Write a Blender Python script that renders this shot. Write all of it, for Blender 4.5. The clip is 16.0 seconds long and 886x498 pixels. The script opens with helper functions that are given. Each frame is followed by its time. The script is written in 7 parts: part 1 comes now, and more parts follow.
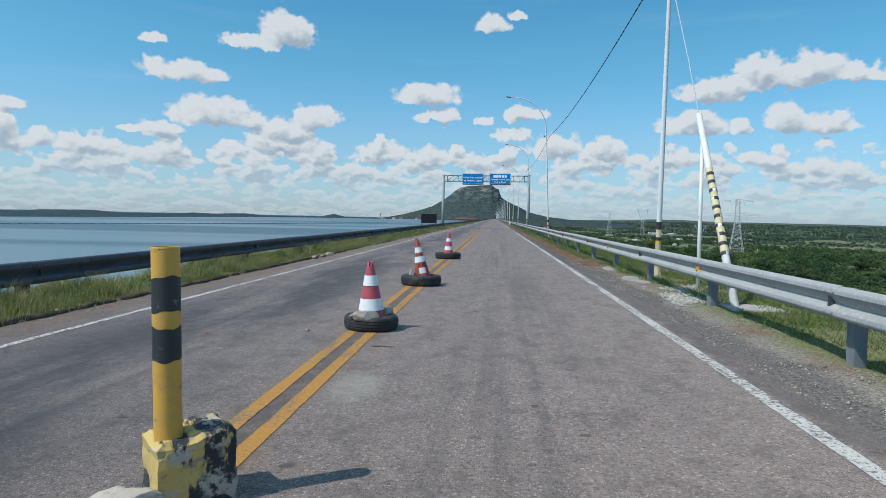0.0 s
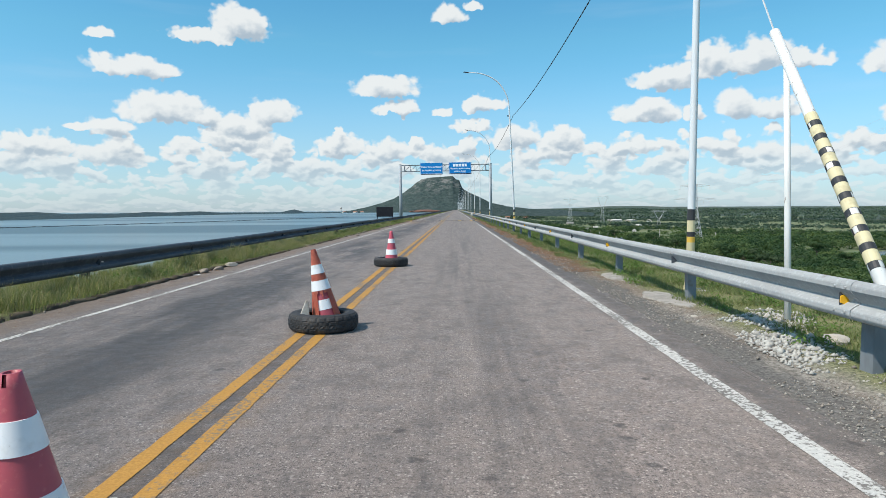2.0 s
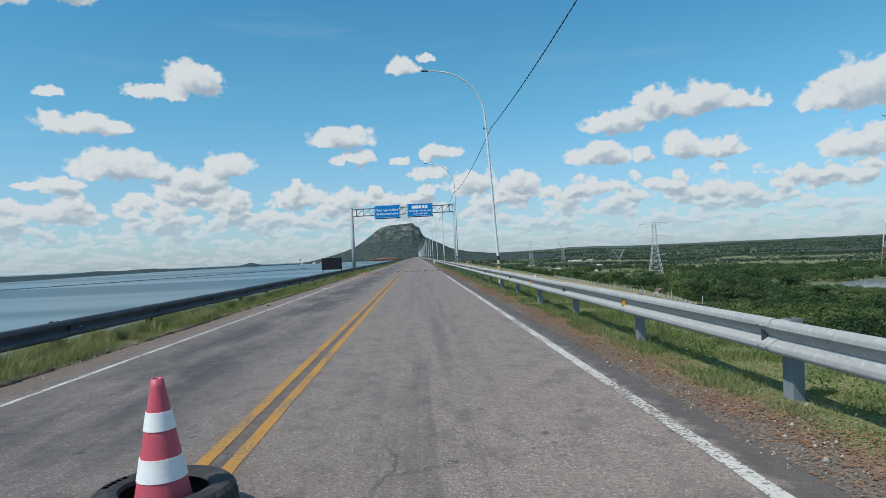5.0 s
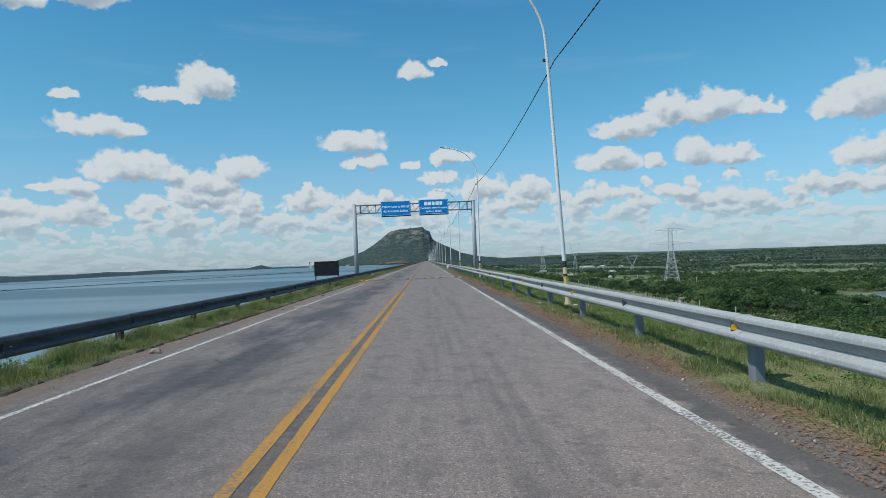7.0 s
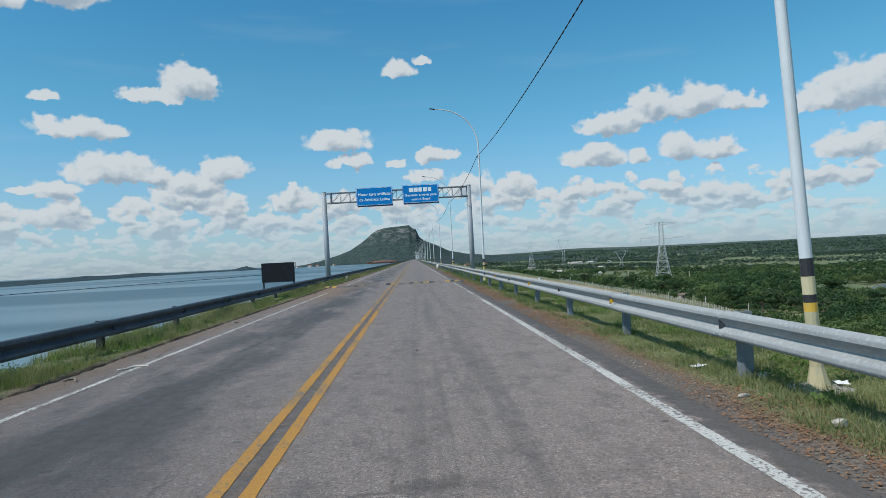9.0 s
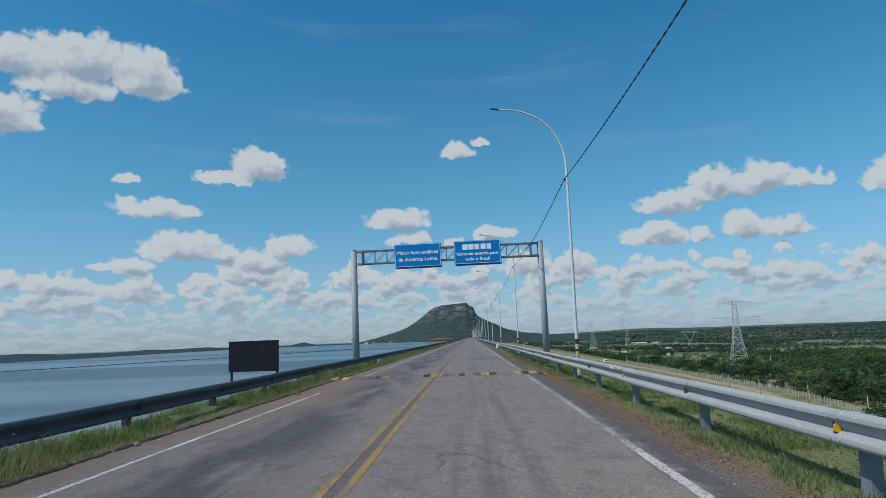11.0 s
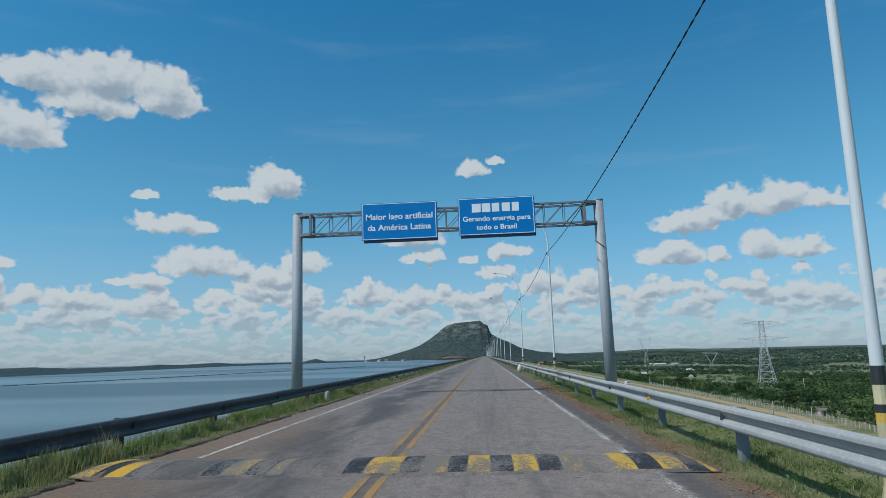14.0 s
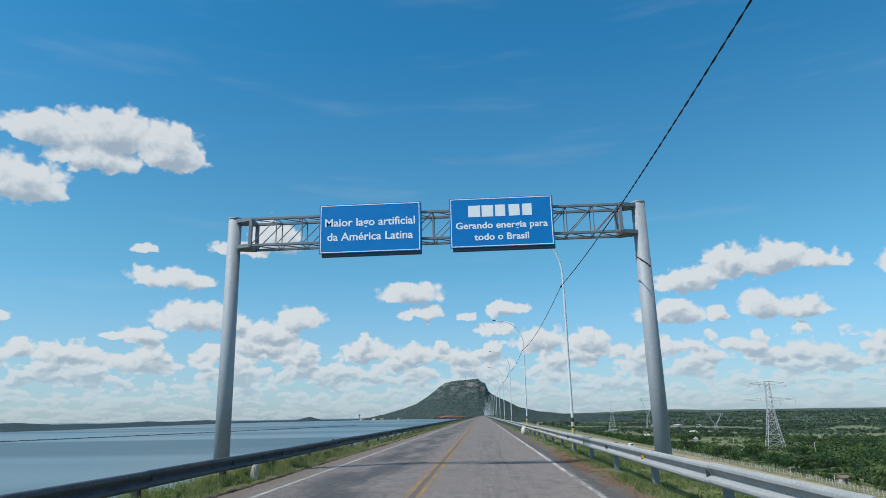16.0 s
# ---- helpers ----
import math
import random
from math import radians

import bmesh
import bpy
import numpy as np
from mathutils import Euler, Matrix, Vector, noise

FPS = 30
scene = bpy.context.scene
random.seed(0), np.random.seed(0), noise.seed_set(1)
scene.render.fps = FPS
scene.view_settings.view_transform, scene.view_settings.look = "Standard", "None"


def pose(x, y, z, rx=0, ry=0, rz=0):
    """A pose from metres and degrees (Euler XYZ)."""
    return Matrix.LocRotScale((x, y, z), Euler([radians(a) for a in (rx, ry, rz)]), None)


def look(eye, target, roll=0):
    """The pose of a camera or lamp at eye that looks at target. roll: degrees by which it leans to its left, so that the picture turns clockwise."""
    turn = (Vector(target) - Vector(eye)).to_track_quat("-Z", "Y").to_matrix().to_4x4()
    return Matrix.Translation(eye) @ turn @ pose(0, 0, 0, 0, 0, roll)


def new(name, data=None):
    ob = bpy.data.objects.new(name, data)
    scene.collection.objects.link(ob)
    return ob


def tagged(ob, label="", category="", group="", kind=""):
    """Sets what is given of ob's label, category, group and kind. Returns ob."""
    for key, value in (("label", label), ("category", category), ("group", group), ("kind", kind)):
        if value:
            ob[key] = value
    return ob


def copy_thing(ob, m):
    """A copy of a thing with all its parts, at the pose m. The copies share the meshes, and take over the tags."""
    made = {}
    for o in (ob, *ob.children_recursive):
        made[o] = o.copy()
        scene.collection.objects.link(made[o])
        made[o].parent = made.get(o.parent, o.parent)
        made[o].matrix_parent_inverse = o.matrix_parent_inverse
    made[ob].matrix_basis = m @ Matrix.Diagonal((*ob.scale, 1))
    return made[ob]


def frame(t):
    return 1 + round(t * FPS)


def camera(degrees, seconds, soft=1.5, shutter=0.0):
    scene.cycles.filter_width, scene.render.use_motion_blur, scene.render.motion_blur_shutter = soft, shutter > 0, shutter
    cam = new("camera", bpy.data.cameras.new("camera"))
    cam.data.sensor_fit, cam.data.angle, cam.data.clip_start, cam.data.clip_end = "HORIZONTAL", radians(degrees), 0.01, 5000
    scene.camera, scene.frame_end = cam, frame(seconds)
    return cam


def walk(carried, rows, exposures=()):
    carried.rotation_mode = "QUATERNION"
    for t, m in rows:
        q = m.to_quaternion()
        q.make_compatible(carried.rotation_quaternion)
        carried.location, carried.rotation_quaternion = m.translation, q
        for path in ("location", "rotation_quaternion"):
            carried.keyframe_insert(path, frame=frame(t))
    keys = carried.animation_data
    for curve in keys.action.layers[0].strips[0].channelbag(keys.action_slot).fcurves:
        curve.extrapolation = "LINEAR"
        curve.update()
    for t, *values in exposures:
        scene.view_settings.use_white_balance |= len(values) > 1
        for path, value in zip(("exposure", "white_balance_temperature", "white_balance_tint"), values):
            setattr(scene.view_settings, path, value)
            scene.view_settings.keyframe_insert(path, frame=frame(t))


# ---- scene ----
cam = camera(68.9, 16.0, soft=0.55)
PATH = [
    (0, (1.452, 1.328, 1.303), (1.295, 3.319, 1.205), 1.2),
    (0.5, (1.479, 2.623, 1.363), (1.229, 4.607, 1.305), -0.7),
    (1, (1.474, 3.929, 1.237), (1.162, 5.901, 1.13), -0.7),
    (1.5, (1.522, 5.156, 1.397), (1.377, 7.143, 1.225), -0.8),
    (2, (1.563, 6.491, 1.321), (1.521, 8.487, 1.199), -0.4),
    (2.5, (1.574, 8.014, 1.388), (1.555, 10.012, 1.313), -0.7),
    (3, (1.581, 9.704, 1.394), (1.579, 11.704, 1.365), -0.6),
    (3.5, (1.575, 11.569, 1.392), (1.622, 13.568, 1.372), -0.8),
    (4, (1.566, 13.506, 1.383), (1.671, 15.503, 1.369), -0.9),
    (4.5, (1.537, 15.646, 1.424), (1.654, 17.643, 1.424), -1.4),
    (5, (1.514, 17.904, 1.444), (1.595, 19.903, 1.463), -2.6),
    (5.2, (1.528, 18.846, 1.453), (1.582, 20.845, 1.486), -3.1),
    (7.3, (1.217, 30.313, 1.449), (1.278, 32.311, 1.483), -1.7),
    (7.5, (1.225, 31.532, 1.441), (1.308, 33.53, 1.476), -1.9),
    (8, (1.189, 34.442, 1.442), (1.282, 36.44, 1.469), -2.2),
    (8.5, (1.211, 37.531, 1.469), (1.305, 39.528, 1.494), -2.6),
    (9, (1.268, 40.63, 1.487), (1.359, 42.628, 1.513), -2.9),
    (9.5, (1.297, 43.954, 1.448), (1.356, 45.952, 1.528), -2.7),
    (10, (1.37, 47.216, 1.478), (1.359, 49.208, 1.656), -2.6),
    (10.2, (1.39, 48.49, 1.497), (1.363, 50.479, 1.708), -2.6),
    (12.3, (1.508, 61.79, 1.482), (1.386, 63.766, 1.777), -1.3),
    (12.5, (1.501, 62.941, 1.477), (1.377, 64.915, 1.774), -1.3),
    (13, (1.455, 65.641, 1.486), (1.336, 67.614, 1.79), -1.3),
    (13.5, (1.44, 68.079, 1.49), (1.321, 70.05, 1.809), -1.3),
    (14, (1.447, 70.412, 1.489), (1.329, 72.381, 1.818), -1.5),
    (14.5, (1.409, 72.398, 1.469), (1.302, 74.363, 1.824), -1.3),
    (15, (1.374, 74.608, 1.537), (1.278, 76.557, 1.974), -1.1),
    (15.5, (1.339, 76.298, 1.501), (1.244, 78.244, 1.955), -1.2),
    (16, (1.375, 77.508, 1.474), (1.268, 79.442, 1.974), -1.0),
]
EXPOSURE = [(0.0, 0.06, 6550, 10), (0.5, 0.16, 6550, 10), (1.0, 0.10, 6700, 10), (2.0, 0.35, 6950, 11), (3.0, 0.26, 7000, 11), (4.0, 0.14, 6850, 10), (5.0, 0.05, 6750, 10), (8.0, -0.06, 6550, 9), (9.0, -0.06, 6550, 9), (10.0, -0.15, 6450, 9),
            (12.5, -0.36, 6400, 8), (13.5, -0.27, 6400, 8), (14.5, -0.17, 6450, 9), (15.0, -0.08, 6500, 9), (16.0, 0.06, 6600, 10)]
walk(cam, [(t, look(e, a, r)) for t, e, a, r in PATH], EXPOSURE)

rng = np.random.default_rng(7)
SUN = Vector((-0.68, -0.40, 1.0)).normalized()      # towards the sun


# ---------------------------------------------------------------- node helper
class Nodes:
    def __init__(self, tree):
        self.tree = tree

    def add(self, kind, **props):
        n = self.tree.nodes.new(kind)
        for k, v in props.items():
            if k == "operation":
                n.operation = v
            elif k == "blend_type":
                n.blend_type = v
            elif k == "data_type":
                n.data_type = v
        return n

    def put(self, socket, value):
        if hasattr(value, "is_output"):
            self.tree.links.new(value, socket)
        elif isinstance(value, (tuple, list)) and len(value) == 3 and socket.type == "RGBA":
            socket.default_value = (*value, 1)
        else:
            socket.default_value = value

    def math(self, op, a, b=0.0, c=0.0, clamp=False):
        n = self.add("ShaderNodeMath", operation=op)
        n.use_clamp = clamp
        for i, v in enumerate((a, b, c)):
            self.put(n.inputs[i], v)
        return n.outputs[0]

    def vec(self, op, a, b=(0, 0, 0), c=(0, 0, 0)):
        n = self.add("ShaderNodeVectorMath", operation=op)
        self.put(n.inputs[0], a)
        self.put(n.inputs[1], b)
        if op == "MULTIPLY_ADD":
            self.put(n.inputs[2], c)
        return n.outputs["Value"] if op in ("LENGTH", "DOT_PRODUCT") else n.outputs[0]

    def ramp(self, v, lo, hi, a=0.0, b=1.0, smooth=True):
        n = self.add("ShaderNodeMapRange")
        n.interpolation_type = "SMOOTHSTEP" if smooth else "LINEAR"
        n.clamp = True
        for i, x in enumerate((v, lo, hi, a, b)):
            self.put(n.inputs[i], x)
        return n.outputs[0]

    def mix(self, f, a, b, mode="MIX"):
        n = self.add("ShaderNodeMix", data_type="RGBA", blend_type=mode)
        self.put(n.inputs[0], f)
        self.put(n.inputs[6], a)
        self.put(n.inputs[7], b)
        return n.outputs[2]

    def noise(self, co, scale, detail=4.0, rough=0.55, distort=0.0):
        n = self.add("ShaderNodeTexNoise")
        self.put(n.inputs["Vector"], co)
        n.inputs["Scale"].default_value = scale
        n.inputs["Detail"].default_value = detail
        n.inputs["Roughness"].default_value = rough
        n.inputs["Distortion"].default_value = distort
        return n.outputs[0]

    def voronoi(self, co, scale, feature="F1"):
        n = self.add("ShaderNodeTexVoronoi")
        n.feature = feature
        self.put(n.inputs["Vector"], co)
        n.inputs["Scale"].default_value = scale
        return n.outputs["Distance"]

    def split(self, v):
        n = self.add("ShaderNodeSeparateXYZ")
        self.put(n.inputs[0], v)
        return n.outputs

    def join(self, x, y, z):
        n = self.add("ShaderNodeCombineXYZ")
        for i, v in enumerate((x, y, z)):
            self.put(n.inputs[i], v)
        return n.outputs[0]


def fresh(name):
    m = bpy.data.materials.new(name)
    m.use_nodes = True
    g = Nodes(m.node_tree)
    return m, g, m.node_tree.nodes["Principled BSDF"]


def place(g, own=False):
    """Object coordinates; own: shifted for each object, so that alike pieces differ."""
    co = g.add("ShaderNodeTexCoord").outputs["Object"]
    if own:
        info = g.add("ShaderNodeObjectInfo")
        co = g.vec("ADD", co, g.vec("MULTIPLY", g.join(info.outputs["Random"], info.outputs["Random"], info.outputs["Random"]), (37, 53, 71)))
    return co


def bump(g, bsdf, height, strength, distance=0.02):
    b = g.add("ShaderNodeBump")
    b.inputs["Strength"].default_value = strength
    b.inputs["Distance"].default_value = distance
    g.put(b.inputs["Height"], height)
    g.put(bsdf.inputs["Normal"], b.outputs[0])


def surface(name, base, layers=(), rough=0.7, metal=0.0, relief=None, own=True, rough_noise=0.0, island=None, spec=0.5):
    """A material: a base colour under noise layers (colour, scale, lo, hi, amount, stretch)."""
    m, g, b = fresh(name)
    co = place(g, own)
    col = base
    for colour, scale, lo, hi, amount, stretch in layers:
        n = g.noise(g.vec("MULTIPLY", co, stretch), scale, 5.0, 0.6)
        col = g.mix(g.math("MULTIPLY", g.ramp(n, lo, hi), amount), col, colour)
    if island:
        r = g.add("ShaderNodeNewGeometry").outputs["Random Per Island"]
        col = g.mix(g.ramp(r, 0.0, 1.0, 0.0, 0.9, False), col, island)
    g.put(b.inputs["Base Color"], col)
    b.inputs["Metallic"].default_value = metal
    b.inputs["Specular IOR Level"].default_value = spec
    if rough_noise:
        g.put(b.inputs["Roughness"], g.ramp(g.noise(co, 9.0), 0.3, 0.7, rough - rough_noise, rough + rough_noise))
    else:
        b.inputs["Roughness"].default_value = rough
    if relief:
        bump(g, b, g.noise(co, relief[0], 6.0, 0.65), relief[1], relief[2])
    return m


ONE = (1, 1, 1)

# ---------------------------------------------------------------- sky, clouds and sun
world = bpy.data.worlds.new("sky")
scene.world = world
world.use_nodes = True
w = Nodes(world.node_tree)
sky = w.add("ShaderNodeTexSky")
sky.sky_type = "NISHITA"
sky.sun_disc = False
sky.sun_elevation = math.asin(SUN.z)
sky.sun_rotation = math.atan2(SUN.x, SUN.y) % (2 * math.pi)
sky.altitude = 400
sky.air_density = 1.0
sky.dust_density = 1.0
sky.ozone_density = 1.0

field = bpy.data.node_groups.new("cloud_field", "ShaderNodeTree")
field.interface.new_socket("Angle", in_out="INPUT", socket_type="NodeSocketVector")
field.interface.new_socket("Density", in_out="OUTPUT", socket_type="NodeSocketFloat")
f = Nodes(field)
fin, fout = f.add("NodeGroupInput"), f.add("NodeGroupOutput")
angle = fin.outputs[0]                                # degrees: to the right of the road, above the horizon
wob = f.vec("SUBTRACT", f.join(f.noise(f.vec("MULTIPLY", angle, (1, 1.5, 1)), 0.42, 3.0, 0.55),
                               f.noise(f.vec("ADD", f.vec("MULTIPLY", angle, (1, 1.5, 1)), (31, 7, 3)), 0.42, 3.0, 0.55), 0.0), (0.5, 0.5, 0))
billow = f.vec("SUBTRACT", f.join(f.noise(angle, 1.3, 2.0, 0.45), f.noise(f.vec("ADD", angle, (11, 5, 2)), 1.3, 2.0, 0.45), 0.0), (0.5, 0.5, 0))
warped = f.vec("MULTIPLY_ADD", wob, (2.2, 1.4, 0), f.vec("MULTIPLY_ADD", billow, (1.3, 1.1, 0), angle))
mild = f.vec("MULTIPLY_ADD", wob, (0.8, 0.5, 0), f.vec("MULTIPLY_ADD", billow, (0.8, 0.6, 0), angle))
CLOUDS = []


def cloud(*lobes):
    """One cumulus: lobes of azimuth, elevation, half width and half height in degrees."""
    for az, el, a, b in lobes:
        s = (1 / (a * 1.12), 1 / (b * 1.35), 0)
        v = f.vec("MULTIPLY_ADD", warped if a > 1.8 else mild, s, (-az * s[0], (-el + b * 0.3) * s[1], 0))
        # flat bases, billowing tops
        CLOUDS.append(f.vec("LENGTH", f.vec("MAXIMUM", v, f.vec("MULTIPLY", v, (-1, -2.1, 0)))))


cloud((-36.94, 21.85, 3.27, 1.51), (-32.22, 22.51, 3.77, 2.11), (-27.43, 21.92, 3.02, 2.26), (-33.4, 20.4, 3.6, 1.4))
cloud((-37.74, 17.79, 3.12, 2.11))
cloud((-18.31, 15.28, 2.41, 1.66), (-21.16, 14.19, 2.77, 0.8))
cloud((-28.67, 13.6, 1.11, 0.5))
cloud((-26.93, 11.38, 3.02, 1.11), (-24.5, 11.18, 1.76, 0.6))
cloud((-24.3, 8.3, 3.4, 1.45), (-21.5, 7.7, 2.3, 0.9), (-16.0, 8.3, 2.1, 1.4), (-18.0, 7.2, 2.7, 1.2), (-18.9, 6.0, 3.8, 0.95))
cloud((-28.21, 6.74, 1.76, 0.6), (-30.26, 6.59, 1.26, 0.3))
cloud((-33.13, 5.19, 3.02, 0.91), (-28.11, 4.6, 2.77, 1.11), (-33.41, 3.54, 2.26, 0.5))
cloud((-0.5, 16.5, 1.6, 0.85), (1.5, 17.1, 1.0, 0.4))
cloud((24.65, 11.98, 2.77, 1.31), (21.33, 11.96, 2.41, 1.41), (17.49, 10.65, 2.77, 1.11), (27.52, 11.27, 2.77, 0.8), (22.09, 11.09, 5.53, 1.01))
cloud((16.15, 8.03, 2.92, 1.21))
cloud((23.06, 8.26, 1.71, 1.31), (25.8, 7.76, 2.26, 1.01))
cloud((-6.08, 10.61, 2.92, 1.21))
cloud((-5.07, 8.85, 2.01, 0.75), (-1.28, 8.46, 0.91, 0.45), (2.38, 9.08, 2.11, 0.91))
cloud((-9.88, 5.54, 2.26, 1.11), (-5.89, 5.22, 2.11, 1.01), (-12.35, 3.85, 2.52, 0.8), (5.14, 6.38, 2.52, 1.31), (1.45, 7.27, 1.91, 0.6))
cloud((9.49, 5.94, 2.11, 1.11), (-1.89, 5.03, 2.26, 0.91))
cloud((35.97, 11.2, 3.52, 2.11), (33.79, 10.55, 2.52, 1.11))
cloud((35.61, 7.16, 2.77, 1.31))
cloud((-38.88, 5.97, 1.11, 2.26), (-38.35, 7.75, 1.21, 0.5))
cloud((23.8, 4.3, 1.1, 0.7), (25.3, 4.5, 1.3, 0.95), (27.2, 4.1, 1.4, 0.95), (25.4, 3.5, 2.6, 0.5))
cloud((18.93, 4.4, 1.5, 0.6), (17.6, 3.5, 1.2, 0.6), (14.1, 4.98, 2.0, 0.8))
cloud((26.0, 2.3, 1.8, 0.32), (29.8, 3.3, 1.2, 0.4), (29.6, 2.2, 1.5, 0.35), (19.8, 7.7, 0.9, 0.7))
near = CLOUDS[0]
for c in CLOUDS[1:]:
    near = f.math("MINIMUM", near, c)
# rounded heads along the tops
heads = f.vec("MULTIPLY_ADD", wob, (1.6, 1.2, 0), f.vec("MULTIPLY", angle, (1, 1.15, 0)))
lumps = f.math("ADD", f.math("MULTIPLY", f.math("SUBTRACT", 0.42, f.voronoi(heads, 0.62)), 0.75), f.math("MULTIPLY", f.math("SUBTRACT", 0.42, f.voronoi(heads, 1.55)), 0.42))
blob = f.math("ADD", f.math("SUBTRACT", 1.06, near), f.math("MULTIPLY", lumps, 0.42))
el = f.split(angle)[1]
az = f.split(angle)[0]
# small cumulus in rows towards the horizon, and the same sky carried on all round, cloudier overhead
small = f.vec("MULTIPLY_ADD", wob, (1.2, 0.7, 0), angle)
small = f.vec("MULTIPLY_ADD", billow, (0.7, 0.5, 0), small)
# rows draw together towards the horizon
row = f.math("MULTIPLY", f.math("LOGARITHM", f.math("MAXIMUM", f.math("ADD", f.split(small)[1], 1.7), 0.4), math.e), 4.0)
low = f.noise(f.join(f.math("MULTIPLY", f.split(small)[0], 0.42), row, 0.0), 1.0, 2.5, 0.5)
low = f.math("ADD", low, f.ramp(el, 4.6, 9.0, 0.062, -0.30))
low = f.math("ADD", f.math("MULTIPLY", f.math("SUBTRACT", low, 0.475), 3.8), f.math("MULTIPLY", lumps, 0.32))
wide = f.noise(f.vec("MULTIPLY", warped, (0.11, 0.2, 0)), 1.0, 4.0, 0.55)
# cloud added overhead, out of view, to whiten the fill light
wide = f.math("ADD", wide, f.math("MULTIPLY", f.ramp(f.math("ABSOLUTE", az), 42.0, 60.0, -1.0, 0.0), f.ramp(el, 43.0, 52.0, 1.0, 0.0)))
wide = f.math("ADD", wide, f.ramp(el, 45.0, 58.0, 0.0, 0.10))
wide = f.math("MULTIPLY", f.math("SUBTRACT", wide, 0.56), 4.0)
f.put(fout.inputs[0], f.math("MAXIMUM", f.math("MAXIMUM", blob, low), wide))

dirn = w.vec("NORMALIZE", w.add("ShaderNodeTexCoord").outputs["Generated"])
dx, dy, dz = w.split(dirn)[:3]
deg = 180 / math.pi
ang = w.join(w.math("MULTIPLY", w.math("ARCTAN2", dx, dy), deg), w.math("MULTIPLY", w.math("ARCSINE", dz), deg), 0.0)


def density(shift):
    n = w.add("ShaderNodeGroup")
    n.node_tree = field
    w.put(n.inputs[0], w.vec("ADD", ang, shift))
    return n.outputs[0]


elev = w.split(ang)[1]
# small far clouds are shaded over a shorter way than large near ones
reach = w.ramp(elev, 1.0, 10.0, 0.3, 1.0)
here, upper = density((0, 0, 0)), density(w.join(w.math("MULTIPLY", reach, -0.4), w.math("MULTIPLY", reach, 0.7), 0.0))
cover = w.ramp(here, 0.02, 0.28)
cover = w.math("MULTIPLY", cover, w.ramp(elev, 0.2, 5.0, 0.36, 0.94))
fine = w.noise(w.vec("MULTIPLY", ang, (1, 1.4, 1)), 1.3, 5.0, 0.6)
shade = w.ramp(w.math("ADD", w.math("SUBTRACT", upper, w.math("MULTIPLY", here, 0.30)), w.math("MULTIPLY", w.math("SUBTRACT", fine, 0.5), 0.24)), 0.08, 0.74)
CLOUD_LIT, CLOUD_BASE = (0.65, 0.70, 0.735), (0.33, 0.415, 0.505)
puff = w.mix(shade, CLOUD_LIT, CLOUD_BASE)
puff = w.mix(w.ramp(elev, 0.5, 7.0, 0.38, 0.0), puff, (0.46, 0.56, 0.645))
# thin high veil to one side
veil = w.math("MULTIPLY", w.ramp(w.noise(w.vec("MULTIPLY", ang, (0.05, 0.35, 0)), 1.0, 4.0, 0.55), 0.52, 0.8), 0.10)
veil = w.math("MULTIPLY", veil, w.ramp(elev, 4.0, 10.0))
SKY_STRENGTH = 0.10
# clear air over warm land: paler and bluer low down, deep blue higher up
tint = w.mix(w.ramp(elev, 0.0, 4.0, smooth=False), (0.80, 1.10, 1.52), (0.64, 1.08, 1.38))
tint = w.mix(w.ramp(elev, 4.0, 14.0, smooth=False), tint, (0.56, 1.25, 1.36))
tint = w.mix(w.ramp(elev, 14.0, 32.0, smooth=False), tint, (0.23, 1.16, 1.50))
# unseen sky overhead made less blue, for more neutral fill in the shadows
tint = w.mix(w.ramp(elev, 36.0, 60.0, smooth=False), tint, (0.62, 1.08, 1.2))
blue = w.mix(1.0, w.vec("MULTIPLY", sky.outputs[0], (SKY_STRENGTH, SKY_STRENGTH, SKY_STRENGTH)), tint, "MULTIPLY")
blue = w.mix(veil, blue, (0.55, 0.65, 0.75))
# milky air low over the horizon
blue = w.mix(w.ramp(elev, 0.0, 13.0, 0.40, 0.0), blue, (0.42, 0.535, 0.63))
total = w.mix(cover, blue, puff)
bg = world.node_tree.nodes["Background"]
w.put(bg.inputs["Color"], total)
bg.inputs["Strength"].default_value = 1.0

sun = new("sun", bpy.data.lights.new("sun", "SUN"))
sun.data.energy = 3.6
sun.data.angle = radians(0.55)
sun.data.color = (1.0, 0.96, 0.905)
sun.matrix_world = look(SUN * 100, (0, 0, 0))

# ---------------------------------------------------------------- materials
ROAD_TONE = (1.01, 0.935, 0.895)


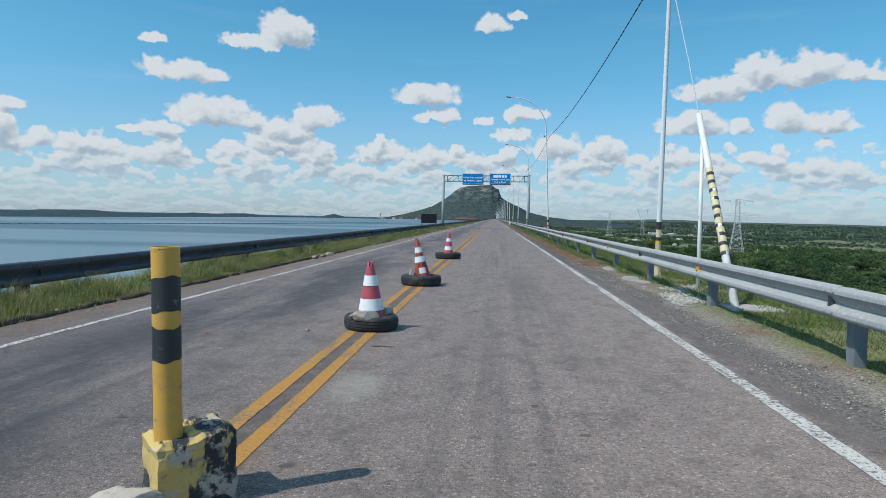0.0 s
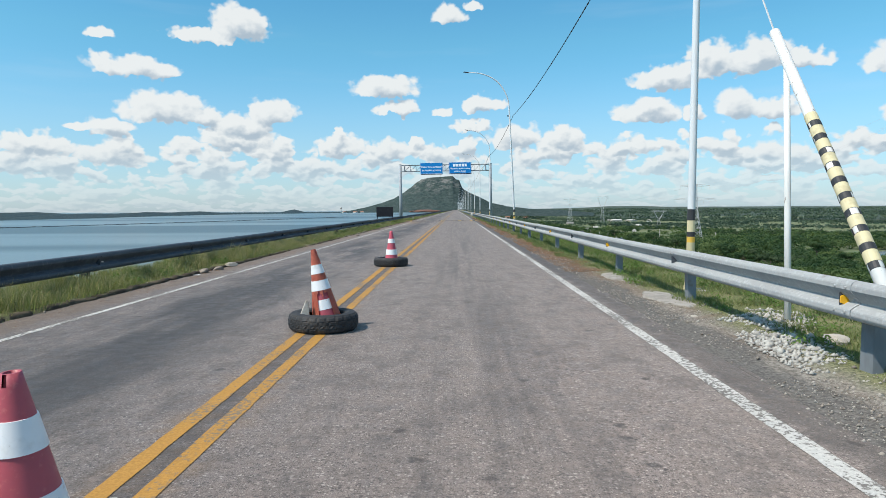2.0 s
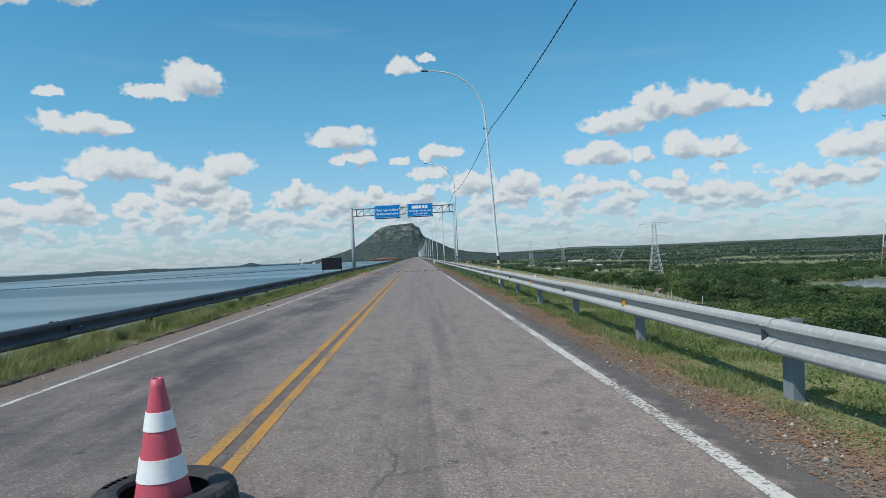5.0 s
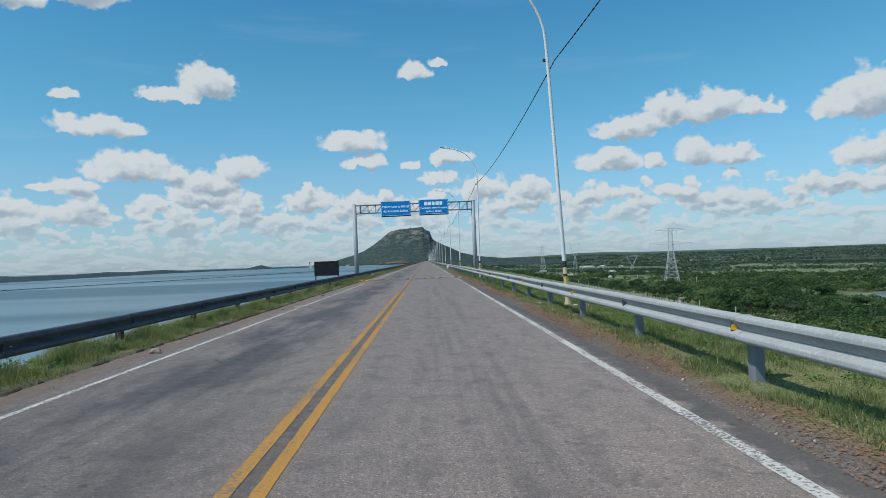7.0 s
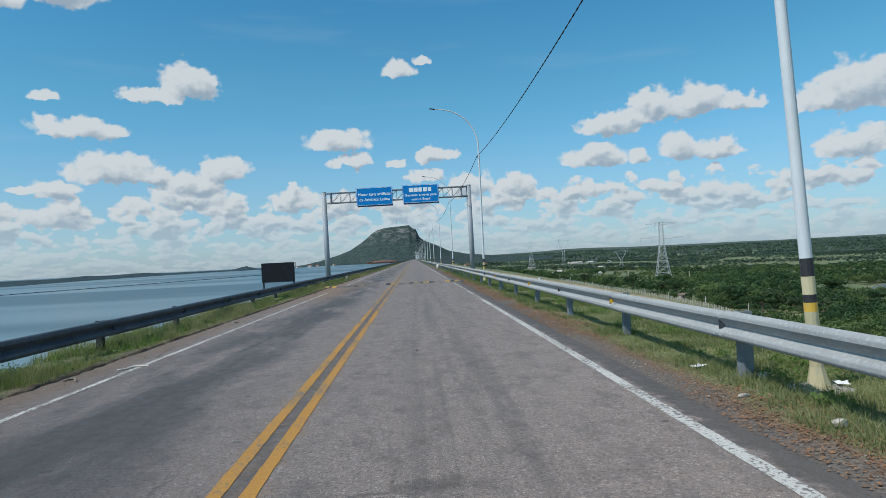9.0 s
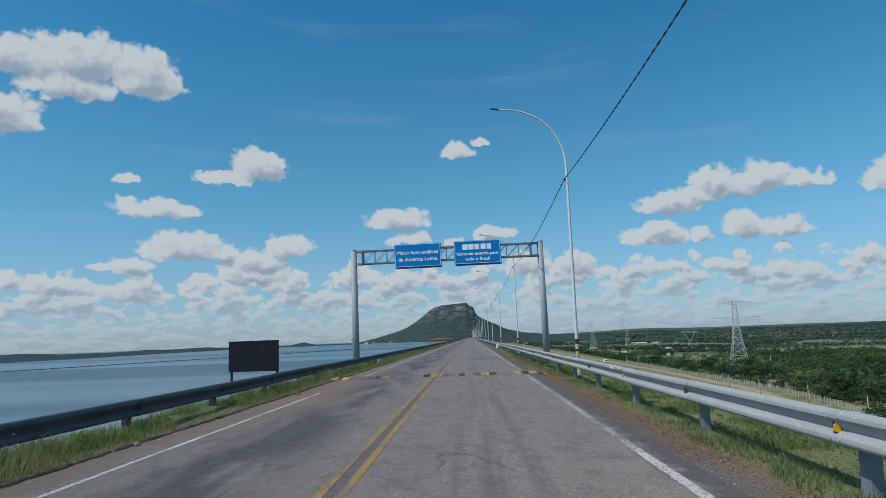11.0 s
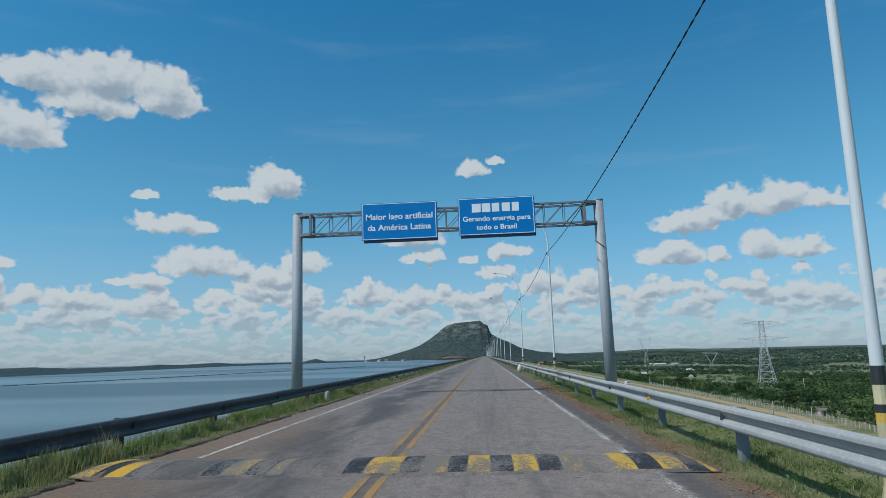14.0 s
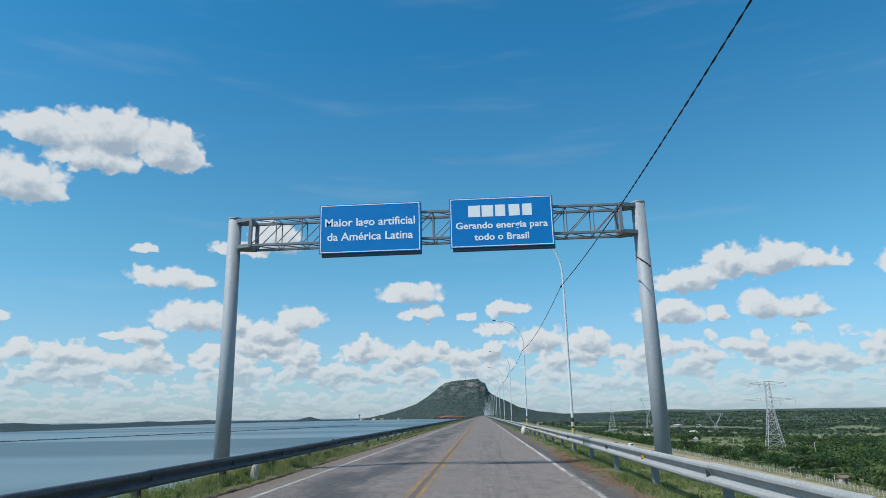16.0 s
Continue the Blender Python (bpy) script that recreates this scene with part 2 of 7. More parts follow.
def road_material():
    m, g, b = fresh("worn_asphalt")
    co = place(g)
    x, y, z = g.split(co)[:3]
    grain = g.noise(co, 160.0, 3.0, 0.7)
    stones = g.voronoi(co, 75.0)
    mid = g.noise(co, 6.0, 5.0, 0.6)
    large = g.noise(g.vec("MULTIPLY", co, (0.9, 0.25, 1)), 0.9, 5.0, 0.6)
    col = g.mix(g.ramp(grain, 0.32, 0.68), (0.085, 0.074, 0.069), (0.34, 0.30, 0.278))
    col = g.mix(g.math("MULTIPLY", g.ramp(stones, 0.0, 0.22, 1.0, 0.0), 0.5), col, (0.36, 0.34, 0.32))
    # single pale and dark stones of the aggregate
    for scale, share, amount in ((64.0, 0.30, 0.9), (34.0, 0.12, 0.75)):
        v = g.add("ShaderNodeTexVoronoi")
        g.put(v.inputs["Vector"], g.vec("MULTIPLY", co, (1, 1, 0)))
        v.inputs["Scale"].default_value = scale
        pick = g.split(v.outputs["Color"])
        dot = g.ramp(v.outputs["Distance"], 0.22, 0.42, 1.0, 0.0)
        col = g.mix(g.math("MULTIPLY", g.math("MULTIPLY", dot, g.math("LESS_THAN", pick[0], share)), amount), col, (0.47, 0.44, 0.41))
        col = g.mix(g.math("MULTIPLY", g.math("MULTIPLY", dot, g.math("GREATER_THAN", pick[0], 1 - share)), amount), col, (0.055, 0.05, 0.048))
    col = g.mix(g.math("MULTIPLY", g.ramp(mid, 0.45, 0.75), 0.35), col, (0.27, 0.235, 0.215))
    patch = g.noise(g.vec("MULTIPLY", co, (1, 0.55, 1)), 3.1, 6.0, 0.72)
    col = g.mix(g.math("MULTIPLY", g.ramp(patch, 0.46, 0.66), 0.6), col, (0.10, 0.092, 0.088))
    col = g.mix(g.math("MULTIPLY", g.ramp(g.noise(co, 34.0, 4.0, 0.8), 0.49, 0.62), 0.74), col, (0.075, 0.068, 0.065))
    col = g.mix(g.math("MULTIPLY", g.ramp(g.noise(co, 11.0, 5.0, 0.75), 0.52, 0.66), 0.45), col, (0.31, 0.27, 0.25))
    # oil and rubber darkening along the wheel paths, streaked lengthwise
    streak = g.noise(g.vec("MULTIPLY", co, (4.6, 0.11, 1)), 1.0, 5.0, 0.62)
    paths = g.math("MAXIMUM", g.ramp(g.math("ABSOLUTE", g.math("SUBTRACT", g.math("ABSOLUTE", x), 1.75)), 0.25, 1.0, 1.0, 0.0), 0.15)
    dark = g.math("MULTIPLY", g.ramp(streak, 0.42, 0.66), g.math("MULTIPLY", paths, 0.42))
    col = g.mix(dark, col, (0.062, 0.06, 0.06))
    col = g.mix(g.math("MULTIPLY", g.ramp(large, 0.52, 0.72), 0.22), col, (0.075, 0.072, 0.07))
    # the middle of the left lane is blackened in long cloudy stains
    stain = g.noise(g.vec("MULTIPLY", co, (0.55, 0.13, 1)), 1.6, 5.0, 0.6)
    lane = g.ramp(g.math("ABSOLUTE", g.math("ADD", x, 1.8)), 0.4, 1.5, 1.0, 0.0)
    col = g.mix(g.math("MULTIPLY", g.math("MULTIPLY", g.ramp(stain, 0.38, 0.58), lane), 0.78), col, (0.055, 0.054, 0.055))
    # cracks
    wv = g.vec("MULTIPLY_ADD", g.join(g.noise(co, 2.0), g.noise(co, 2.3), 0.0), (0.35, 0.35, 0), g.vec("MULTIPLY", co, (1, 0.7, 0)))
    crack = g.ramp(g.voronoi(wv, 0.55, "DISTANCE_TO_EDGE"), 0.004, 0.016, 1.0, 0.0)
    crack = g.math("MULTIPLY", crack, g.ramp(g.noise(co, 0.35, 3.0), 0.54, 0.68))
    col = g.mix(g.math("MULTIPLY", crack, 0.4), col, (0.03, 0.028, 0.027))
    # sand and dust that has gathered along the left edge, earth along the right
    edge = g.math("ADD", x, g.math("MULTIPLY", g.math("SUBTRACT", g.noise(co, 2.5, 5.0, 0.65), 0.5), 0.9))
    sand = g.math("MULTIPLY", g.ramp(edge, -3.6, -3.25, 1.0, 0.0), g.ramp(g.noise(co, 5.0, 5.0, 0.7), 0.34, 0.56, 0.45, 1.0))
    drift = g.math("MULTIPLY", g.ramp(y, 62.0, 72.0), g.ramp(y, 82.0, 90.0, 1.0, 0.0))
    sand = g.math("MAXIMUM", sand, g.math("MULTIPLY", drift, g.ramp(edge, -3.2, -1.6, 0.75, 0.0)))
    col = g.mix(g.math("MULTIPLY", sand, 0.8), col, g.mix(g.ramp(g.noise(co, 40.0), 0.35, 0.65), (0.125, 0.092, 0.066), (0.235, 0.18, 0.132)))
    # blackened asphalt between the edge line and the verge
    col = g.mix(g.math("MULTIPLY", g.ramp(edge, 3.50, 3.68), g.ramp(y, 14.0, 24.0, 0.55, 0.8)), col, (0.062, 0.06, 0.058))
    # earth washed over the road before the hump
    wash = g.math("MULTIPLY", drift, g.math("MULTIPLY", g.ramp(edge, -3.6, -1.3, 1.0, 0.0), g.ramp(g.noise(co, 1.3, 5.0, 0.65), 0.35, 0.6)))
    col = g.mix(g.math("MULTIPLY", wash, 0.9), col, g.mix(g.ramp(g.noise(co, 26.0), 0.35, 0.65), (0.15, 0.098, 0.062), (0.28, 0.19, 0.122)))
    earth = g.ramp(edge, 3.92, 4.15)
    col = g.mix(g.math("MULTIPLY", earth, g.ramp(y, 15.0, 24.0, 0.25, 0.85)), col, g.mix(g.ramp(g.noise(co, 30.0), 0.35, 0.65), (0.09, 0.07, 0.058), (0.20, 0.15, 0.12)))
    # small pits where stones have broken out
    v = g.add("ShaderNodeTexVoronoi")
    g.put(v.inputs["Vector"], g.vec("MULTIPLY_ADD", g.join(g.noise(co, 14.0), g.noise(co, 17.0), 0.0), (0.10, 0.10, 0), g.vec("MULTIPLY", co, (1, 1, 0))))
    v.inputs["Scale"].default_value = 2.4
    pit = g.math("MULTIPLY", g.ramp(v.outputs["Distance"], 0.06, 0.13, 1.0, 0.0), g.math("LESS_THAN", g.split(v.outputs["Color"])[0], 0.42))
    col = g.mix(g.math("MULTIPLY", pit, 0.65), col, (0.045, 0.041, 0.039))
    # ochre dust ground off the centre lines
    ochre = g.math("MULTIPLY", g.ramp(g.math("ABSOLUTE", x), 0.12, 0.36, 1.0, 0.0), g.ramp(g.noise(co, 3.0, 5.0, 0.7), 0.42, 0.66, 0.0, 0.38))
    col = g.mix(ochre, col, (0.26, 0.165, 0.075))
    # tar showing between the two centre lines
    col = g.mix(g.math("MULTIPLY", g.ramp(g.math("ABSOLUTE", x), 0.07, 0.12, 1.0, 0.0), g.ramp(g.noise(co, 5.0, 4.0, 0.6), 0.3, 0.6, 0.25, 0.6)), col, (0.06, 0.056, 0.053))
    col = g.mix(1.0, col, ROAD_TONE, "MULTIPLY")
    # a pale dusty patch beside the centre line
    spot = g.vec("LENGTH", g.vec("MULTIPLY", g.vec("SUBTRACT", co, (0.42, 6.15, 0.0)), (1.0, 0.45, 0)))
    spot = g.math("ADD", spot, g.math("MULTIPLY", g.math("SUBTRACT", g.noise(co, 9.0), 0.5), 0.2))
    dusty = g.mix(g.math("MULTIPLY", g.ramp(spot, 0.10, 0.26, 1.0, 0.0), 0.4), col, (0.36, 0.34, 0.29))
    g.put(b.inputs["Base Color"], dusty)
    g.put(b.inputs["Roughness"], g.ramp(mid, 0.3, 0.7, 0.60, 0.80))
    b.inputs["Diffuse Roughness"].default_value = 1.0
    b.inputs["Specular IOR Level"].default_value = 0.4
    bump(g, b, g.math("ADD", g.math("MULTIPLY", grain, 0.5), g.math("ADD", g.math("MULTIPLY", stones, 0.6), g.math("MULTIPLY", crack, -2.0))), 0.5, 0.006)
    return m


def paint_material(name, colour, worn, amount, fine=0.6, coarse=0.5):
    """Road paint that has worn through to the asphalt in specks and ragged edges."""
    m, g, b = fresh(name)
    co = place(g)
    wear = g.math("ADD", g.math("MULTIPLY", g.noise(co, 26.0, 4.0, 0.7), fine), g.math("MULTIPLY", g.noise(g.vec("MULTIPLY", co, (1, 0.4, 1)), 2.2, 4.0, 0.6), coarse))
    col = g.mix(g.ramp(g.noise(co, 60.0), 0.3, 0.7), colour, tuple(c * 0.78 for c in colour))
    col = g.mix(g.ramp(wear, amount, amount + 0.07), col, worn)
    g.put(b.inputs["Base Color"], col)
    b.inputs["Roughness"].default_value = 0.75
    b.inputs["Specular IOR Level"].default_value = 0.3
    bump(g, b, g.noise(co, 120.0), 0.35, 0.004)
    return m


def ground_material():
    m, g, b = fresh("verge_and_plain")
    co = place(g)
    x, y, z = g.split(co)[:3]
    n1, n2, n3 = g.noise(co, 0.9, 5.0, 0.6), g.noise(co, 32.0, 6.0, 0.75), g.noise(co, 0.035, 5.0, 0.6)
    soil = g.mix(g.ramp(n2, 0.35, 0.68), (0.105, 0.075, 0.055), (0.235, 0.165, 0.115))
    red = g.mix(g.ramp(n2, 0.4, 0.62), (0.10, 0.062, 0.047), (0.19, 0.125, 0.094))
    soil = g.mix(g.math("MULTIPLY", g.ramp(y, 17.0, 24.0), g.ramp(n1, 0.35, 0.6)), soil, red)
    pale = g.mix(g.ramp(n2, 0.4, 0.6), (0.125, 0.115, 0.103), (0.29, 0.27, 0.243))
    soil = g.mix(g.math("MULTIPLY", g.ramp(y, 12.0, 22.0, 0.85, 0.0), g.ramp(n1, 0.3, 0.55)), soil, pale)
    crumb = g.mix(g.ramp(n2, 0.35, 0.68), (0.066, 0.062, 0.059), (0.17, 0.16, 0.15))
    broken = g.math("ADD", x, g.math("MULTIPLY", g.math("SUBTRACT", n1, 0.5), 0.9))
    soil = g.mix(g.math("MULTIPLY", g.ramp(y, 17.0, 23.0, 0.9, 0.75), g.ramp(broken, g.ramp(y, 17.0, 23.0, 4.18, 4.0), g.ramp(y, 17.0, 23.0, 4.42, 4.3), 1.0, 0.0)), soil, crumb)
    left = g.mix(g.ramp(n2, 0.4, 0.6), (0.14, 0.11, 0.085), (0.30, 0.25, 0.195))
    soil = g.mix(g.ramp(x, -1.0, 1.0), left, soil)
    turf = g.mix(g.ramp(n2, 0.38, 0.62), (0.055, 0.066, 0.026), (0.19, 0.20, 0.088))
    turf = g.mix(g.math("MULTIPLY", g.ramp(n1, 0.5, 0.7), 0.6), turf, (0.21, 0.185, 0.105))
    e = g.math("ADD", g.math("ABSOLUTE", x), g.math("MULTIPLY", g.math("SUBTRACT", n1, 0.5), 0.9))
    start = g.ramp(y, 16.0, 27.0, 4.4, 4.10)
    start = g.mix(g.ramp(x, -1.0, 1.0), (3.72, 3.72, 3.72), start)
    col = g.mix(g.ramp(e, start, g.math("ADD", start, 0.5)), soil, turf)
    scrub = g.mix(g.ramp(n3, 0.35, 0.65), (0.085, 0.115, 0.06), (0.145, 0.165, 0.09))
    scrub = g.mix(g.math("MULTIPLY", g.ramp(g.noise(co, 0.11, 5.0), 0.5, 0.7), 0.5), scrub, (0.27, 0.225, 0.15))
    col = g.mix(g.ramp(x, 20.0, 42.0), col, scrub)
    # the dirt track along the foot of the dam
    dry = g.mix(g.ramp(g.noise(co, 0.3, 5.0, 0.65), 0.4, 0.62), (0.105, 0.12, 0.055), (0.235, 0.21, 0.125))
    col = g.mix(g.math("MULTIPLY", g.math("MULTIPLY", g.ramp(x, 46.0, 58.0), g.ramp(x, 92.0, 97.0, 1.0, 0.0)), 0.85), col, dry)
    bend = g.math("SUBTRACT", x, g.math("ADD", g.ramp(y, 176.0, 248.0, 65.0, 80.5, False), g.ramp(y, 248.0, 360.0, 0.0, 5.0, False)))
    bend = g.math("ADD", bend, g.math("MULTIPLY", g.math("SUBTRACT", g.noise(co, 0.03, 2.0), 0.5), 3.0))
    track = g.math("MULTIPLY", g.ramp(g.math("ABSOLUTE", bend), 1.8, 2.8, 1.0, 0.0), g.ramp(y, 150.0, 180.0))
    col = g.mix(g.math("MULTIPLY", track, 0.7), col, g.mix(g.ramp(g.noise(co, 0.8), 0.4, 0.6), (0.30, 0.21, 0.135), (0.40, 0.30, 0.21)))
    g.put(b.inputs["Base Color"], col)
    b.inputs["Roughness"].default_value = 0.95
    b.inputs["Diffuse Roughness"].default_value = 1.0
    b.inputs["Specular IOR Level"].default_value = 0.15
    bump(g, b, g.math("ADD", g.math("MULTIPLY", n2, 0.5), g.noise(co, 70.0, 4.0, 0.7)), 0.6, 0.012)
    return m


def water_material():
    m, g, b = fresh("lake_water")
    co = place(g)
    # calm slicks and wind-ruffled bands
    slick = g.noise(g.vec("MULTIPLY", co, (0.0010, 0.0052, 1)), 1.0, 3.0, 0.5, 0.7)
    band = g.ramp(slick, 0.43, 0.56)
    g.put(b.inputs["Base Color"], g.mix(band, (0.082, 0.128, 0.148), (0.118, 0.172, 0.194)))
    g.put(b.inputs["Roughness"], g.ramp(slick, 0.44, 0.54, 0.42, 0.28))
    b.inputs["IOR"].default_value = 1.33
    ripple = g.math("ADD", g.noise(g.vec("MULTIPLY", co, (1, 0.6, 1)), 1.6, 3.0), g.math("MULTIPLY", g.noise(co, 0.35, 3.0), 1.5))
    bump(g, b, ripple, 0.5, 0.16)
    return m


# default colours lean blue-green: the hill's distance haze is put into them
def hill_material(name, rock, dark=(0.030, 0.050, 0.048), light=(0.052, 0.076, 0.072), dry=(0.075, 0.098, 0.088)):
    m, g, b = fresh(name)
    co = place(g)
    z = g.split(co)[2]
    n1, n2 = g.noise(co, 0.02, 6.0, 0.65), g.noise(co, 0.11, 5.0, 0.7)
    col = g.mix(g.ramp(n2, 0.38, 0.62), dark, light)
    col = g.mix(g.math("MULTIPLY", g.ramp(n1, 0.5, 0.7), 0.5), col, dry)
    if rock:
        r = g.noise(g.vec("MULTIPLY", co, (1, 1, 2.2)), 0.045, 6.0, 0.7)
        mask = g.math("MULTIPLY", g.ramp(r, 0.48, 0.58), g.ramp(z, 30.0, 105.0, 0.10, 0.95))
        col = g.mix(mask, col, g.mix(g.ramp(n2, 0.3, 0.7), (0.12, 0.122, 0.115), (0.23, 0.23, 0.22)))
    g.put(b.inputs["Base Color"], col)
    b.inputs["Roughness"].default_value = 0.95
    b.inputs["Specular IOR Level"].default_value = 0.1
    bump(g, b, n2, 1.0, 4.0)
    return m


def leaf_material(name, a, b_, c, through_=0.4, patchy=False, streaks=0.0):
    m, g, b = fresh(name)
    co = place(g)
    r = g.add("ShaderNodeNewGeometry").outputs["Random Per Island"]
    col = g.mix(g.ramp(r, 0.0, 1.0, 0.0, 1.0, False), a, b_)
    col = g.mix(g.math("MULTIPLY", g.ramp(g.noise(co, 0.06, 4.0), 0.45, 0.65), 0.75), col, c)
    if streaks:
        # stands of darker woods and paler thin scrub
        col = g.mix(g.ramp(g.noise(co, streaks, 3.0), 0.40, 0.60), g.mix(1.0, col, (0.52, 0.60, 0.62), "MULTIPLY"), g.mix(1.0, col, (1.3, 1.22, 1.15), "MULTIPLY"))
    if patchy:
        # neighbouring crowns differ in kind and freshness
        col = g.mix(g.ramp(g.noise(co, 0.06, 4.0, 0.65), 0.38, 0.62), g.mix(1.0, col, (0.58, 0.66, 0.70), "MULTIPLY"), g.mix(1.0, col, (1.35, 1.28, 1.1), "MULTIPLY"))
    g.put(b.inputs["Base Color"], col)
    b.inputs["Roughness"].default_value = 0.7
    b.inputs["Specular IOR Level"].default_value = 0.2
    # thin leaves let some light through
    t = g.add("ShaderNodeBsdfTranslucent")
    g.put(t.inputs["Color"], g.mix(1.0, col, (1.15, 1.2, 0.7), "MULTIPLY"))
    mx = g.add("ShaderNodeMixShader")
    mx.inputs[0].default_value = through_
    g.put(mx.inputs[1], b.outputs[0])
    g.put(mx.inputs[2], t.outputs[0])
    g.put(m.node_tree.nodes["Material Output"].inputs["Surface"], mx.outputs[0])
    return m


ASPHALT = road_material()
YELLOW_LINE = paint_material("yellow_road_paint", (0.46, 0.235, 0.052), (0.19, 0.15, 0.11), 0.565)
YELLOW_FADED = paint_material("faded_yellow_road_paint", (0.40, 0.225, 0.075), (0.16, 0.145, 0.13), 0.53)
WHITE_LINE = paint_material("white_road_paint", (0.60, 0.58, 0.54), (0.17, 0.155, 0.14), 0.515, 0.7, 0.36)
WHITE_WORN = paint_material("worn_white_road_paint", (0.52, 0.50, 0.46), (0.17, 0.152, 0.135), 0.488, 0.7, 0.36)
HUMP_YELLOW = paint_material("hump_yellow_paint", (0.60, 0.36, 0.045), (0.18, 0.155, 0.12), 0.52)
HUMP_YELLOW_WORN = paint_material("worn_hump_yellow_paint", (0.46, 0.30, 0.07), (0.17, 0.15, 0.13), 0.475)
HUMP_BLACK = paint_material("hump_black_paint", (0.028, 0.032, 0.038), (0.15, 0.135, 0.125), 0.53)
HUMP_BLACK_WORN = paint_material("worn_hump_black_paint", (0.038, 0.04, 0.044), (0.16, 0.142, 0.13), 0.49)
GROUND = ground_material()
WATER = water_material()
POND = surface("muddy_pond_water", (0.20, 0.225, 0.225), [((0.26, 0.275, 0.265), 0.03, 0.42, 0.6, 0.7, ONE)], 0.22, 0.0, (1.2, 0.15, 0.05), own=False)
HILL = hill_material("scrub_and_rock_hill", True)
# bluer than near scrub: the haze over the lake is in the colour
SHORE = hill_material("haze_tinted_shore_scrub", False, (0.032, 0.056, 0.068), (0.052, 0.080, 0.088), (0.07, 0.095, 0.096))
RIDGE = hill_material("far_plain_scrub", False, (0.058, 0.085, 0.072), (0.086, 0.112, 0.092), (0.125, 0.138, 0.108))
STEEL = surface("galvanised_steel", (0.36, 0.37, 0.37), [((0.29, 0.30, 0.305), 3.0, 0.4, 0.65, 0.6, (1, 0.4, 1)), ((0.52, 0.54, 0.545), 22.0, 0.5, 0.7, 0.5, ONE),
                ((0.20, 0.15, 0.11), 5.0, 0.66, 0.76, 0.6, (1, 1, 0.5)), ((0.20, 0.21, 0.215), 60.0, 0.58, 0.68, 0.5, ONE)], 0.7, 0.06, (70, 0.2, 0.003), rough_noise=0.1, spec=0.12)
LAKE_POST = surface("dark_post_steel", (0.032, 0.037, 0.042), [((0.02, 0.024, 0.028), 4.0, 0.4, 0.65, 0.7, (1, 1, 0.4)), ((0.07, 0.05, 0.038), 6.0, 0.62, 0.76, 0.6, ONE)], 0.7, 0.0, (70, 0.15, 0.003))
# right-hand posts: the rail's shade on them is put into this darker steel
SHADED_POST_STEEL = surface("shaded_post_steel", (0.21, 0.235, 0.255), [((0.14, 0.155, 0.17), 4.0, 0.4, 0.65, 0.7, (1, 1, 0.4)), ((0.17, 0.12, 0.085), 6.0, 0.62, 0.76, 0.6, ONE)], 0.65, 0.1, (70, 0.15, 0.003))
# the sunless face of the lakeside rail is put into this dark tone
STEEL_DARK = surface("weathered_shaded_steel", (0.078, 0.09, 0.107), [((0.045, 0.053, 0.065), 4.0, 0.4, 0.65, 0.7, (1, 0.4, 1)), ((0.14, 0.155, 0.17), 18.0, 0.52, 0.7, 0.5, ONE),
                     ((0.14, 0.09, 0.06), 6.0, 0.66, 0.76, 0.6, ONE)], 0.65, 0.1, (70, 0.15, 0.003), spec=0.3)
POLE = surface("pale_pole_steel", (0.66, 0.69, 0.71), [((0.52, 0.545, 0.57), 2.0, 0.45, 0.7, 0.6, (1, 1, 0.3)), ((0.68, 0.69, 0.70), 14.0, 0.5, 0.7, 0.4, ONE)], 0.5)
GANTRY = surface("grey_gantry_steel", (0.34, 0.37, 0.40), [((0.26, 0.285, 0.31), 1.6, 0.4, 0.7, 0.7, (1, 1, 0.3)), ((0.43, 0.455, 0.475), 12.0, 0.5, 0.7, 0.4, ONE),
                 ((0.16, 0.10, 0.07), 6.0, 0.68, 0.78, 0.6, (1, 1, 0.4))], 0.65, 0.1, (60, 0.1, 0.003))
# gantry steel made darker and bluer: the truss bars' shade is in the colour
TRUSS = surface("shaded_truss_steel", (0.20, 0.23, 0.265), [((0.13, 0.15, 0.18), 2.6, 0.4, 0.7, 0.7, ONE), ((0.30, 0.33, 0.36), 14.0, 0.54, 0.7, 0.4, ONE)], 0.6, 0.2, (60, 0.1, 0.003))
BLACK_PAINT = surface("black_band_paint", (0.028, 0.030, 0.034), [((0.16, 0.15, 0.13), 16.0, 0.62, 0.70, 0.6, ONE)], 0.6)
CREAM_PAINT = surface("cream_band_paint", (0.60, 0.53, 0.33), [((0.42, 0.36, 0.22), 9.0, 0.5, 0.7, 0.6, ONE)], 0.65)
YELLOW_PAINT = surface("yellow_band_paint", (0.66, 0.40, 0.055), [((0.50, 0.36, 0.14), 7.0, 0.5, 0.68, 0.7, ONE), ((0.19, 0.17, 0.15), 20.0, 0.66, 0.72, 0.8, ONE)], 0.6, 0.0, (40, 0.15, 0.004))
BOLLARD_YELLOW = surface("chipped_bollard_paint", (0.60, 0.345, 0.06), [((0.46, 0.29, 0.09), 6.0, 0.48, 0.68, 0.7, ONE), ((0.34, 0.34, 0.33), 9.0, 0.66, 0.68, 0.95, (1, 1, 0.6)), ((0.20, 0.13, 0.08), 24.0, 0.66, 0.72, 0.7, ONE)], 0.55, 0.0, (40, 0.1, 0.003), own=False)
PALE_YELLOW = surface("pale_yellow_paint", (0.50, 0.44, 0.27), [((0.45, 0.40, 0.28), 9.0, 0.5, 0.68, 0.7, ONE)], 0.7, 0.0, (40, 0.2, 0.004))
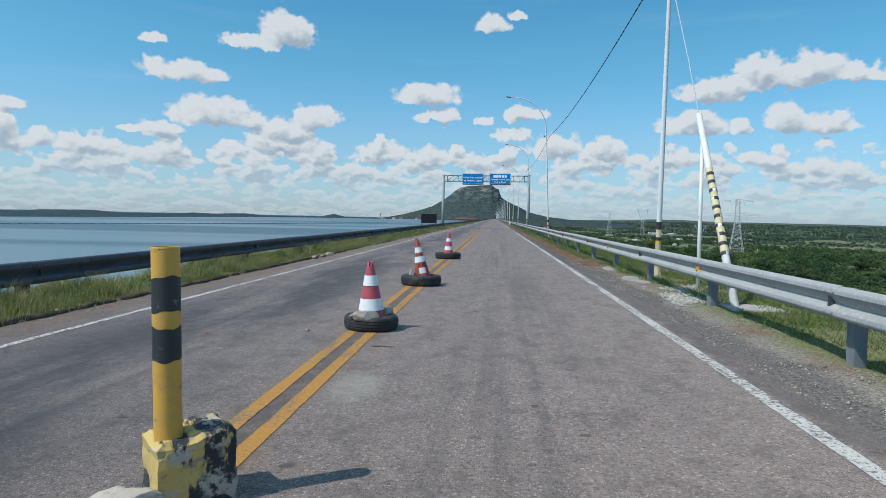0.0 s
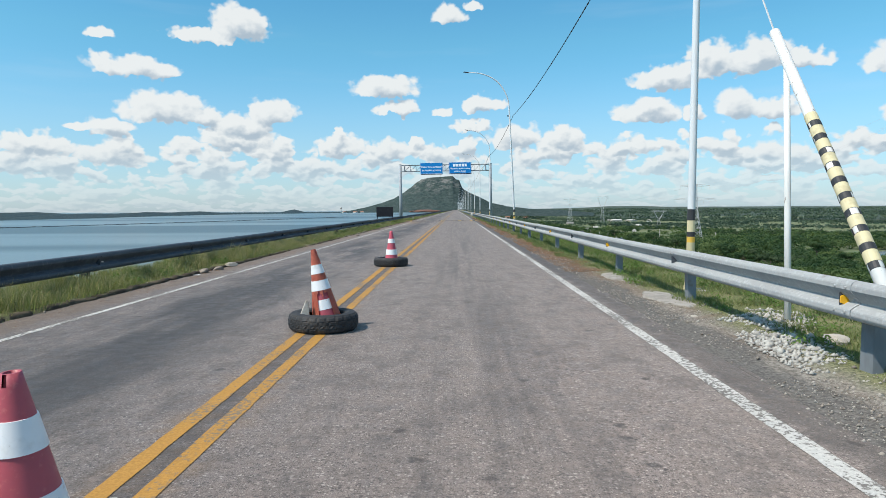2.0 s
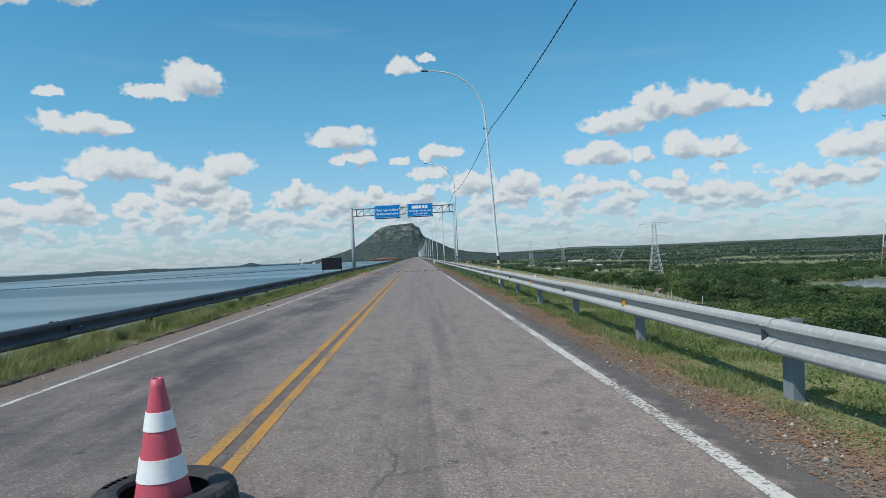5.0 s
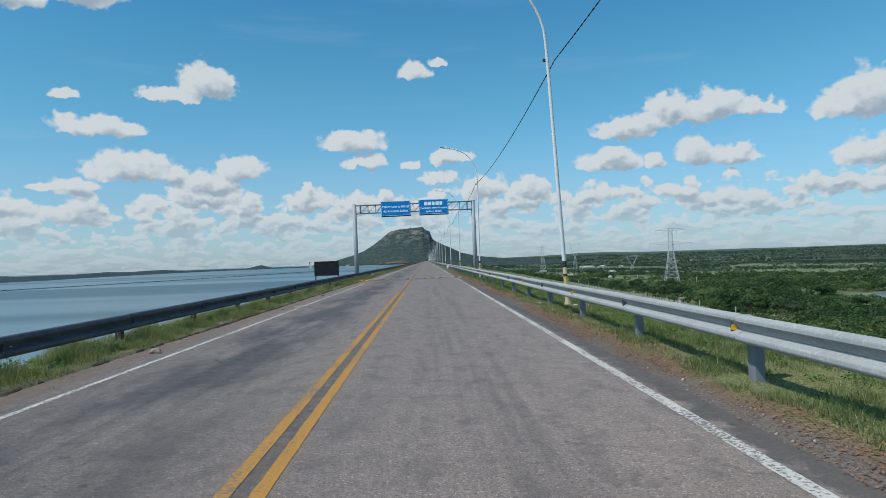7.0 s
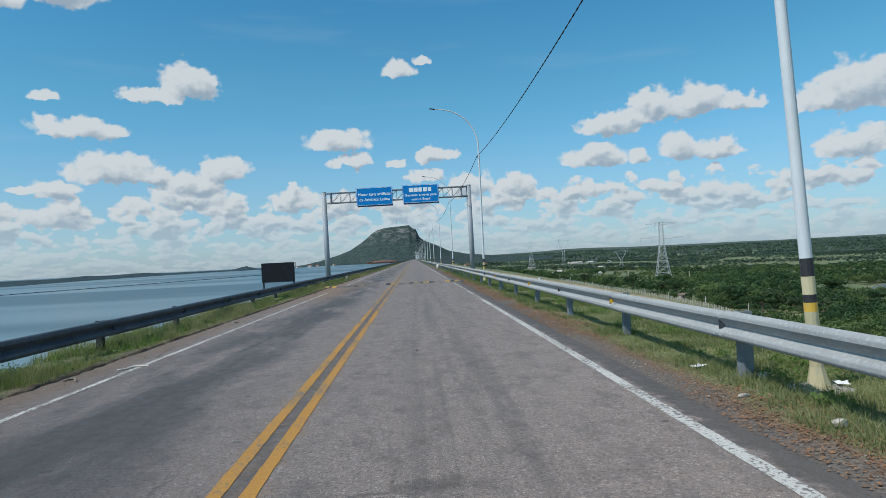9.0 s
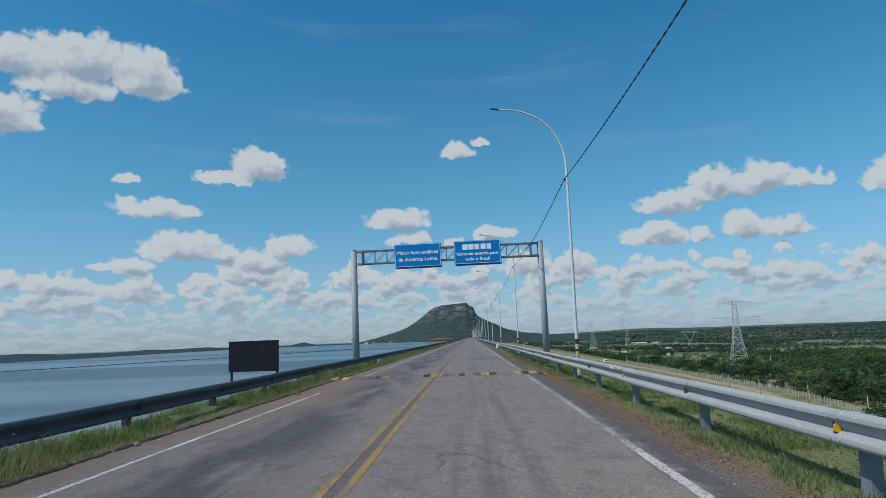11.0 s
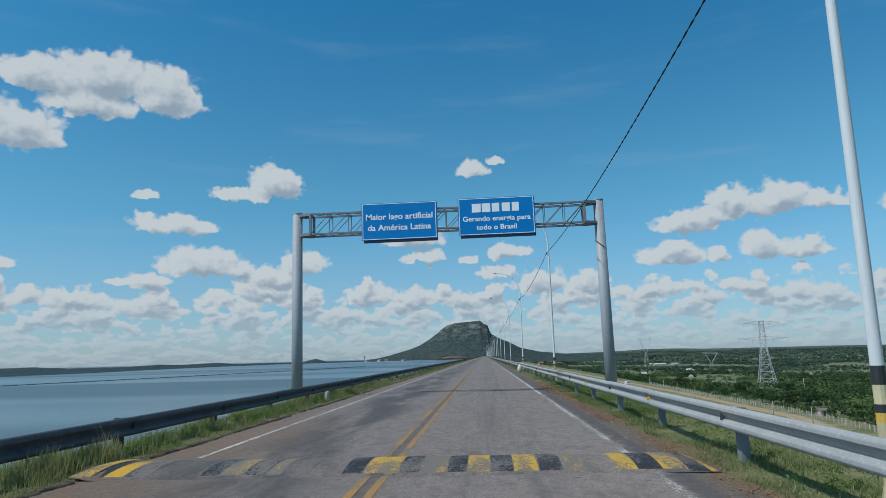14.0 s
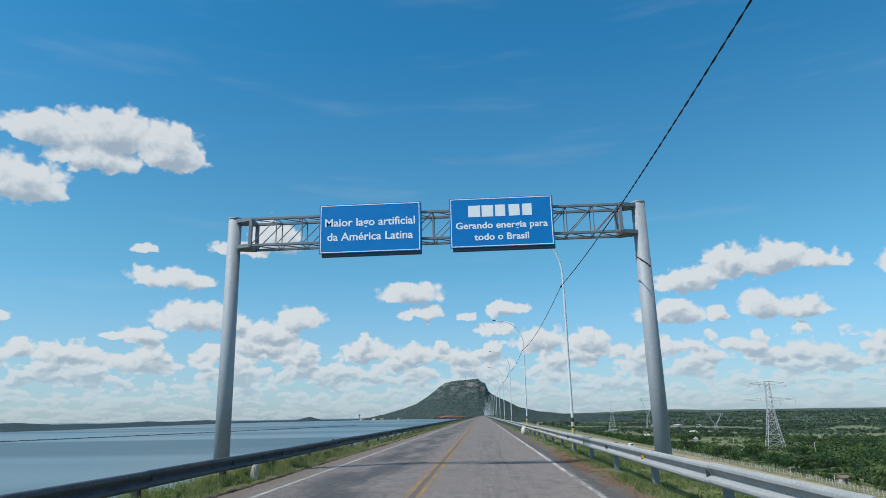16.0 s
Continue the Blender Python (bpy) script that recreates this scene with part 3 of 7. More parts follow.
WHITE_PAINT = surface("chipped_white_paint", (0.72, 0.72, 0.70), [((0.55, 0.55, 0.53), 5.0, 0.45, 0.7, 0.6, (1, 1, 0.4)), ((0.16, 0.12, 0.10), 24.0, 0.66, 0.70, 0.9, (1, 1, 0.45))], 0.55)
CONCRETE = surface("weathered_concrete", (0.38, 0.36, 0.33), [((0.25, 0.235, 0.21), 5.0, 0.42, 0.66, 0.7, ONE), ((0.50, 0.48, 0.45), 24.0, 0.5, 0.7, 0.6, ONE)], 0.9, 0.0, (45, 0.5, 0.01))
STONE = surface("grey_rubble_stone", (0.44, 0.40, 0.345), [((0.27, 0.24, 0.205), 7.0, 0.42, 0.62, 0.8, ONE), ((0.56, 0.54, 0.51), 22.0, 0.52, 0.7, 0.6, ONE)], 0.9, 0.0, (30, 0.6, 0.012))
BROWN_STONE = surface("brown_verge_stone", (0.27, 0.225, 0.185), [((0.14, 0.115, 0.095), 8.0, 0.42, 0.62, 0.8, ONE), ((0.42, 0.37, 0.32), 26.0, 0.52, 0.7, 0.6, ONE)], 0.92, 0.0, (40, 0.5, 0.01))
LITTER = surface("dry_leaf_litter", (0.17, 0.078, 0.038), [((0.08, 0.05, 0.035), 3.0, 0.45, 0.6, 0.7, ONE)], 0.95, island=(0.29, 0.165, 0.09))
RED_PLASTIC = surface("red_plastic_scrap", (0.42, 0.13, 0.085), [((0.3, 0.10, 0.07), 20.0, 0.5, 0.6, 0.6, ONE)], 0.5)
PEBBLE = surface("loose_gravel", (0.19, 0.16, 0.13), [((0.32, 0.27, 0.23), 3.0, 0.5, 0.6, 0.7, ONE)], 0.95, island=(0.46, 0.42, 0.37))
CRUSHED = surface("pale_crushed_stone", (0.31, 0.295, 0.27), [((0.21, 0.20, 0.18), 3.0, 0.5, 0.6, 0.6, ONE)], 0.95, island=(0.50, 0.48, 0.44))
CEMENT = surface("pale_sandy_cement", (0.34, 0.31, 0.275), [((0.22, 0.20, 0.175), 6.0, 0.42, 0.62, 0.7, ONE), ((0.45, 0.42, 0.385), 40.0, 0.5, 0.7, 0.5, ONE)], 0.95, 0.0, (50, 0.5, 0.008))
RUBBER = surface("dusty_tyre_rubber", (0.022, 0.022, 0.024), [((0.075, 0.07, 0.066), 6.0, 0.48, 0.7, 0.7, ONE), ((0.05, 0.047, 0.045), 40.0, 0.5, 0.7, 0.5, ONE)], 0.75, 0.0, (90, 0.25, 0.003))
CONE_RED = surface("faded_red_plastic", (0.43, 0.075, 0.10), [((0.34, 0.065, 0.085), 7.0, 0.42, 0.66, 0.6, ONE), ((0.56, 0.17, 0.16), 30.0, 0.56, 0.72, 0.5, ONE)], 0.5, 0.0, (60, 0.1, 0.002))
CONE_PINK = surface("faded_pink_red_plastic", (0.53, 0.08, 0.12), [((0.42, 0.07, 0.10), 7.0, 0.42, 0.66, 0.6, ONE), ((0.58, 0.17, 0.19), 30.0, 0.56, 0.72, 0.5, ONE)], 0.5, 0.0, (60, 0.1, 0.002))
CONE_ORANGE = surface("faded_orange_plastic", (0.68, 0.19, 0.125), [((0.56, 0.155, 0.11), 7.0, 0.42, 0.66, 0.6, ONE), ((0.30, 0.08, 0.06), 16.0, 0.66, 0.74, 0.6, ONE)], 0.5, 0.0, (60, 0.1, 0.002))
CONE_WHITE = surface("reflective_white_sleeve", (0.78, 0.79, 0.80), [((0.60, 0.60, 0.60), 10.0, 0.5, 0.7, 0.6, ONE), ((0.45, 0.40, 0.38), 34.0, 0.64, 0.72, 0.6, ONE)], 0.4)
REFLECTOR = surface("amber_reflector", (0.80, 0.42, 0.02), [((0.62, 0.34, 0.05), 30.0, 0.5, 0.7, 0.6, ONE)], 0.35)
SIGN_BLUE = surface("blue_sign_sheet", (0.001, 0.205, 0.56), [((0.004, 0.235, 0.60), 1.5, 0.42, 0.7, 0.5, ONE)], 0.5, spec=0.2)
SIGN_BACK = surface("sign_edge_steel", (0.05, 0.075, 0.13), [((0.09, 0.11, 0.15), 8.0, 0.5, 0.7, 0.5, ONE)], 0.6)
SIGN_WHITE = surface("white_sign_letters", (0.92, 0.93, 0.94), [((0.84, 0.85, 0.87), 12.0, 0.5, 0.7, 0.5, ONE)], 0.45)
BOARD_DARK = surface("dark_board_paint", (0.010, 0.012, 0.018), [((0.02, 0.023, 0.03), 3.0, 0.45, 0.7, 0.7, ONE)], 0.7, spec=0.2)
CABLE = surface("black_cable", (0.016, 0.017, 0.02), [((0.035, 0.036, 0.04), 12.0, 0.5, 0.7, 0.5, ONE)], 0.6)
GALV_WIRE = surface("pale_wire", (0.55, 0.57, 0.58), [((0.4, 0.41, 0.42), 20.0, 0.5, 0.7, 0.5, ONE)], 0.5, 0.3)
LATTICE = surface("tower_steel", (0.47, 0.49, 0.50), [((0.38, 0.40, 0.41), 0.4, 0.45, 0.7, 0.5, ONE)], 0.55, 0.2)
LATTICE_WHITE = surface("white_tower_steel", (0.66, 0.68, 0.69), [((0.5, 0.52, 0.53), 0.4, 0.45, 0.7, 0.5, ONE)], 0.55)
RUST_LEG = surface("rust_red_tower_steel", (0.33, 0.20, 0.15), [((0.45, 0.36, 0.30), 0.5, 0.45, 0.7, 0.6, ONE)], 0.7)
GRASS = leaf_material("verge_grass_blades", (0.15, 0.178, 0.074), (0.29, 0.315, 0.155), (0.32, 0.31, 0.185), 0.48)
TURF = leaf_material("short_turf_blades", (0.10, 0.142, 0.05), (0.215, 0.265, 0.11), (0.26, 0.265, 0.13), 0.42)
STRAW = leaf_material("dry_grass_blades", (0.30, 0.27, 0.15), (0.46, 0.42, 0.27), (0.36, 0.33, 0.19))
WEED = leaf_material("broad_weed_leaves", (0.085, 0.155, 0.04), (0.18, 0.28, 0.08), (0.14, 0.21, 0.065))
FOREST = leaf_material("scrub_forest_leaves", (0.040, 0.084, 0.036), (0.078, 0.130, 0.056), (0.102, 0.142, 0.064), 0.38, True)
# distance haze is put into these paler, bluer leaf colours
HAZED_SCRUB = leaf_material("hazed_scrub_leaves", (0.064, 0.108, 0.080), (0.084, 0.128, 0.096), (0.112, 0.145, 0.106), 0.35, False, 0.011)
FOREST_DARK = leaf_material("dark_tree_leaves", (0.028, 0.052, 0.026), (0.07, 0.105, 0.048), (0.055, 0.085, 0.04), 0.3)
BARK = surface("grey_bark", (0.16, 0.125, 0.095), [((0.09, 0.07, 0.055), 6.0, 0.42, 0.62, 0.8, (1, 1, 0.3))], 0.9)
BLOCK_PAINT = surface("flaking_block_paint", (0.54, 0.40, 0.14), [((0.035, 0.036, 0.04), 4.5, 0.46, 0.50, 1.0, (1.3, 0.3, 0.5)), ((0.46, 0.42, 0.34), 8.0, 0.54, 0.60, 0.9, ONE), ((0.24, 0.22, 0.19), 20.0, 0.54, 0.66, 0.7, ONE)], 0.85, 0.0, (30, 0.6, 0.012), own=False)
PALE_POST = surface("pale_fence_post", (0.50, 0.475, 0.42), [((0.36, 0.335, 0.29), 3.0, 0.45, 0.7, 0.6, ONE)], 0.85)
WALL_PAINT = surface("pale_house_wall", (0.50, 0.48, 0.44), [((0.36, 0.33, 0.29), 0.8, 0.45, 0.7, 0.6, ONE)], 0.85)
ROOF_TILE = surface("clay_roof", (0.34, 0.15, 0.09), [((0.22, 0.10, 0.07), 1.2, 0.42, 0.66, 0.7, ONE)], 0.9)
RED_EARTH = surface("red_earth_cutting", (0.23, 0.115, 0.085), [((0.15, 0.08, 0.065), 0.12, 0.42, 0.66, 0.7, ONE)], 0.95)
SACKCLOTH = surface("dirty_white_sack", (0.62, 0.58, 0.52), [((0.40, 0.34, 0.28), 6.0, 0.45, 0.65, 0.7, ONE)], 0.85, 0.0, (25, 0.4, 0.01))
VAN_WHITE = surface("white_vehicle_paint", (0.78, 0.79, 0.80), [((0.66, 0.65, 0.63), 3.0, 0.5, 0.7, 0.5, ONE)], 0.35)
GLASS_DARK = surface("dark_vehicle_glass", (0.02, 0.025, 0.03), [((0.04, 0.045, 0.05), 4.0, 0.5, 0.7, 0.5, ONE)], 0.15)
TORN_PAPER = surface("torn_white_sticker", (0.74, 0.74, 0.73), [((0.5, 0.5, 0.5), 12.0, 0.5, 0.7, 0.6, ONE)], 0.7)


# ---------------------------------------------------------------- mesh helpers
def finish(name, bm, material, smooth=False):
    me = bpy.data.meshes.new(name)
    bm.normal_update()
    bm.to_mesh(me)
    bm.free()
    if smooth:
        me.polygons.foreach_set("use_smooth", [len(p.vertices) < 5 for p in me.polygons])
    if material:
        me.materials.append(material)
    return me


def part(name, bm, material, parent=None, label="", smooth=False):
    ob = new(name, bm if isinstance(bm, bpy.types.Mesh) else finish(name, bm, material, smooth))
    if parent is not None:
        ob.parent = parent
    return tagged(ob, label)


def thing(name, m, label, category, group="", kind=""):
    ob = new(name)
    ob.empty_display_size = 0.2
    ob.matrix_world = m if isinstance(m, Matrix) else Matrix.Translation(m)
    return tagged(ob, label, category, group, kind)


def box(bm, x0, x1, y0, y1, z0, z1, bevel=0.0):
    vs = [bm.verts.new(p) for p in ((x0, y0, z0), (x1, y0, z0), (x1, y1, z0), (x0, y1, z0), (x0, y0, z1), (x1, y0, z1), (x1, y1, z1), (x0, y1, z1))]
    fs = [bm.faces.new([vs[i] for i in q]) for q in ((3, 2, 1, 0), (4, 5, 6, 7), (0, 1, 5, 4), (1, 2, 6, 5), (2, 3, 7, 6), (3, 0, 4, 7))]
    if bevel:
        bmesh.ops.bevel(bm, geom=list({e for q in fs for e in q.edges}), offset=bevel, segments=1, affect="EDGES")
    return bm


def tube(bm, pts, radii, sides=10, cap=True):
    """A round tube along points."""
    pts = [Vector(p) for p in pts]
    if not isinstance(radii, (list, tuple)):
        radii = [radii] * len(pts)
    rings = []
    for i, p in enumerate(pts):
        d = (pts[min(i + 1, len(pts) - 1)] - pts[max(i - 1, 0)]).normalized()
        side = d.cross(Vector((0, 1, 0) if abs(d.y) < 0.9 else (1, 0, 0))).normalized()
        up = side.cross(d)
        rings.append([bm.verts.new(p + (side * math.cos(a) + up * math.sin(a)) * radii[i]) for a in (2 * math.pi * k / sides for k in range(sides))])
    for a, b in zip(rings, rings[1:]):
        for k in range(sides):
            bm.faces.new((a[k], b[k], b[(k + 1) % sides], a[(k + 1) % sides]))
    if cap:
        bm.faces.new(rings[0])
        bm.faces.new(rings[-1][::-1])
    return bm


def lathe(bm, profile, sides=32, wave=None, closed=False, skip=None):
    """Turns a profile of (radius, height) about z."""
    rings = []
    for j, (r, z) in enumerate(profile):
        ring = []
        for k in range(sides):
            a = 2 * math.pi * k / sides
            rr = r + (wave(j, k) if wave else 0.0)
            ring.append(bm.verts.new((rr * math.cos(a), rr * math.sin(a), z)))
        rings.append(ring)
    pairs = list(zip(rings, rings[1:])) + ([(rings[-1], rings[0])] if closed else [])
    for j, (a, b) in enumerate(pairs):
        for k in range(sides):
            if skip and skip(j, k):
                continue
            bm.faces.new((a[k], a[(k + 1) % sides], b[(k + 1) % sides], b[k]))
    return bm


def rock_mesh(name, material, seed, sx, sy, sz, rough=0.28):
    bm = bmesh.new()
    bmesh.ops.create_icosphere(bm, subdivisions=3, radius=1.0)
    off = Vector((seed * 3.7, seed * 1.9, seed * 5.1))
    for v in bm.verts:
        n = noise.noise(v.co * 1.1 + off) + 0.45 * noise.noise(v.co * 2.6 + off) + 0.2 * noise.noise(v.co * 6 + off)
        c = v.co * (1 + rough * n)
        # flat broken faces
        for ax in (Vector((0.3, 0.8, 0.5)), Vector((-0.7, 0.2, 0.6)), Vector((0.6, -0.7, 0.1)), Vector((0, 0.1, 1))):
            d = c.dot(ax.normalized()) - 0.72
            if d > 0:
                c -= ax.normalized() * d * 0.85
        v.co = Vector((c.x * sx, c.y * sy, max(c.z, -0.7) * sz))
    return finish(name, bm, material)


def soup(name, verts, tris, material):
    """A mesh straight from arrays of corners and triangles."""
    me = bpy.data.meshes.new(name)
    me.vertices.add(len(verts))
    me.vertices.foreach_set("co", np.asarray(verts, np.float32).ravel())
    n = len(tris)
    me.loops.add(3 * n)
    me.loops.foreach_set("vertex_index", np.asarray(tris, np.int32).ravel())
    me.polygons.add(n)
    me.polygons.foreach_set("loop_start", np.arange(0, 3 * n, 3, dtype=np.int32))
    me.update(calc_edges=True)
    me.validate()
    me.materials.append(material)
    return me


def sheet(name, xs, ys, height, material, smooth=True):
    """A height field over the given lines."""
    X, Y = np.meshgrid(xs, ys)
    Z = height(X, Y)
    co = np.stack([X, Y, Z], -1).reshape(-1, 3)
    nx, ny = len(xs), len(ys)
    i = (np.arange(ny - 1)[:, None] * nx + np.arange(nx - 1)[None]).ravel()
    tris = np.concatenate([np.stack([i, i + 1, i + nx + 1], -1), np.stack([i, i + nx + 1, i + nx], -1)])
    me = soup(name, co, tris, material)
    if smooth:
        me.polygons.foreach_set("use_smooth", [True] * len(me.polygons))
    return me


def fbm(x, y, scale, seed=0, octaves=4):
    """Smooth value noise on arrays."""
    out, amp = np.zeros_like(x, dtype=float), 1.0
    x, y = x / scale + seed * 17.3, y / scale + seed * 9.1
    for _ in range(octaves):
        xi, yi = np.floor(x), np.floor(y)
        u, v = x - xi, y - yi
        u, v = u * u * (3 - 2 * u), v * v * (3 - 2 * v)

        def h(a, b):
            s = np.sin(a * 127.1 + b * 311.7) * 43758.5453
            return s - np.floor(s)
        out += amp * ((h(xi, yi) * (1 - u) + h(xi + 1, yi) * u) * (1 - v) + (h(xi, yi + 1) * (1 - u) + h(xi + 1, yi + 1) * u) * v - 0.5)
        x, y, amp = x * 2.03, y * 2.03, amp * 0.5
    return out


# ---------------------------------------------------------------- ground, road, lake, hills
def ground_height(x, y):
    prof_x = [-6000, -30, -6.2, -5.2, -4.35, -4.00, -3.96, -3.8, 3.7, 3.9, 4.4, 6.0, 7.0, 46, 60, 90, 240, 500, 6000]
    prof_z = [-12, -12, -0.25, 0.05, 0.04, 0.03, -0.03, -0.03, -0.03, -0.01, 0.01, 0.0, -0.25, -15.0, -15.0, -15.5, -17.5, -22, -24]
    z = np.interp(x, prof_x, prof_z)
    verge = (np.abs(x) > 4.02) & (np.abs(x) < 30)
    z = z + np.where(verge, 0.06 * fbm(x, y, 0.9, 1) + np.clip((np.abs(x) - 6) / 30, 0, 1) * 0.8 * fbm(x, y, 6, 2), 0)
    z = z + np.where(x > 90, np.clip((x - 90) / 200, 0, 1) * 3.0 * fbm(x, y, 120, 3), 0)
    # the plain sinks towards the north
    z = z + np.clip((x - 50) / 15, 0, 1) * np.interp(y, [190, 265, 450], [0, -0.9, -1.2])
    z = z + np.clip((x - 97) / 28, 0, 1) * np.interp(y, [320, 400, 450, 520, 700, 1300, 1600], [0, -3.0, -5.6, -6.3, -4.5, -3.0, 0])
    pond = ((x - 196) / 40) ** 2 + ((y - 231) / 52) ** 2
    return np.where((pond < 1.3) & (x > 90), np.minimum(z, -17.9 + 1.2 * np.clip(pond - 0.8, -0.5, 0.6)), z)


xs = np.concatenate([[-4950, -3000, -1500, -600, -200, -80, -40, -30, -22, -16, -11, -8, -7, -6.2, -5.7], np.arange(-5.4, -4.2, 0.3), [-4.2, -4.1, -4.00, -3.96, -3.9, -3.8, 0, 3.7, 3.8, 3.9],
                     np.arange(4.1, 7.1, 0.3), [7.6, 8.5, 10, 12, 15, 18, 22, 27, 33, 40, 46, 52, 60, 66, 72, 80, 90, 100, 115, 130, 145, 160, 175, 190, 205, 220, 240, 270, 310, 360, 420, 500, 620, 800, 1000, 1400, 2000, 3000, 4950]])
ys = np.concatenate([np.arange(-300, -20, 40), np.arange(-20, 0, 2.0), np.arange(0, 130, 0.6), np.arange(130, 420, 6), np.arange(420, 1000, 40), np.arange(1000, 4990, 250)])
ground = part("ground", sheet("ground", xs, ys, ground_height, GROUND), GROUND)
tagged(ground, "grassy earth dam crest, slope and scrub plain below", "ground", kind="structure")

road = part("road", sheet("road", np.array([-4.0, -3.6, -3.2, -1.6, 0, 1.6, 3.2, 3.6, 3.95]), np.concatenate([np.arange(-60, 140, 4.0), np.arange(140, 1760, 30)]),
                          lambda x, y: np.where(np.abs(x) > 3.7, -0.012, 0.0), ASPHALT), ASPHALT)
tagged(road, "worn grey two-lane asphalt road with dusty edges", "road", kind="structure")


def strip(name, x, half, y0, y1, material, label, ragged=0.003):
    n = max(2, int((min(y1, 130) - y0) / 0.12))
    yy = np.concatenate([np.linspace(y0, min(y1, 130), n), np.arange(150, y1, 40)]) if y1 > 150 else np.linspace(y0, y1, n)
    j = rng.normal(0, ragged, (2, len(yy)))
    co = np.concatenate([np.stack([np.full(len(yy), x - half) + j[0], yy, np.full(len(yy), 0.004)], -1), np.stack([np.full(len(yy), x + half) + j[1], yy, np.full(len(yy), 0.004)], -1)])
    k, i = len(yy), np.arange(len(yy) - 1)
    ob = part(name, soup(name, co, np.concatenate([np.stack([i, i + k, i + k + 1], -1), np.stack([i, i + k + 1, i + 1], -1)]), material), material)
    return tagged(ob, label, "road marking", kind="structure")


for x in (-0.115, 0.115):
    strip("lane_line", x, 0.055, -40, 60, YELLOW_LINE, "worn yellow centre line painted on asphalt", 0.0022)
    strip("lane_line", x, 0.05, 60, 1740, YELLOW_FADED, "faded dusty yellow centre line on asphalt")
strip("edge_line", 3.50, 0.063, -40, 62, WHITE_LINE, "worn white edge line along the verge", 0.003)
strip("edge_line", 3.50, 0.055, 62, 96, WHITE_WORN, "mostly worn-away white edge line along the verge", 0.005)
strip("edge_line", 3.50, 0.063, 96, 1740, WHITE_LINE, "worn white edge line along the verge", 0.003)
strip("edge_line", -3.14, 0.045, -40, 73.3, WHITE_LINE, "worn white edge line beside the sand", 0.003)
strip("edge_line", -3.14, 0.045, 80.8, 1740, WHITE_LINE, "worn white edge line beside the sand", 0.003)

lake = part("water", sheet("water", np.array([-4950, -2500, -1000, -400, -150, -60, -15.0]), np.array([-900.0, -300, 0, 100, 300, 700, 1500, 2500, 4980]), lambda x, y: np.full_like(x, -6.0), WATER), WATER)
tagged(lake, "wide calm grey-blue lake with smooth slicks", "lake", kind="structure")
a = np.linspace(0, 2 * math.pi, 49)[:-1]
pc = np.concatenate([[[196, 231, -17.6]], np.stack([196 + 43 * np.cos(a) * (1 + 0.10 * np.sin(3 * a)), 231 + 56 * np.sin(a) * (1 + 0.08 * np.cos(4 * a)), np.full(48, -17.6)], -1)])
pond = part("pond", soup("pond", pc, np.array([(0, 1 + i, 1 + (i + 1) % 48) for i in range(48)]), POND), POND)
tagged(pond, "small grey pond among the scrub", "pond", kind="structure")


def polar(name, azs, rs, height, material):
    A, R = np.meshgrid(np.radians(azs), rs)
    Z = height(np.degrees(A), R)
    co = np.stack([R * np.sin(A), R * np.cos(A), Z], -1).reshape(-1, 3)
    nx, ny = len(azs), len(rs)
    i = (np.arange(ny - 1)[:, None] * nx + np.arange(nx - 1)[None]).ravel()
    me = soup(name, co, np.concatenate([np.stack([i, i + nx + 1, i + 1], -1), np.stack([i, i + nx, i + nx + 1], -1)]), material)
    me.polygons.foreach_set("use_smooth", [True] * len(me.polygons))
    return me


def hill_height(az, r):
    el = 0.977 * np.interp(az, [-12, -11, -9.3, -8.0, -6.6, -5.5, -4.6, -4.0, -3.55, -3.0, -2.4, -1.9, -1.0, -0.55, -0.27, -0.12, 0.05, 0.32, 0.42, 0.56, 0.72, 1.1, 2.0, 3.0, 4.45, 6.5, 9, 12],
                           [-0.4, -0.3, -0.05, 0.2, 0.58, 0.96, 1.5, 1.92, 2.33, 2.68, 2.84, 2.89, 2.91, 2.95, 2.97, 2.78, 2.68, 2.56, 2.3, 1.95, 1.78, 1.55, 1.12, 0.6, 0.25, 0.0, -0.1, -0.4])
    x, y = r * np.sin(np.radians(az)), r * np.cos(np.radians(az))
    rise = np.clip((r - 1740) / 260, 0, 1)
    rise = rise * rise * (3 - 2 * rise) * np.where(r > 2000, 1 - 0.5 * np.clip((r - 2000) / 500, 0, 1) ** 2, 1)
    top = 1.45 + 2000 * np.tan(np.radians(el))
    rough = fbm(x, y, 60, 5, 5)
    base = np.interp(az, [-12, 1.5, 5, 12], [-9, -9, -26, -26])
    return base + (top - base) * rise * (1 + 0.10 * rough * np.clip((2010 - r) / 60, 0.12, 1)) + 1.6 * fbm(x, y, 9, 6, 3) * np.clip(rise * 3, 0, 1)


hill = part("hill", polar("hill", np.linspace(-12, 12, 340), np.concatenate([np.linspace(1700, 2020, 70), np.linspace(2040, 2700, 14)]), hill_height, HILL), HILL)
tagged(hill, "flat-topped rocky hill covered in dark scrub", "hill", kind="structure")


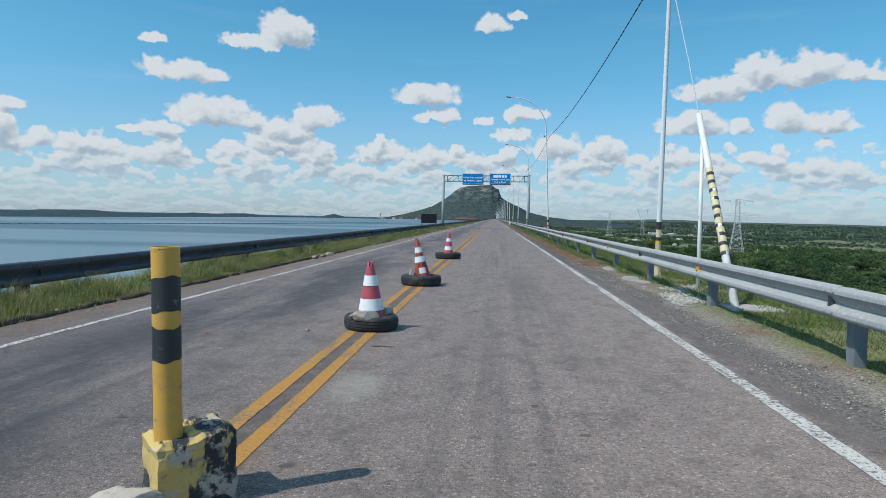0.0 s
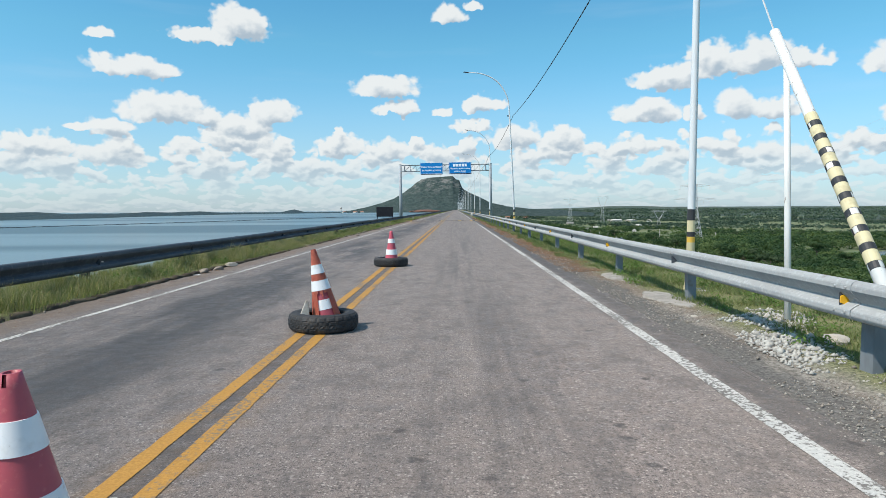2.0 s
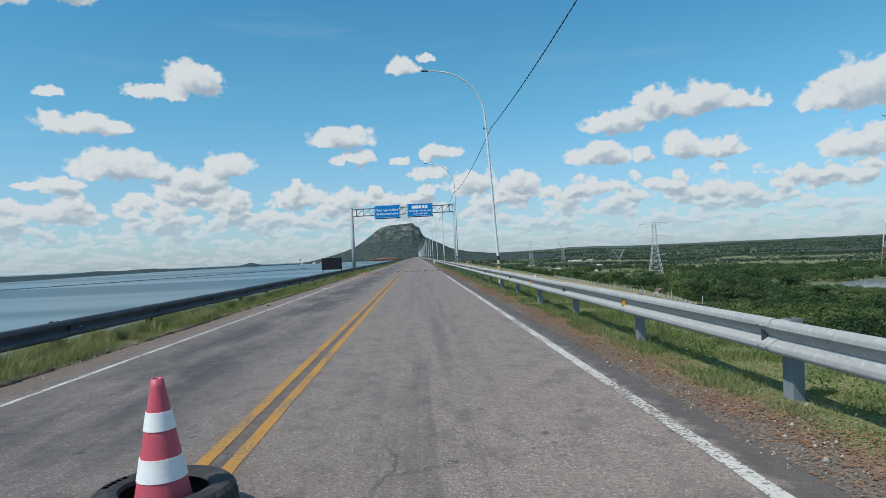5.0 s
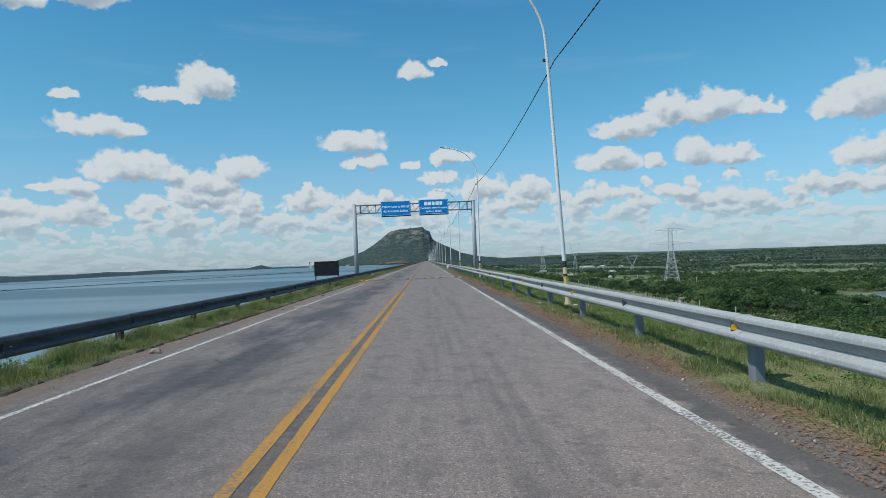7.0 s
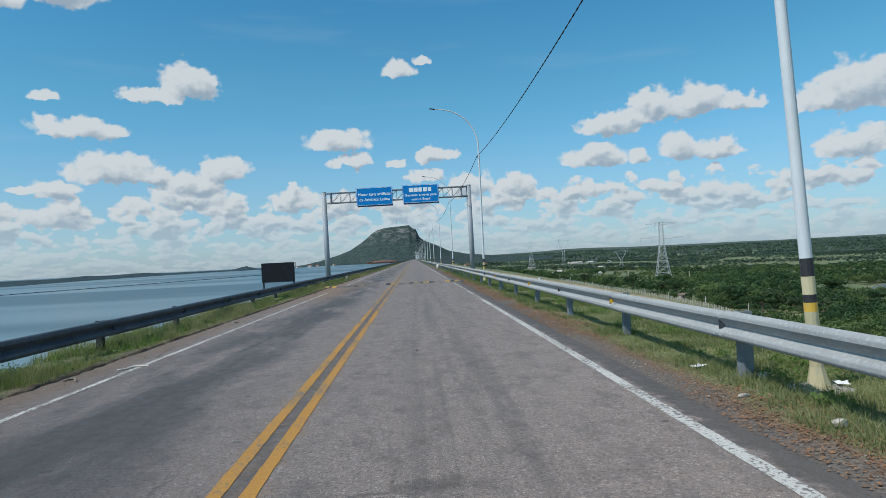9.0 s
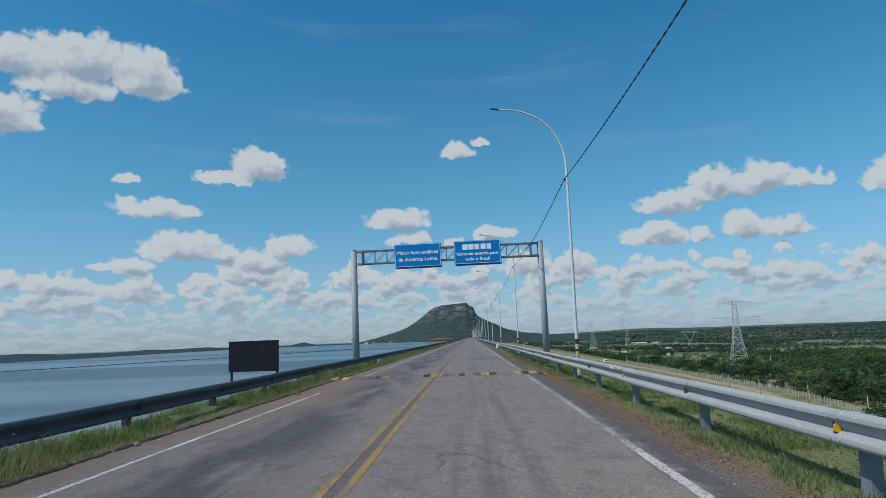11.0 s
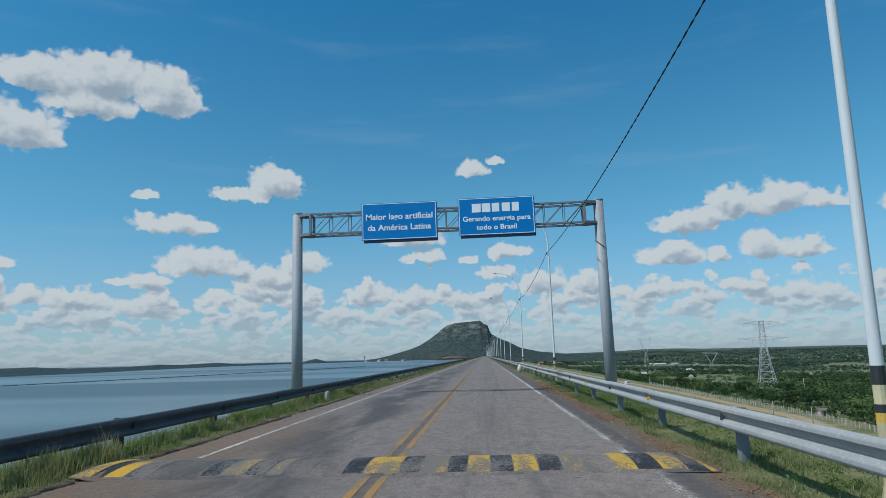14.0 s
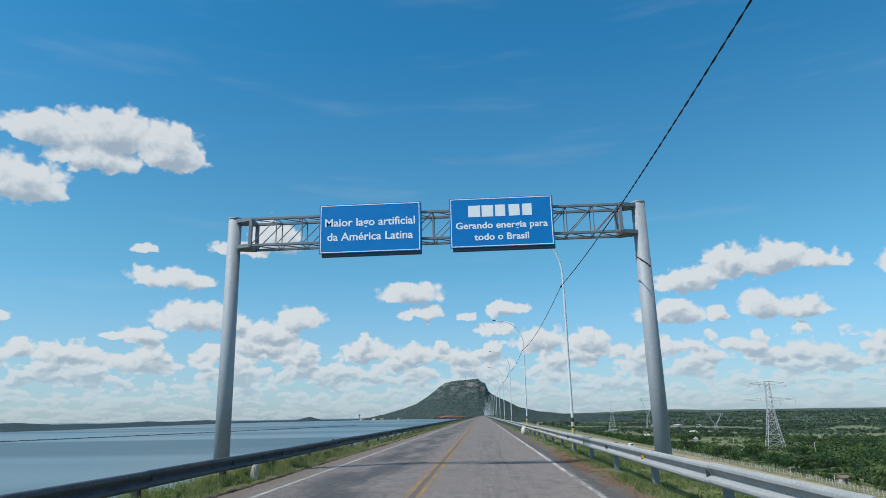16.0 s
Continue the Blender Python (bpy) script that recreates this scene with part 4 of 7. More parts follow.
def shore_height(az, r):
    edge = np.interp(az, [-100, -42, -38, -29, -22, -17, -14, -8.5], [600, 610, 640, 800, 1200, 1550, 1600, 1680])
    el = -0.1 + np.interp(az, [-100, -45, -38, -36.5, -33.2, -31, -28.5, -25.6, -24, -21.6, -19.5, -17, -15.4, -14.05, -12.9, -11, -8.5],
                   [0.1, 0.0, -0.13, -0.05, 0.03, -0.14, -0.18, -0.03, -0.08, 0.0, -0.17, -0.2, -0.18, 0.12, -0.19, -0.15, -0.1])
    el = np.maximum(el + 0.09, -0.14)
    x, y = r * np.sin(np.radians(az)), r * np.cos(np.radians(az))
    t = np.clip((r - edge) / 220, 0, 1)
    t = t * t * (3 - 2 * t)
    return -6.6 + (1.45 + (edge + 220) * np.tan(np.radians(el)) + 6.6) * t * (1 + 0.10 * fbm(x, y, 40, 8)) - 8 * np.clip((r - edge - 240) / 500, 0, 1)


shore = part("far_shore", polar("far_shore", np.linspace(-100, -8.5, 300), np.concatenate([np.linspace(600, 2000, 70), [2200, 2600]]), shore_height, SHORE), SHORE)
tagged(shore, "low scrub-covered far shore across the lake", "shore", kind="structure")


def ridge_height(az, r):
    el = np.interp(az, [4, 7, 9, 11.5, 13.4, 16, 18, 20.4, 26, 30, 45, 100], [-0.1, 0.0, 0.03, 0.1, 0.2, 0.17, 0.1, 0.08, 0.08, 0.05, 0.1, 0.1])
    x, y = r * np.sin(np.radians(az)), r * np.cos(np.radians(az))
    t = np.clip((r - 1500) / 2600, 0, 1)
    return -23.5 + (1.45 + 4100 * np.tan(np.radians(el)) + 23.5) * t ** 1.6 + (3 + 6 * t) * fbm(x, y, 260, 11) * np.clip((r - 1500) / 300, 0, 1) * np.clip((4300 - r) / 900, 0.15, 1)


ridge = part("far_ridge", polar("far_ridge", np.linspace(4, 100, 300), np.concatenate([np.linspace(1500, 4200, 60), [4500, 4900]]), ridge_height, RIDGE), RIDGE)
tagged(ridge, "low green ridge along the far plain", "ridge", kind="structure")


def crumbling_edge(y0, y1, step):
    """The broken edge of the turf, standing a hand's breadth over the road's sandy margin."""
    yy = np.arange(y0, y1, step)
    j = 0.10 * fbm(yy, yy * 0 + 3.0, 2.6, 71) + 0.075 * fbm(yy, yy * 0, 0.16, 72, 3)
    h = np.interp(yy, [22, 30], [0.030, 0.010]) + 0.030 * fbm(yy, yy * 0 + 8.0, 0.22, 73)
    rows_ = [np.stack([c + j * k, yy, np.full(len(yy), -0.03) if l is None else l + h], -1) for c, k, l in ((-3.93, 0.9, None), (-3.942, 1.05, -0.012), (-3.965, 1.0, 0.006), (-4.04, 0.9, 0.012), (-4.16, 0.8, None))]
    n, i = len(yy), np.arange(len(yy) - 1)
    tri = np.concatenate([np.concatenate([np.stack([k * n + i, k * n + i + 1, (k + 1) * n + i + 1], -1), np.stack([k * n + i, (k + 1) * n + i + 1, (k + 1) * n + i], -1)]) for k in range(4)])
    return soup("verge_edge", np.concatenate(rows_), tri, DARK_SOIL)


DARK_SOIL = surface("dark_verge_soil", (0.095, 0.078, 0.056), [((0.15, 0.135, 0.085), 9.0, 0.5, 0.7, 0.7, ONE), ((0.03, 0.024, 0.02), 3.0, 0.4, 0.6, 0.6, ONE)], 0.95, 0.0, (40, 0.6, 0.015), own=False, spec=0.1)
for y0, y1 in ((-20, 78.9), (80.6, 180)):
    tagged(part("verge_edge", crumbling_edge(y0, y1, 0.05), None), "crumbling dark earth edge of the lakeside turf", "verge", kind="structure")


# ---------------------------------------------------------------- guard rails
PROFILE = ((0.030, 0.156), (0.064, 0.146), (0.084, 0.118), (0.086, 0.074), (0.010, -0.006), (0.005, -0.024), (0.060, -0.054), (0.084, -0.076), (0.086, -0.115), (0.070, -0.142), (0.034, -0.156))


def rounded(points, times=2):
    """Cuts the corners of a line of points, keeping its ends."""
    for _ in range(times):
        cut = [points[0]]
        for (a, b_), (c, d) in zip(points, points[1:]):
            cut += [(0.84 * a + 0.16 * c, 0.84 * b_ + 0.16 * d), (0.16 * a + 0.84 * c, 0.16 * b_ + 0.84 * d)]
        points = cut + [points[-1]]
    return tuple(points)


PROFILE = rounded(PROFILE, 1)


def beam_mesh(name, length, material, side, bolts=True):
    """One W-shaped rail panel along y; side -1 faces the road on its left."""
    bm = bmesh.new()
    rings = []
    for y in (0.0, length):
        front = [bm.verts.new((side * d, y, z)) for d, z in PROFILE]
        back = [bm.verts.new((side * (d - 0.005), y, z)) for d, z in PROFILE[::-1]]
        rings.append(front + back)
    n = len(rings[0])
    for k in range(n):
        bm.faces.new((rings[0][k], rings[0][(k + 1) % n], rings[1][(k + 1) % n], rings[1][k]))
    for ring in (rings[0][::-1], rings[1]):
        for k in range(len(PROFILE) - 1):
            bm.faces.new((ring[k], ring[k + 1], ring[n - 2 - k], ring[n - 1 - k]))
    if bolts:
        for y, z in ((0.06, 0.095), (0.20, 0.095), (0.06, -0.095), (0.20, -0.095), (0.06, 0.0)):
            d = 0.083 if z else 0.006
            tube(bm, ((side * (d - 0.01), y, z), (side * (d + 0.014), y, z)), [0.016, 0.011], 6)
    bmesh.ops.recalc_face_normals(bm, faces=bm.faces)
    for e in bm.edges:
        e.smooth = len(e.link_faces) == 2 and e.calc_face_angle() < radians(13)
    return finish(name, bm, material, True)


def post_mesh(name, side, material, top, foot=-0.35):
    """A C-shaped rail post; its web faces along the road."""
    bm = bmesh.new()
    box(bm, 0.0, 0.11, 0.0, 0.008, foot, top)
    box(bm, 0.0, 0.008, 0.008, 0.15, foot, top)
    box(bm, 0.102, 0.11, 0.008, 0.15, foot, top)
    for v in bm.verts:
        v.co.x *= -side
    bmesh.ops.recalc_face_normals(bm, faces=bm.faces)
    return finish(name, bm, material)


def spacer_mesh(name, side, material, z):
    bm = bmesh.new()
    box(bm, 0.002, 0.13, 0.02, 0.13, z - 0.13, z + 0.13, 0.006)
    for v in bm.verts:
        v.co.x *= -side
    bmesh.ops.recalc_face_normals(bm, faces=bm.faces)
    return finish(name, bm, material)


def reflector_mesh(side):
    bm = bmesh.new()
    front = [(0.0, -0.05), (0.0, 0.045), (0.010, 0.045), (0.045, 0.018), (0.045, -0.03), (0.010, -0.05)]
    lo = [bm.verts.new((side * (0.015 + d * 1.35), 0.0, z)) for d, z in front]
    hi = [bm.verts.new((side * (0.015 + d * 1.35), 0.014, z)) for d, z in front]
    bm.faces.new(lo)
    bm.faces.new(hi[::-1])
    for k in range(6):
        bm.faces.new((lo[k], hi[k], hi[(k + 1) % 6], lo[(k + 1) % 6]))
    bmesh.ops.recalc_face_normals(bm, faces=bm.faces)
    return finish("reflector", bm, REFLECTOR)


def bracket_mesh(side, material):
    bm = bmesh.new()
    box(bm, 0.004, 0.075, 0.0, 0.006, -0.05, 0.05)
    box(bm, 0.004, 0.012, 0.006, 0.07, -0.05, 0.05)
    for v in bm.verts:
        v.co.x *= side
    bmesh.ops.recalc_face_normals(bm, faces=bm.faces)
    return finish("bracket", bm, material)


def guard_rail(side, x, zc, first, steel, label, amber):
    """side -1: right of the road, facing left. Posts every 4 m."""
    rail = thing("guard_rail", (0, 0, 0), label, "guard rail", "guard rails along the dam road")
    beam = beam_mesh("rail_panel", 4.04, steel, side)
    post = post_mesh("post", side, SHADED_POST_STEEL if side < 0 else LAKE_POST, zc + 0.12)
    spacer = spacer_mesh("spacer", side, steel, zc)
    refl, brack = reflector_mesh(side), bracket_mesh(side, STEEL_DARK)
    bm = bmesh.new()
    box(bm, 0.0065, 0.0085, 0.0, 0.07, -0.012, 0.012)
    box(bm, 0.0065, 0.0085, 0.05, 0.10, -0.032, -0.016)
    scrap = finish("sticker_scrap", bm, TORN_PAPER)
    ys = np.arange(first - 4 * 6, 1700, 4.0)
    for i, y in enumerate(ys):
        if y > 170:
            break
        b = part("rail_panel", beam, None, rail)
        # panels are a little bent and out of line
        b.matrix_local = Matrix.LocRotScale((x + 0.005 * math.sin(i * 2.3), y - 0.02, zc + 0.005 * math.sin(i * 1.7)), Euler((0.001 * math.sin(i * 3.1), 0.010 * math.sin(i * 1.3), 0.001 * math.cos(i * 2.1))), None)
        p = part("post", post, None, rail)
        p.matrix_local = Matrix.LocRotScale((x - side * 0.125, y + 0.02, 0.02 * math.sin(i)), Euler((0.02 * math.sin(i * 1.9), 0.025 * math.sin(i * 2.7), 0.05 * math.sin(i * 4.1))), None)
        s = part("spacer", spacer, None, rail)
        s.location = (x, y + 0.02, 0.0)
        k = part("bracket", brack, None, rail, "dark bent bracket")
        k.location = (x, y + 0.14, zc)
        if side > 0 and i % 3:
            q = part("sticker_scrap", scrap, None, rail, "torn scrap of white reflective tape")
            q.location = (x, y + 0.3 + 0.5 * math.sin(i * 5.0) ** 2, zc + 0.012 * math.sin(i * 2.0))
        if i % 2 == amber:
            r = part("reflector", refl, None, rail, "amber reflector on a bracket")
            r.location = (x, y + 0.12, zc)
    last = ys[ys <= 170][-1] + 4
    bm = bmesh.new()
    for y in ys[ys > 170]:
        box(bm, min(x - side * 0.125, x - side * 0.235), max(x - side * 0.125, x - side * 0.235), y, y + 0.15, -0.3, zc + 0.12)
    tagged(part("far_posts", bm, SHADED_POST_STEEL if side < 0 else LAKE_POST, rail), kind="stuff")
    part("far_rail", beam_mesh("far_rail", 1700 - last, steel, side, False), None, rail).location = (x, last, zc)
    return rail


guard_rail(-1, 4.67, 0.595, 15.5, STEEL, "galvanised W-beam guard rail with amber reflectors on steel posts", 1)
guard_rail(1, -4.76, 0.445, 21.5, STEEL_DARK, "weathered W-beam guard rail beside the lake, shade in its colour", 2)

# torn sticker on the right rail
bm = bmesh.new()
for y0, y1, z0, z1 in ((0, 0.13, 0.0, 0.055), (0.16, 0.30, 0.006, 0.058), (0.10, 0.2, 0.02, 0.05)):
    vs = [bm.verts.new((-0.004 - (0.056 - z) * 0.25, y, z)) for y, z in ((y0, z0), (y1, z0 + 0.006), (y1 - 0.015, z1), (y0 + 0.02, z1 - 0.008))]
    bm.faces.new(vs)
bmesh.ops.solidify(bm, geom=bm.faces[:], thickness=0.002)
sticker = part("sticker", bm, TORN_PAPER)
sticker.location = (4.585, 67.6, 0.685)
tagged(sticker, "torn white sticker stuck on the guard rail", "sticker")


# ---------------------------------------------------------------- lamp posts and the cable
def lamp_post():
    lamp = thing("lamp_post", (5.22, 0, 0), "tall pale steel street lamp with banded base", "street lamp", "street lamps along the dam")
    bm = bmesh.new()
    pts = [(0, 0, 1.30), (0, 0, 4.0), (0, 0, 6.6), (-0.01, 0, 7.6)]
    # the arm bends out over the road in a long curve
    for k in range(1, 13):
        t = k / 12
        pts.append((-2.38 * t ** 1.75, 0, 7.6 + 2.22 * (1 - (1 - t) ** 1.9)))
    rad = [0.060, 0.054, 0.046, 0.042] + [0.040 - 0.012 * k / 12 for k in range(1, 13)]
    part("pole", tube(bm, pts, rad, 20), POLE, lamp)
    bm = bmesh.new()
    tube(bm, ((-2.36, 0, 9.815), (-2.44, 0, 9.83), (-2.62, 0, 9.86), (-2.72, 0, 9.87)), [0.028, 0.036, 0.04, 0.02], 8)
    part("lamp_socket", bm, STEEL_DARK, lamp, "dark lamp socket at the arm's end")
    for z0, z1, m, r in ((1.12, 1.30, BLACK_PAINT, 0.0625), (0.94, 1.12, CREAM_PAINT, 0.0622), (0.86, 0.94, BLACK_PAINT, 0.0632), (0.77, 0.86, YELLOW_PAINT, 0.0632), (0.20, 0.77, PALE_YELLOW, 0.0640)):
        bm = bmesh.new()
        tube(bm, ((0, 0, z0), (0, 0, z1)), r, 12)
        part("painted_band", bm, m, lamp, smooth=False)
    bm = bmesh.new()
    lathe(bm, ((0.115, -0.1), (0.112, 0.02), (0.10, 0.06), (0.075, 0.18), (0.067, 0.22), (0.05, 0.22)), 8)
    part("foot", bm, PALE_YELLOW, lamp, "flared pale yellow base")
    bm = bmesh.new()
    box(bm, -0.24, 0.24, -0.24, 0.24, -0.25, 0.015, 0.02)
    part("footing", bm, CONCRETE, lamp, "concrete footing in the grass")
    bm = bmesh.new()
    tube(bm, ((-0.04, 0, 7.08), (-0.13, 0, 7.06)), 0.02, 6)
    lathe(bm, ((0.012, 7.02), (0.04, 7.04), (0.04, 7.10), (0.012, 7.13)), 8)
    for v in bm.verts:
        if abs(v.co.z - 7.08) < 0.06 and v.co.length_squared and abs(v.co.x) < 0.045 and v.co.x > -0.041:
            v.co.x -= 0.10
    part("cable_clamp", bm, CABLE, lamp, "black cable clamp")
    return lamp


LAMPS = [-13.1, 16.88, 46.89, 76.95, 106.6] + [136.6 + 30 * i for i in range(51)]
first_lamp = lamp_post()
first_lamp.location = (5.26, LAMPS[0], 0)
for i, y in enumerate(LAMPS[1:]):
    copy_thing(first_lamp, pose((5.30, 5.215)[i] if i < 2 else 5.22 + 0.04 * math.sin(i * 2.2), y, 0, 0.4 * math.sin(i * 1.3), 0.5 * math.sin(i * 2.9 + 1) - (2.4 if i == 1 else 0), 2 * math.sin(i)))


def cable_span(y0, y1, sag):
    """Two twisted strands hung between clamps."""
    bm = bmesh.new()
    n = int((y1 - y0) / 0.12)
    for ph in (0, math.pi):
        pts = []
        for i in range(n + 1):
            t = i / n
            a = t * (y1 - y0) * 9.0 + ph
            pts.append((5.10 + 0.009 * math.cos(a), y0 + (y1 - y0) * t, 7.08 - 4 * sag * t * (1 - t) + 0.009 * math.sin(a)))
        tube(bm, pts, 0.0095, 5)
    ob = part("power_cable", bm, CABLE, smooth=True)
    return tagged(ob, "black twisted overhead cable hung between lamp posts", "cable", "overhead cable spans")


for y0, y1 in zip(LAMPS[:6], LAMPS[1:7]):
    cable_span(y0, y1, 0.42)
bm = bmesh.new()
for y0, y1 in zip(LAMPS[6:20], LAMPS[7:21]):
    tube(bm, [(5.10, y0 + (y1 - y0) * t / 10, 7.08 - 1.7 * (t / 10) * (1 - t / 10)) for t in range(11)], 0.02, 5)
tagged(part("power_cable", bm, CABLE), "black overhead cable running on towards the hill", "cable", "overhead cable spans")


# ---------------------------------------------------------------- sign gantry
def letters(text, size, thick, depth=0.006):
    cu = bpy.data.curves.new("letters", "FONT")
    cu.body, cu.size, cu.align_x, cu.offset, cu.extrude, cu.resolution_u = text, size, "CENTER", thick, depth, 3
    ob = bpy.data.objects.new("letters", cu)
    scene.collection.objects.link(ob)
    me = bpy.data.meshes.new_from_object(ob.evaluated_get(bpy.context.evaluated_depsgraph_get()))
    bpy.data.objects.remove(ob)
    me.materials.clear()
    me.materials.append(SIGN_WHITE)
    return me


def gantry():
    g = thing("sign_gantry", pose(0, 96.54, 0, 0, -0.42, 0), "grey steel gantry over the road with two blue signs", "sign gantry")
    xl, xr, top = -6.15, 6.34, 7.62
    for x in (xl, xr):
        bm = bmesh.new()
        tube(bm, ((x, 0, -0.3), (x, 0, 3.0), (x, 0, top)), [0.225, 0.215, 0.20], 24)
        p = part("post", bm, GANTRY, g, "round grey steel post", True)
        bm = bmesh.new()
        lathe(bm, ((0.0, top + 0.03), (0.21, top + 0.012), (0.215, top - 0.03), (0.20, top - 0.04)), 24)
        for v in bm.verts:
            v.co.x += x
        part("cap", bm, GANTRY, p)
        bm = bmesh.new()
        box(bm, x - 0.36, x + 0.36, -0.36, 0.36, -0.35, 0.04, 0.02)
        part("base_plate", bm, CONCRETE, p)
    bm = bmesh.new()
    tube(bm, ((6.10, -0.05, 5.95), (6.22, -0.2, 5.8), (6.42, -0.24, 5.62), (6.48, -0.2, 5.56)), 0.014, 6)
    part("loose_wire", bm, CABLE, g, "loose dark wire hanging from the post")
    # box truss: four chords, with braces between
    z0, z1, y0, y1 = 6.66, 7.50, -0.30, 0.30
    xa, xb = xl + 0.62, xr - 0.62
    for y in (y0, y1):
        for z in (z0, z1):
            bm = bmesh.new()
            box(bm, xa, xb, y - 0.038, y + 0.038, z - 0.038, z + 0.038, 0.006)
            part("chord", bm, TRUSS, g)
    # tapered ends gather the chords at the posts
    for x0, x1 in ((xl, xa), (xr, xb)):
        for z in (z0, z1):
            bm = bmesh.new()
            h = 0.055
            vs = []
            for x, hw in ((x0, 0.13), (x1, 0.345)):
                vs.append([bm.verts.new((x, s * hw, z + t)) for s, t in ((-1, -h), (1, -h), (1, h), (-1, h))])
            for k in range(4):
                bm.faces.new((vs[0][k], vs[0][(k + 1) % 4], vs[1][(k + 1) % 4], vs[1][k]))
            bm.faces.new(vs[0])
            bm.faces.new(vs[1][::-1])
            bmesh.ops.recalc_face_normals(bm, faces=bm.faces)
            part("end_bracket", bm, TRUSS, g)
    for x in (xa, xb):
        for y in (y0, y1):
            bm = bmesh.new()
            box(bm, x - 0.05, x + 0.05, y - 0.05, y + 0.05, z0, z1, 0.006)
            part("end_upright", bm, TRUSS, g)
    n = 14
    step = (xb - xa) / n
    for i in range(n):
        x = xa + i * step
        for y in (y0, y1):
            for j, (p, q) in enumerate((((x + step, y, z0), (x + step, y, z1)), ((x, y, z0), (x + step, y, z1)))):
                bm = bmesh.new()
                tube(bm, (p, q), 0.017, 6)
                part("brace", bm, TRUSS, g)
        for z in (z0, z1):
            for p, q in (((x, y0, z), (x + step, y1, z)), ((x + step, y0, z), (x + step, y1, z))):
                part("cross_brace", tube(bmesh.new(), (p, q), 0.016, 5), TRUSS, g)
    # the two signs
    for cx, zlo, zhi, lines, bars in ((-1.80, 6.26, 7.79, (("Maior lago artificial", 0.345, 7.10), ("da América Latina", 0.345, 6.65)), None),
                                      (2.16, 6.28, 7.82, (("Gerando energia para", 0.285, 6.86), ("todo o Brasil", 0.285, 6.50)), True)):
        bm = bmesh.new()
        box(bm, cx - 1.545, cx + 1.545, -0.475, -0.43, zlo, zhi, 0.004)
        panel = part("sign_panel", bm, SIGN_BLUE, g, "blue sign panel with white writing")
        bm = bmesh.new()
        box(bm, cx - 1.47, cx + 1.56, -0.428, -0.345, zlo - 0.10, zhi - 0.04, 0.01)
        part("back_frame", bm, SIGN_BACK, panel, "dark box frame behind the panel")
        bm = bmesh.new()
        for a, b_, c, d in ((cx - 1.51, cx + 1.51, zhi - 0.045, zhi - 0.022), (cx - 1.51, cx + 1.51, zlo + 0.022, zlo + 0.045), (cx - 1.51, cx - 1.487, zlo + 0.045, zhi - 0.045), (cx + 1.487, cx + 1.51, zlo + 0.045, zhi - 0.045)):
            box(bm, a, b_, -0.479, -0.474, c, d)
        part("border", bm, SIGN_WHITE, panel)
        for text, size, z in lines:
            ob = part("writing", letters(text, size, 0.006, 0.0012), None, panel)
            ob.matrix_local = pose(cx, -0.4775, z, 90, 0, 0)
            wide = max(v.co.x for v in ob.data.vertices) - min(v.co.x for v in ob.data.vertices)
            want = {"Maior lago artificial": 2.74, "da América Latina": 2.60, "Gerando energia para": 2.74, "todo o Brasil": 1.62}[text]
            ob.scale.x = want / wide
        if bars:
            # the owner's name stands as five plain white blocks
            for i, wd in enumerate((0.42, 0.40, 0.35, 0.38, 0.33)):
                bm = bmesh.new()
                x = cx - 0.98 + i * 0.405
                box(bm, x, x + wd * 0.86, -0.479, -0.474, 7.22, 7.58, 0.0)
                part("name_block", bm, SIGN_WHITE, panel)
    return g


gantry()


# ---------------------------------------------------------------- black board beside the lake
bd = thing("dark_board", pose(-6.17, 76.25, 0, 0, 0, -6), "black back of a small roadside board on two legs", "board")
bd.scale = (1.09, 1.0, 1.02)
bm = bmesh.new()
box(bm, -0.84, 0.84, -0.03, 0.03, 0.58, 1.62, 0.006)
part("panel", bm, BOARD_DARK, bd)
for x in (-0.80, 0.74):
    bm = bmesh.new()
    box(bm, x, x + 0.06, 0.032, 0.09, -0.6, 1.56, 0.004)
    part("leg", bm, BOARD_DARK, bd)
for z in (0.75, 1.42):
    bm = bmesh.new()
    box(bm, -0.82, 0.82, 0.032, 0.06, z, z + 0.05)
    part("rail", bm, BOARD_DARK, bd)
bm = bmesh.new()
box(bm, 0.56, 0.845, -0.036, -0.031, 0.60, 1.60)
part("edge_panel", bm, BOARD_DARK, bd, "dull dark strip at one end")


# a torn white sticker on the shoulder-side rail
bm = bmesh.new()
near_ = [bm.verts.new((0, y, z)) for y, z in ((0.17, 0.004), (0.165, 0.030), (0.12, 0.056), (0.085, 0.058), (0.10, 0.034), (0.06, 0.040), (0.03, 0.022), (-0.03, 0.028), (-0.06, 0.050), (-0.15, 0.055), (-0.165, 0.040), (-0.11, 0.004), (-0.06, -0.006), (0.08, -0.004))]
bm.faces.new(near_)
bmesh.ops.triangulate(bm, faces=bm.faces[:])
bmesh.ops.solidify(bm, geom=bm.faces[:], thickness=0.003)
sticker = part("sticker", bm, TORN_PAPER)
sticker.matrix_world = pose(4.580, 68.57, 0.676, 0, 0, 0)
tagged(sticker, "torn white sticker stuck on the steel rail", "sticker")


# ---------------------------------------------------------------- speed hump
hump = thing("speed_hump", (0, 79.75, 0), "worn speed hump striped in black and yellow paint", "speed hump")


